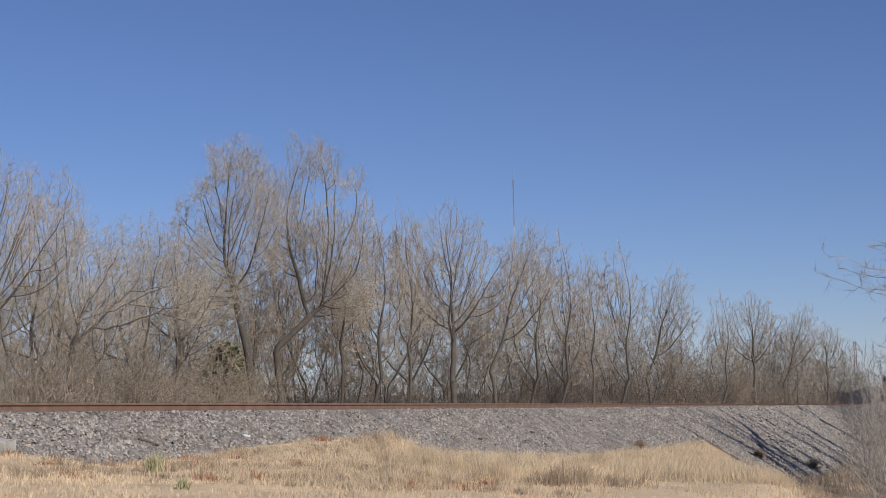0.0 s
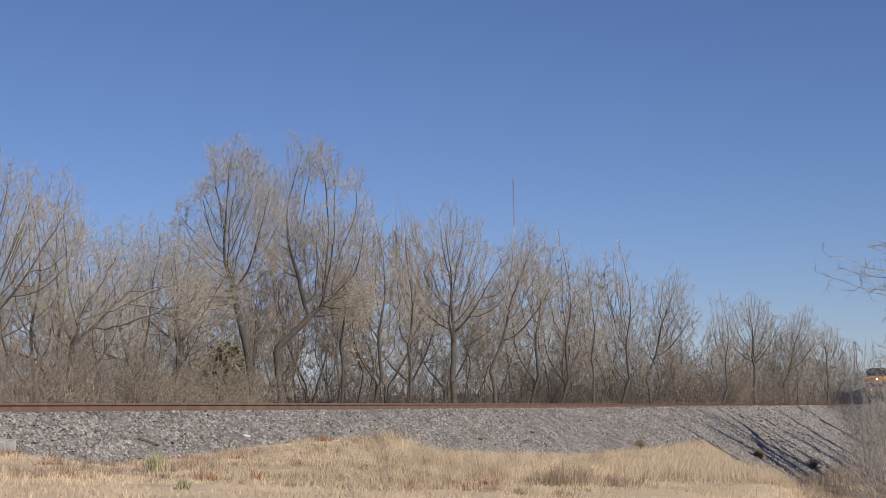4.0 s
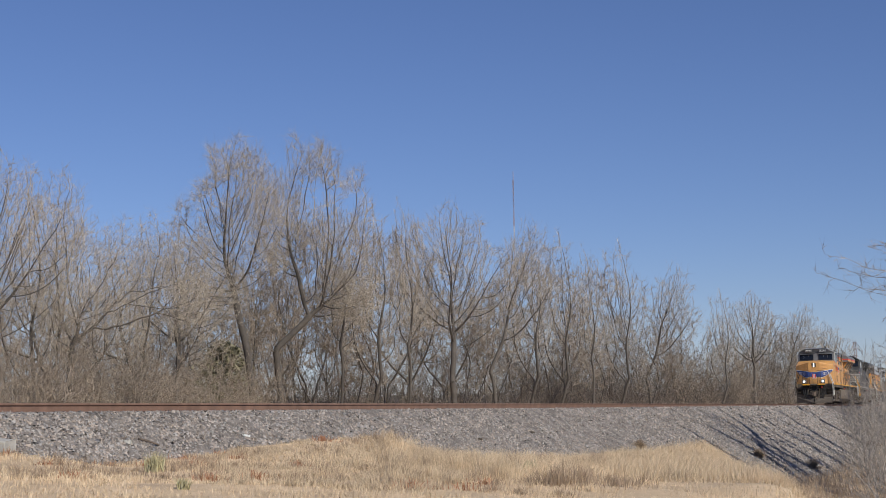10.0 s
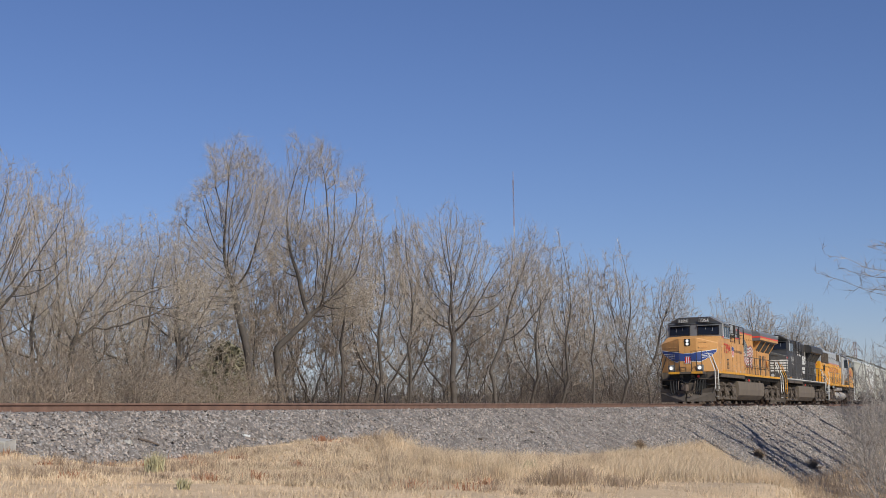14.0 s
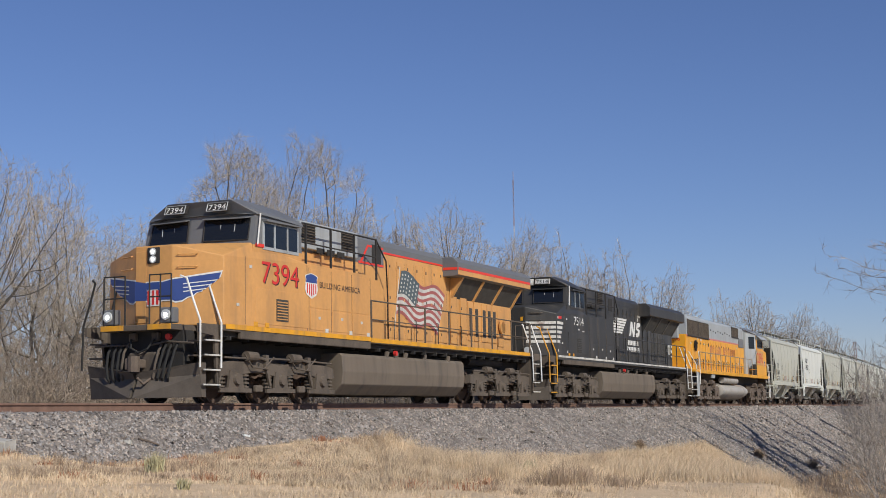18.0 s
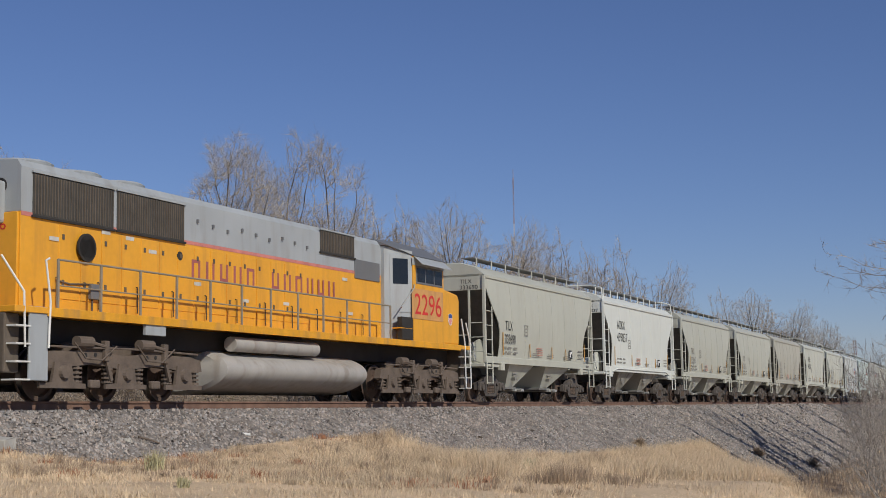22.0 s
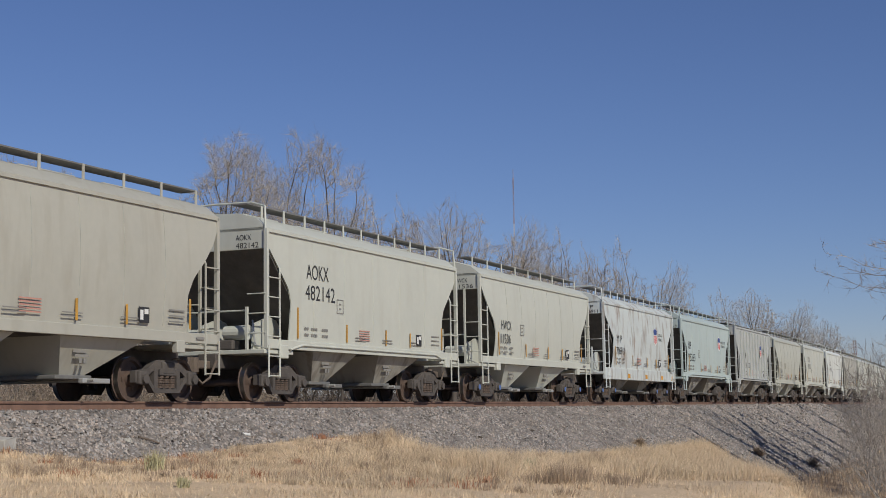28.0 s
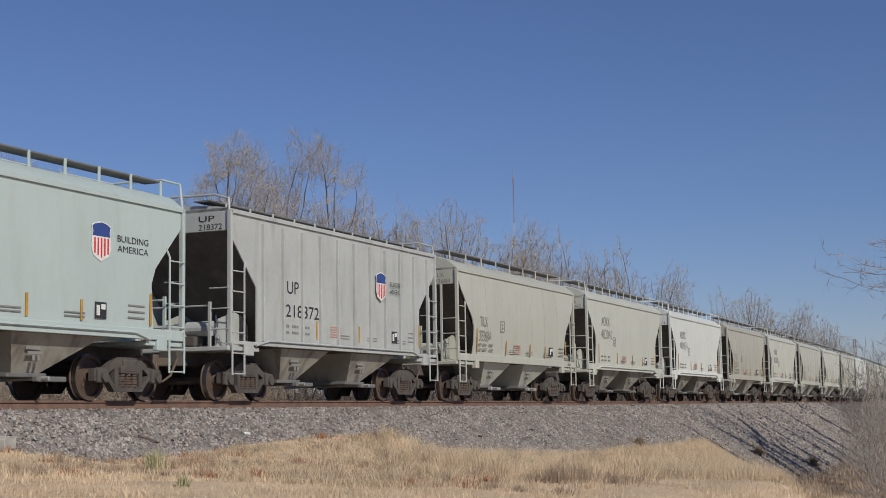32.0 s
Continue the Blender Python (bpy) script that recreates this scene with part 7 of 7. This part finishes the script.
x, y = wedge(230000, 13.5, 46, power=1.2)
k = on_grass(x, y, 0.02)
x, y = x[k], y[k]
patch = noises(x, y, 0.55, 0)
fine = noises(x, y, 2.2, 5)
k = rng.random(len(x)) < 0.75 + 0.9 * fine
x, y, patch = x[k], y[k], patch[k]
h = (0.035 + 0.085 * rng.random(len(x))) * (1 + 1.1 * np.clip(patch, -0.6, 1))
tw = noises(x, y, 0.8, 9) * 1.4
blades("dry_grass", x, y, h, 0.0075, M["straw"], 1.0, (0.3, 0.0), "short dry straw-coloured winter grass on the field", drift=(tw, -tw * 0.6))


def tufts(nm, mat, cnt, dens, hh, ar, dist, label, rad=0.13, width=0.007, slack=-0.10, lean=0.28):
    """Tussocks: blades fanning out of many small centres."""
    xs, ys, hs, dx, dy = [], [], [], [], []
    for _ in range(cnt):
        cx_, cy_ = wedge(1, *dist, *ar)
        m = int(dens * rng.uniform(0.5, 1.5))
        s_ = rng.uniform(0.6, 1.6)
        r = np.abs(rng.normal(0, rad * s_, m))
        t = rng.uniform(0, 6.283, m)
        xs.append(cx_ + r * np.cos(t))
        ys.append(cy_ + r * np.sin(t))
        dx.append(np.cos(t) * r / rad * 0.30 + rng.normal(0.1, 0.12))
        dy.append(np.sin(t) * r / rad * 0.30 + rng.normal(0, 0.12))
        hs.append(hh * s_ ** 0.7 * rng.uniform(0.45, 1.1, m))
    x, y, h, dx, dy = (np.concatenate(q) for q in (xs, ys, hs, dx, dy))
    k = on_grass(x, y, slack) & (x < 60)
    return blades(nm, x[k], y[k], h[k], width, M[mat], lean, (0.12, 0.0), label, drift=(dx[k], dy[k]))


tufts("tall_grass", "straw", 420, 80, 0.12, (-18.5, 6.5), (19, 40), "low tussocks of dry grass on the field", slack=-0.02)
tufts("tall_grass", "straw_pale", 110, 170, 0.25, (-5, 7), (20, 42), "tussocks of tall pale dry grass", rad=0.17, width=0.0055)
tufts("tall_grass", "straw_pale", 42, 420, 0.38, (-3.2, 6), (21, 40), "high feathery tussocks of pale dry grass", rad=0.24, width=0.005, lean=0.4)
tufts("weeds", "weed", 420, 80, 0.15, (-18, 8), (19, 42), "brown dead weeds in the grass", slack=-0.03, width=0.009)
tufts("weeds", "dull_straw", 330, 170, 0.12, (-9.5, 0.5), (19, 36), "dull brown-grey grass on the hump", slack=-0.02, width=0.006, lean=0.6)
tufts("weeds", "weed", 60, 260, 0.30, (-5, 7), (20, 40), "dark dead stalks between the tussocks", slack=-0.05, width=0.006, lean=0.4)
tufts("weeds", "russet", 60, 60, 0.15, (-18, 3), (19, 36), "russet dead leaves and stalks in the grass", slack=0.05, width=0.014, lean=0.6)
# the dense stand on the mound at the edge of the slope
x, y = wedge(185000, 23, 62, 5.2, 15.2)
b_ = np.degrees(np.arctan2(x, y)) - YAW
edge = np.clip((b_ - 5.0) / 3.0, 0, 1)
hollow = np.clip((x - 55 + 3.5 * (14 - y)) / 7, 0, 1)
clump = 0.7 * noises(x, y, 0.7, 4) + 0.6 * noises(x, y, 2.3, 6)
k = on_grass(x, y, 0.06) & (x < 62) & (hollow < 0.35 + 0.3 * clump) & (rng.random(len(x)) < (0.15 + 0.85 * edge) * (0.8 + 0.8 * clump))
x, y, edge, clump, hollow = x[k], y[k], edge[k], clump[k], hollow[k]
h = rng.uniform(0.12, 0.42, len(x)) * (0.5 + 0.5 * edge) * (1 + 0.9 * clump) * (1 - 0.4 * hollow)
tw = noises(x, y, 0.45, 8)
blades("tall_grass", x, y, h, 0.0055, M["straw_pale"], 0.95, (0.22, -0.40), "dense stand of tall pale grass on the mound", drift=(0.7 * tw + 0.15, -0.5 * tw))
# brown weeds in the hollow and along the toe of the stones
x, y = wedge(40000, 24, 85, 9, 19)
hollow = np.clip((x - 55 + 3.5 * (14 - y)) / 7, 0, 1)
cl = noises(x, y, 0.6, 2)
k = (natural(x, y) > bank(off_track(x, y)) - 0.25) & (hollow > 0.3) & (rng.random(len(x)) < 0.6 + cl)
x, y, cl = x[k], y[k], cl[k]
blades("weeds", x, y, rng.uniform(0.15, 0.6, len(x)) * (1 + cl), 0.014, M["weed"], 0.4, (0.2, 0.1), "brown weeds in the hollow below the bank")
x, y = wedge(9000, 20, 52)
gap = natural(x, y) - bank(off_track(x, y))
k = (np.abs(gap) < 0.16) & (noises(x, y, 0.5, 3) > -0.05)
blades("weeds", x[k], y[k], rng.uniform(0.05, 0.22, k.sum()), 0.010, M["weed"], 0.6, (0.2, 0.1), "thin brown weeds at the edge of the stones", base=np.maximum(natural(x[k], y[k]), bank(off_track(x[k], y[k]))) - 0.01)


def spot(px, py, t=None):
    """Where the sight line at this bearing and dip meets the ground or the bank."""
    a, e = radians(YAW + px), radians(py)
    for i in range(1200):
        d = 14 + i * 0.06
        x, y, z = d * math.sin(a), d * math.cos(a), EYE[2] + d * math.tan(e)
        g = max(float(natural(x, y)), float(bank(off_track(x, y))))
        if z <= g:
            return x, y, g
    return x, y, g


# tufts of grey-green leaves
for (a, e, r, hgt) in ((-11.40, -2.05, 0.17, 0.34), (-10.3, -2.75, 0.08, 0.17), (3.3, -2.35, 0.10, 0.26)):
    cx_, cy_, cz_ = spot(a, e)
    m = 160
    t = rng.uniform(0, 6.283, m)
    q = rng.random(m)
    x, y = cx_ + r * q * np.cos(t), cy_ + r * q * np.sin(t)
    tuft = blades("yucca_tuft", x, y, np.full(m, hgt) * rng.uniform(0.6, 1.1, m), 0.016, M["green_blade"], 0.5, (0.05, 0.0), "grey-green tuft of stiff narrow leaves", base=np.full(m, cz_ - 0.02))
    tuft["category"], tuft["kind"] = "plant", "thing"
# dark round tumbleweed bushes on the stones
for j, (a, e, s) in enumerate(((12.15, -1.85, 0.36), (7.6, -1.45, 0.28), (14.2, -2.3, 0.45))):
    x, y, z = spot(a, e)
    segs = []
    rb = random.Random(70 + j)
    for _ in range(420):
        th_, ph = rb.uniform(0, 6.283), rb.uniform(0.05, 1.5)
        d = Vector((math.cos(th_) * math.cos(ph), math.sin(th_) * math.cos(ph), math.sin(ph)))
        p0 = d * s * rb.uniform(0.1, 0.5)
        segs.append((p0, p0 + (d + Vector((rb.uniform(-.5, .5), rb.uniform(-.5, .5), rb.uniform(-.3, .5)))) * s * 0.6, 0.006, 0.003, 3))
    tw = tagged(new("dead_bush", wood_mesh("dead_bush", segs, M["weed"], 3)), "dark brown dead bush on the stone slope", "shrub")
    tw.location = (x, y, z - 0.03)
# loose things on the stones
x, y, z = spot(-17.05, -1.08)
blk = tagged(new("concrete_block"), "pale chipped concrete block lying on the ballast", "concrete block")
blk.matrix_basis = pose(x, y, z + 0.06, 3, -4, 18)
bm = box(-0.28, 0.14, -0.16, 0.16, -0.10, 0.11, 0.02)
for v in bm.verts:
    v.co += Vector((rng.normal(0, 0.006), rng.normal(0, 0.006), rng.normal(0, 0.006)))
part("block", bm, M["concrete"], blk)
part("chipped_edge", prism([(0.13, -0.09), (0.19, -0.09), (0.15, 0.04), (0.13, 0.07)], "y", -0.12, 0.10), M["concrete"], blk)
for a, e, w, d, h, mat, nm, lab in ((-12.4, -0.98, 0.07, 0.05, 0.04, "concrete", "pale_stone", "single pale stone among grey ballast"), (-7.85, -0.80, 0.11, 0.04, 0.03, "white", "white_scrap", "crumpled white scrap on the ballast"),
                              (1.35, -1.05, 0.10, 0.05, 0.03, "frame", "rusty_scrap", "dark rusty scrap of metal on the ballast"), (3.4, -0.80, 0.09, 0.05, 0.03, "frame", "rusty_scrap", "dark rusty scrap of metal on the ballast"),
                              (-4.1, -2.75, 0.03, 0.02, 0.02, "white", "white_scrap", "small white scrap in the dry grass")):
    x, y, z = spot(a, e)
    bm = box(-w, w, -d, d, -h, h, 0.02)
    for v in bm.verts:
        v.co += Vector((rng.normal(0, 0.012), rng.normal(0, 0.012), rng.normal(0, 0.01)))
    bm.normal_update()
    me = bpy.data.meshes.new(nm)
    bm.to_mesh(me)
    bm.free()
    me.materials.append(M[mat])
    o = tagged(new(nm, me), lab, "debris")
    o.matrix_basis = pose(x, y, z + h * 0.6, 4, 6, rng.uniform(-30, 30))
x, y, z = spot(-11.6, -1.0)
stick = tagged(new("rusty_bar"), "long rusty iron bar lying down the ballast slope", "metal bar")
stick.location = (x, y, z + 0.05)
part("bar", tube([(-0.16, 0.11, 0.06), (0.01, 0.01, 0.01), (0.16, -0.11, -0.06)], 0.020, 7), M["tie"], stick)
part("bar_end", box(-0.19, -0.14, 0.09, 0.13, 0.045, 0.085, 0.008), M["frame"], stick)


# ---- what moves: the train along the curve, and its wheels
def gone(t):
    return -(12.533 * (t - 19) + 0.5 * 0.0865 * (t - 19) ** 2)


def motions():
    for thing, front in TRAIN:
        rows = []
        half = 11.0 if front < 79 else 6.5
        for k in range(33):
            s = front + gone(k) + half
            x, y = along(s)
            h = math.degrees(CURVE * s)
            rows.append((float(k), pose(x, y, 0, 0, 0, h) @ Matrix.Translation((-half, 0, 0))))
        walk(thing, rows)
    led = {}
    for thing, front in TRAIN:
        for o in thing.children_recursive:
            if not o.name.startswith("wheelset"):
                continue
            r = o.data.name
            if r not in led:
                radius = float(r.split("_")[1]) / 1000
                walk(o, [(k / FPS, Matrix.Rotation(gone(k / FPS) / radius, 4, "Y")) for k in range(32 * FPS + 1)])
                led[r] = o.animation_data
            else:
                o.rotation_mode = "QUATERNION"
                keys = o.animation_data_create()
                keys.action = led[r].action
                keys.action_slot = led[r].action_slot


motions()
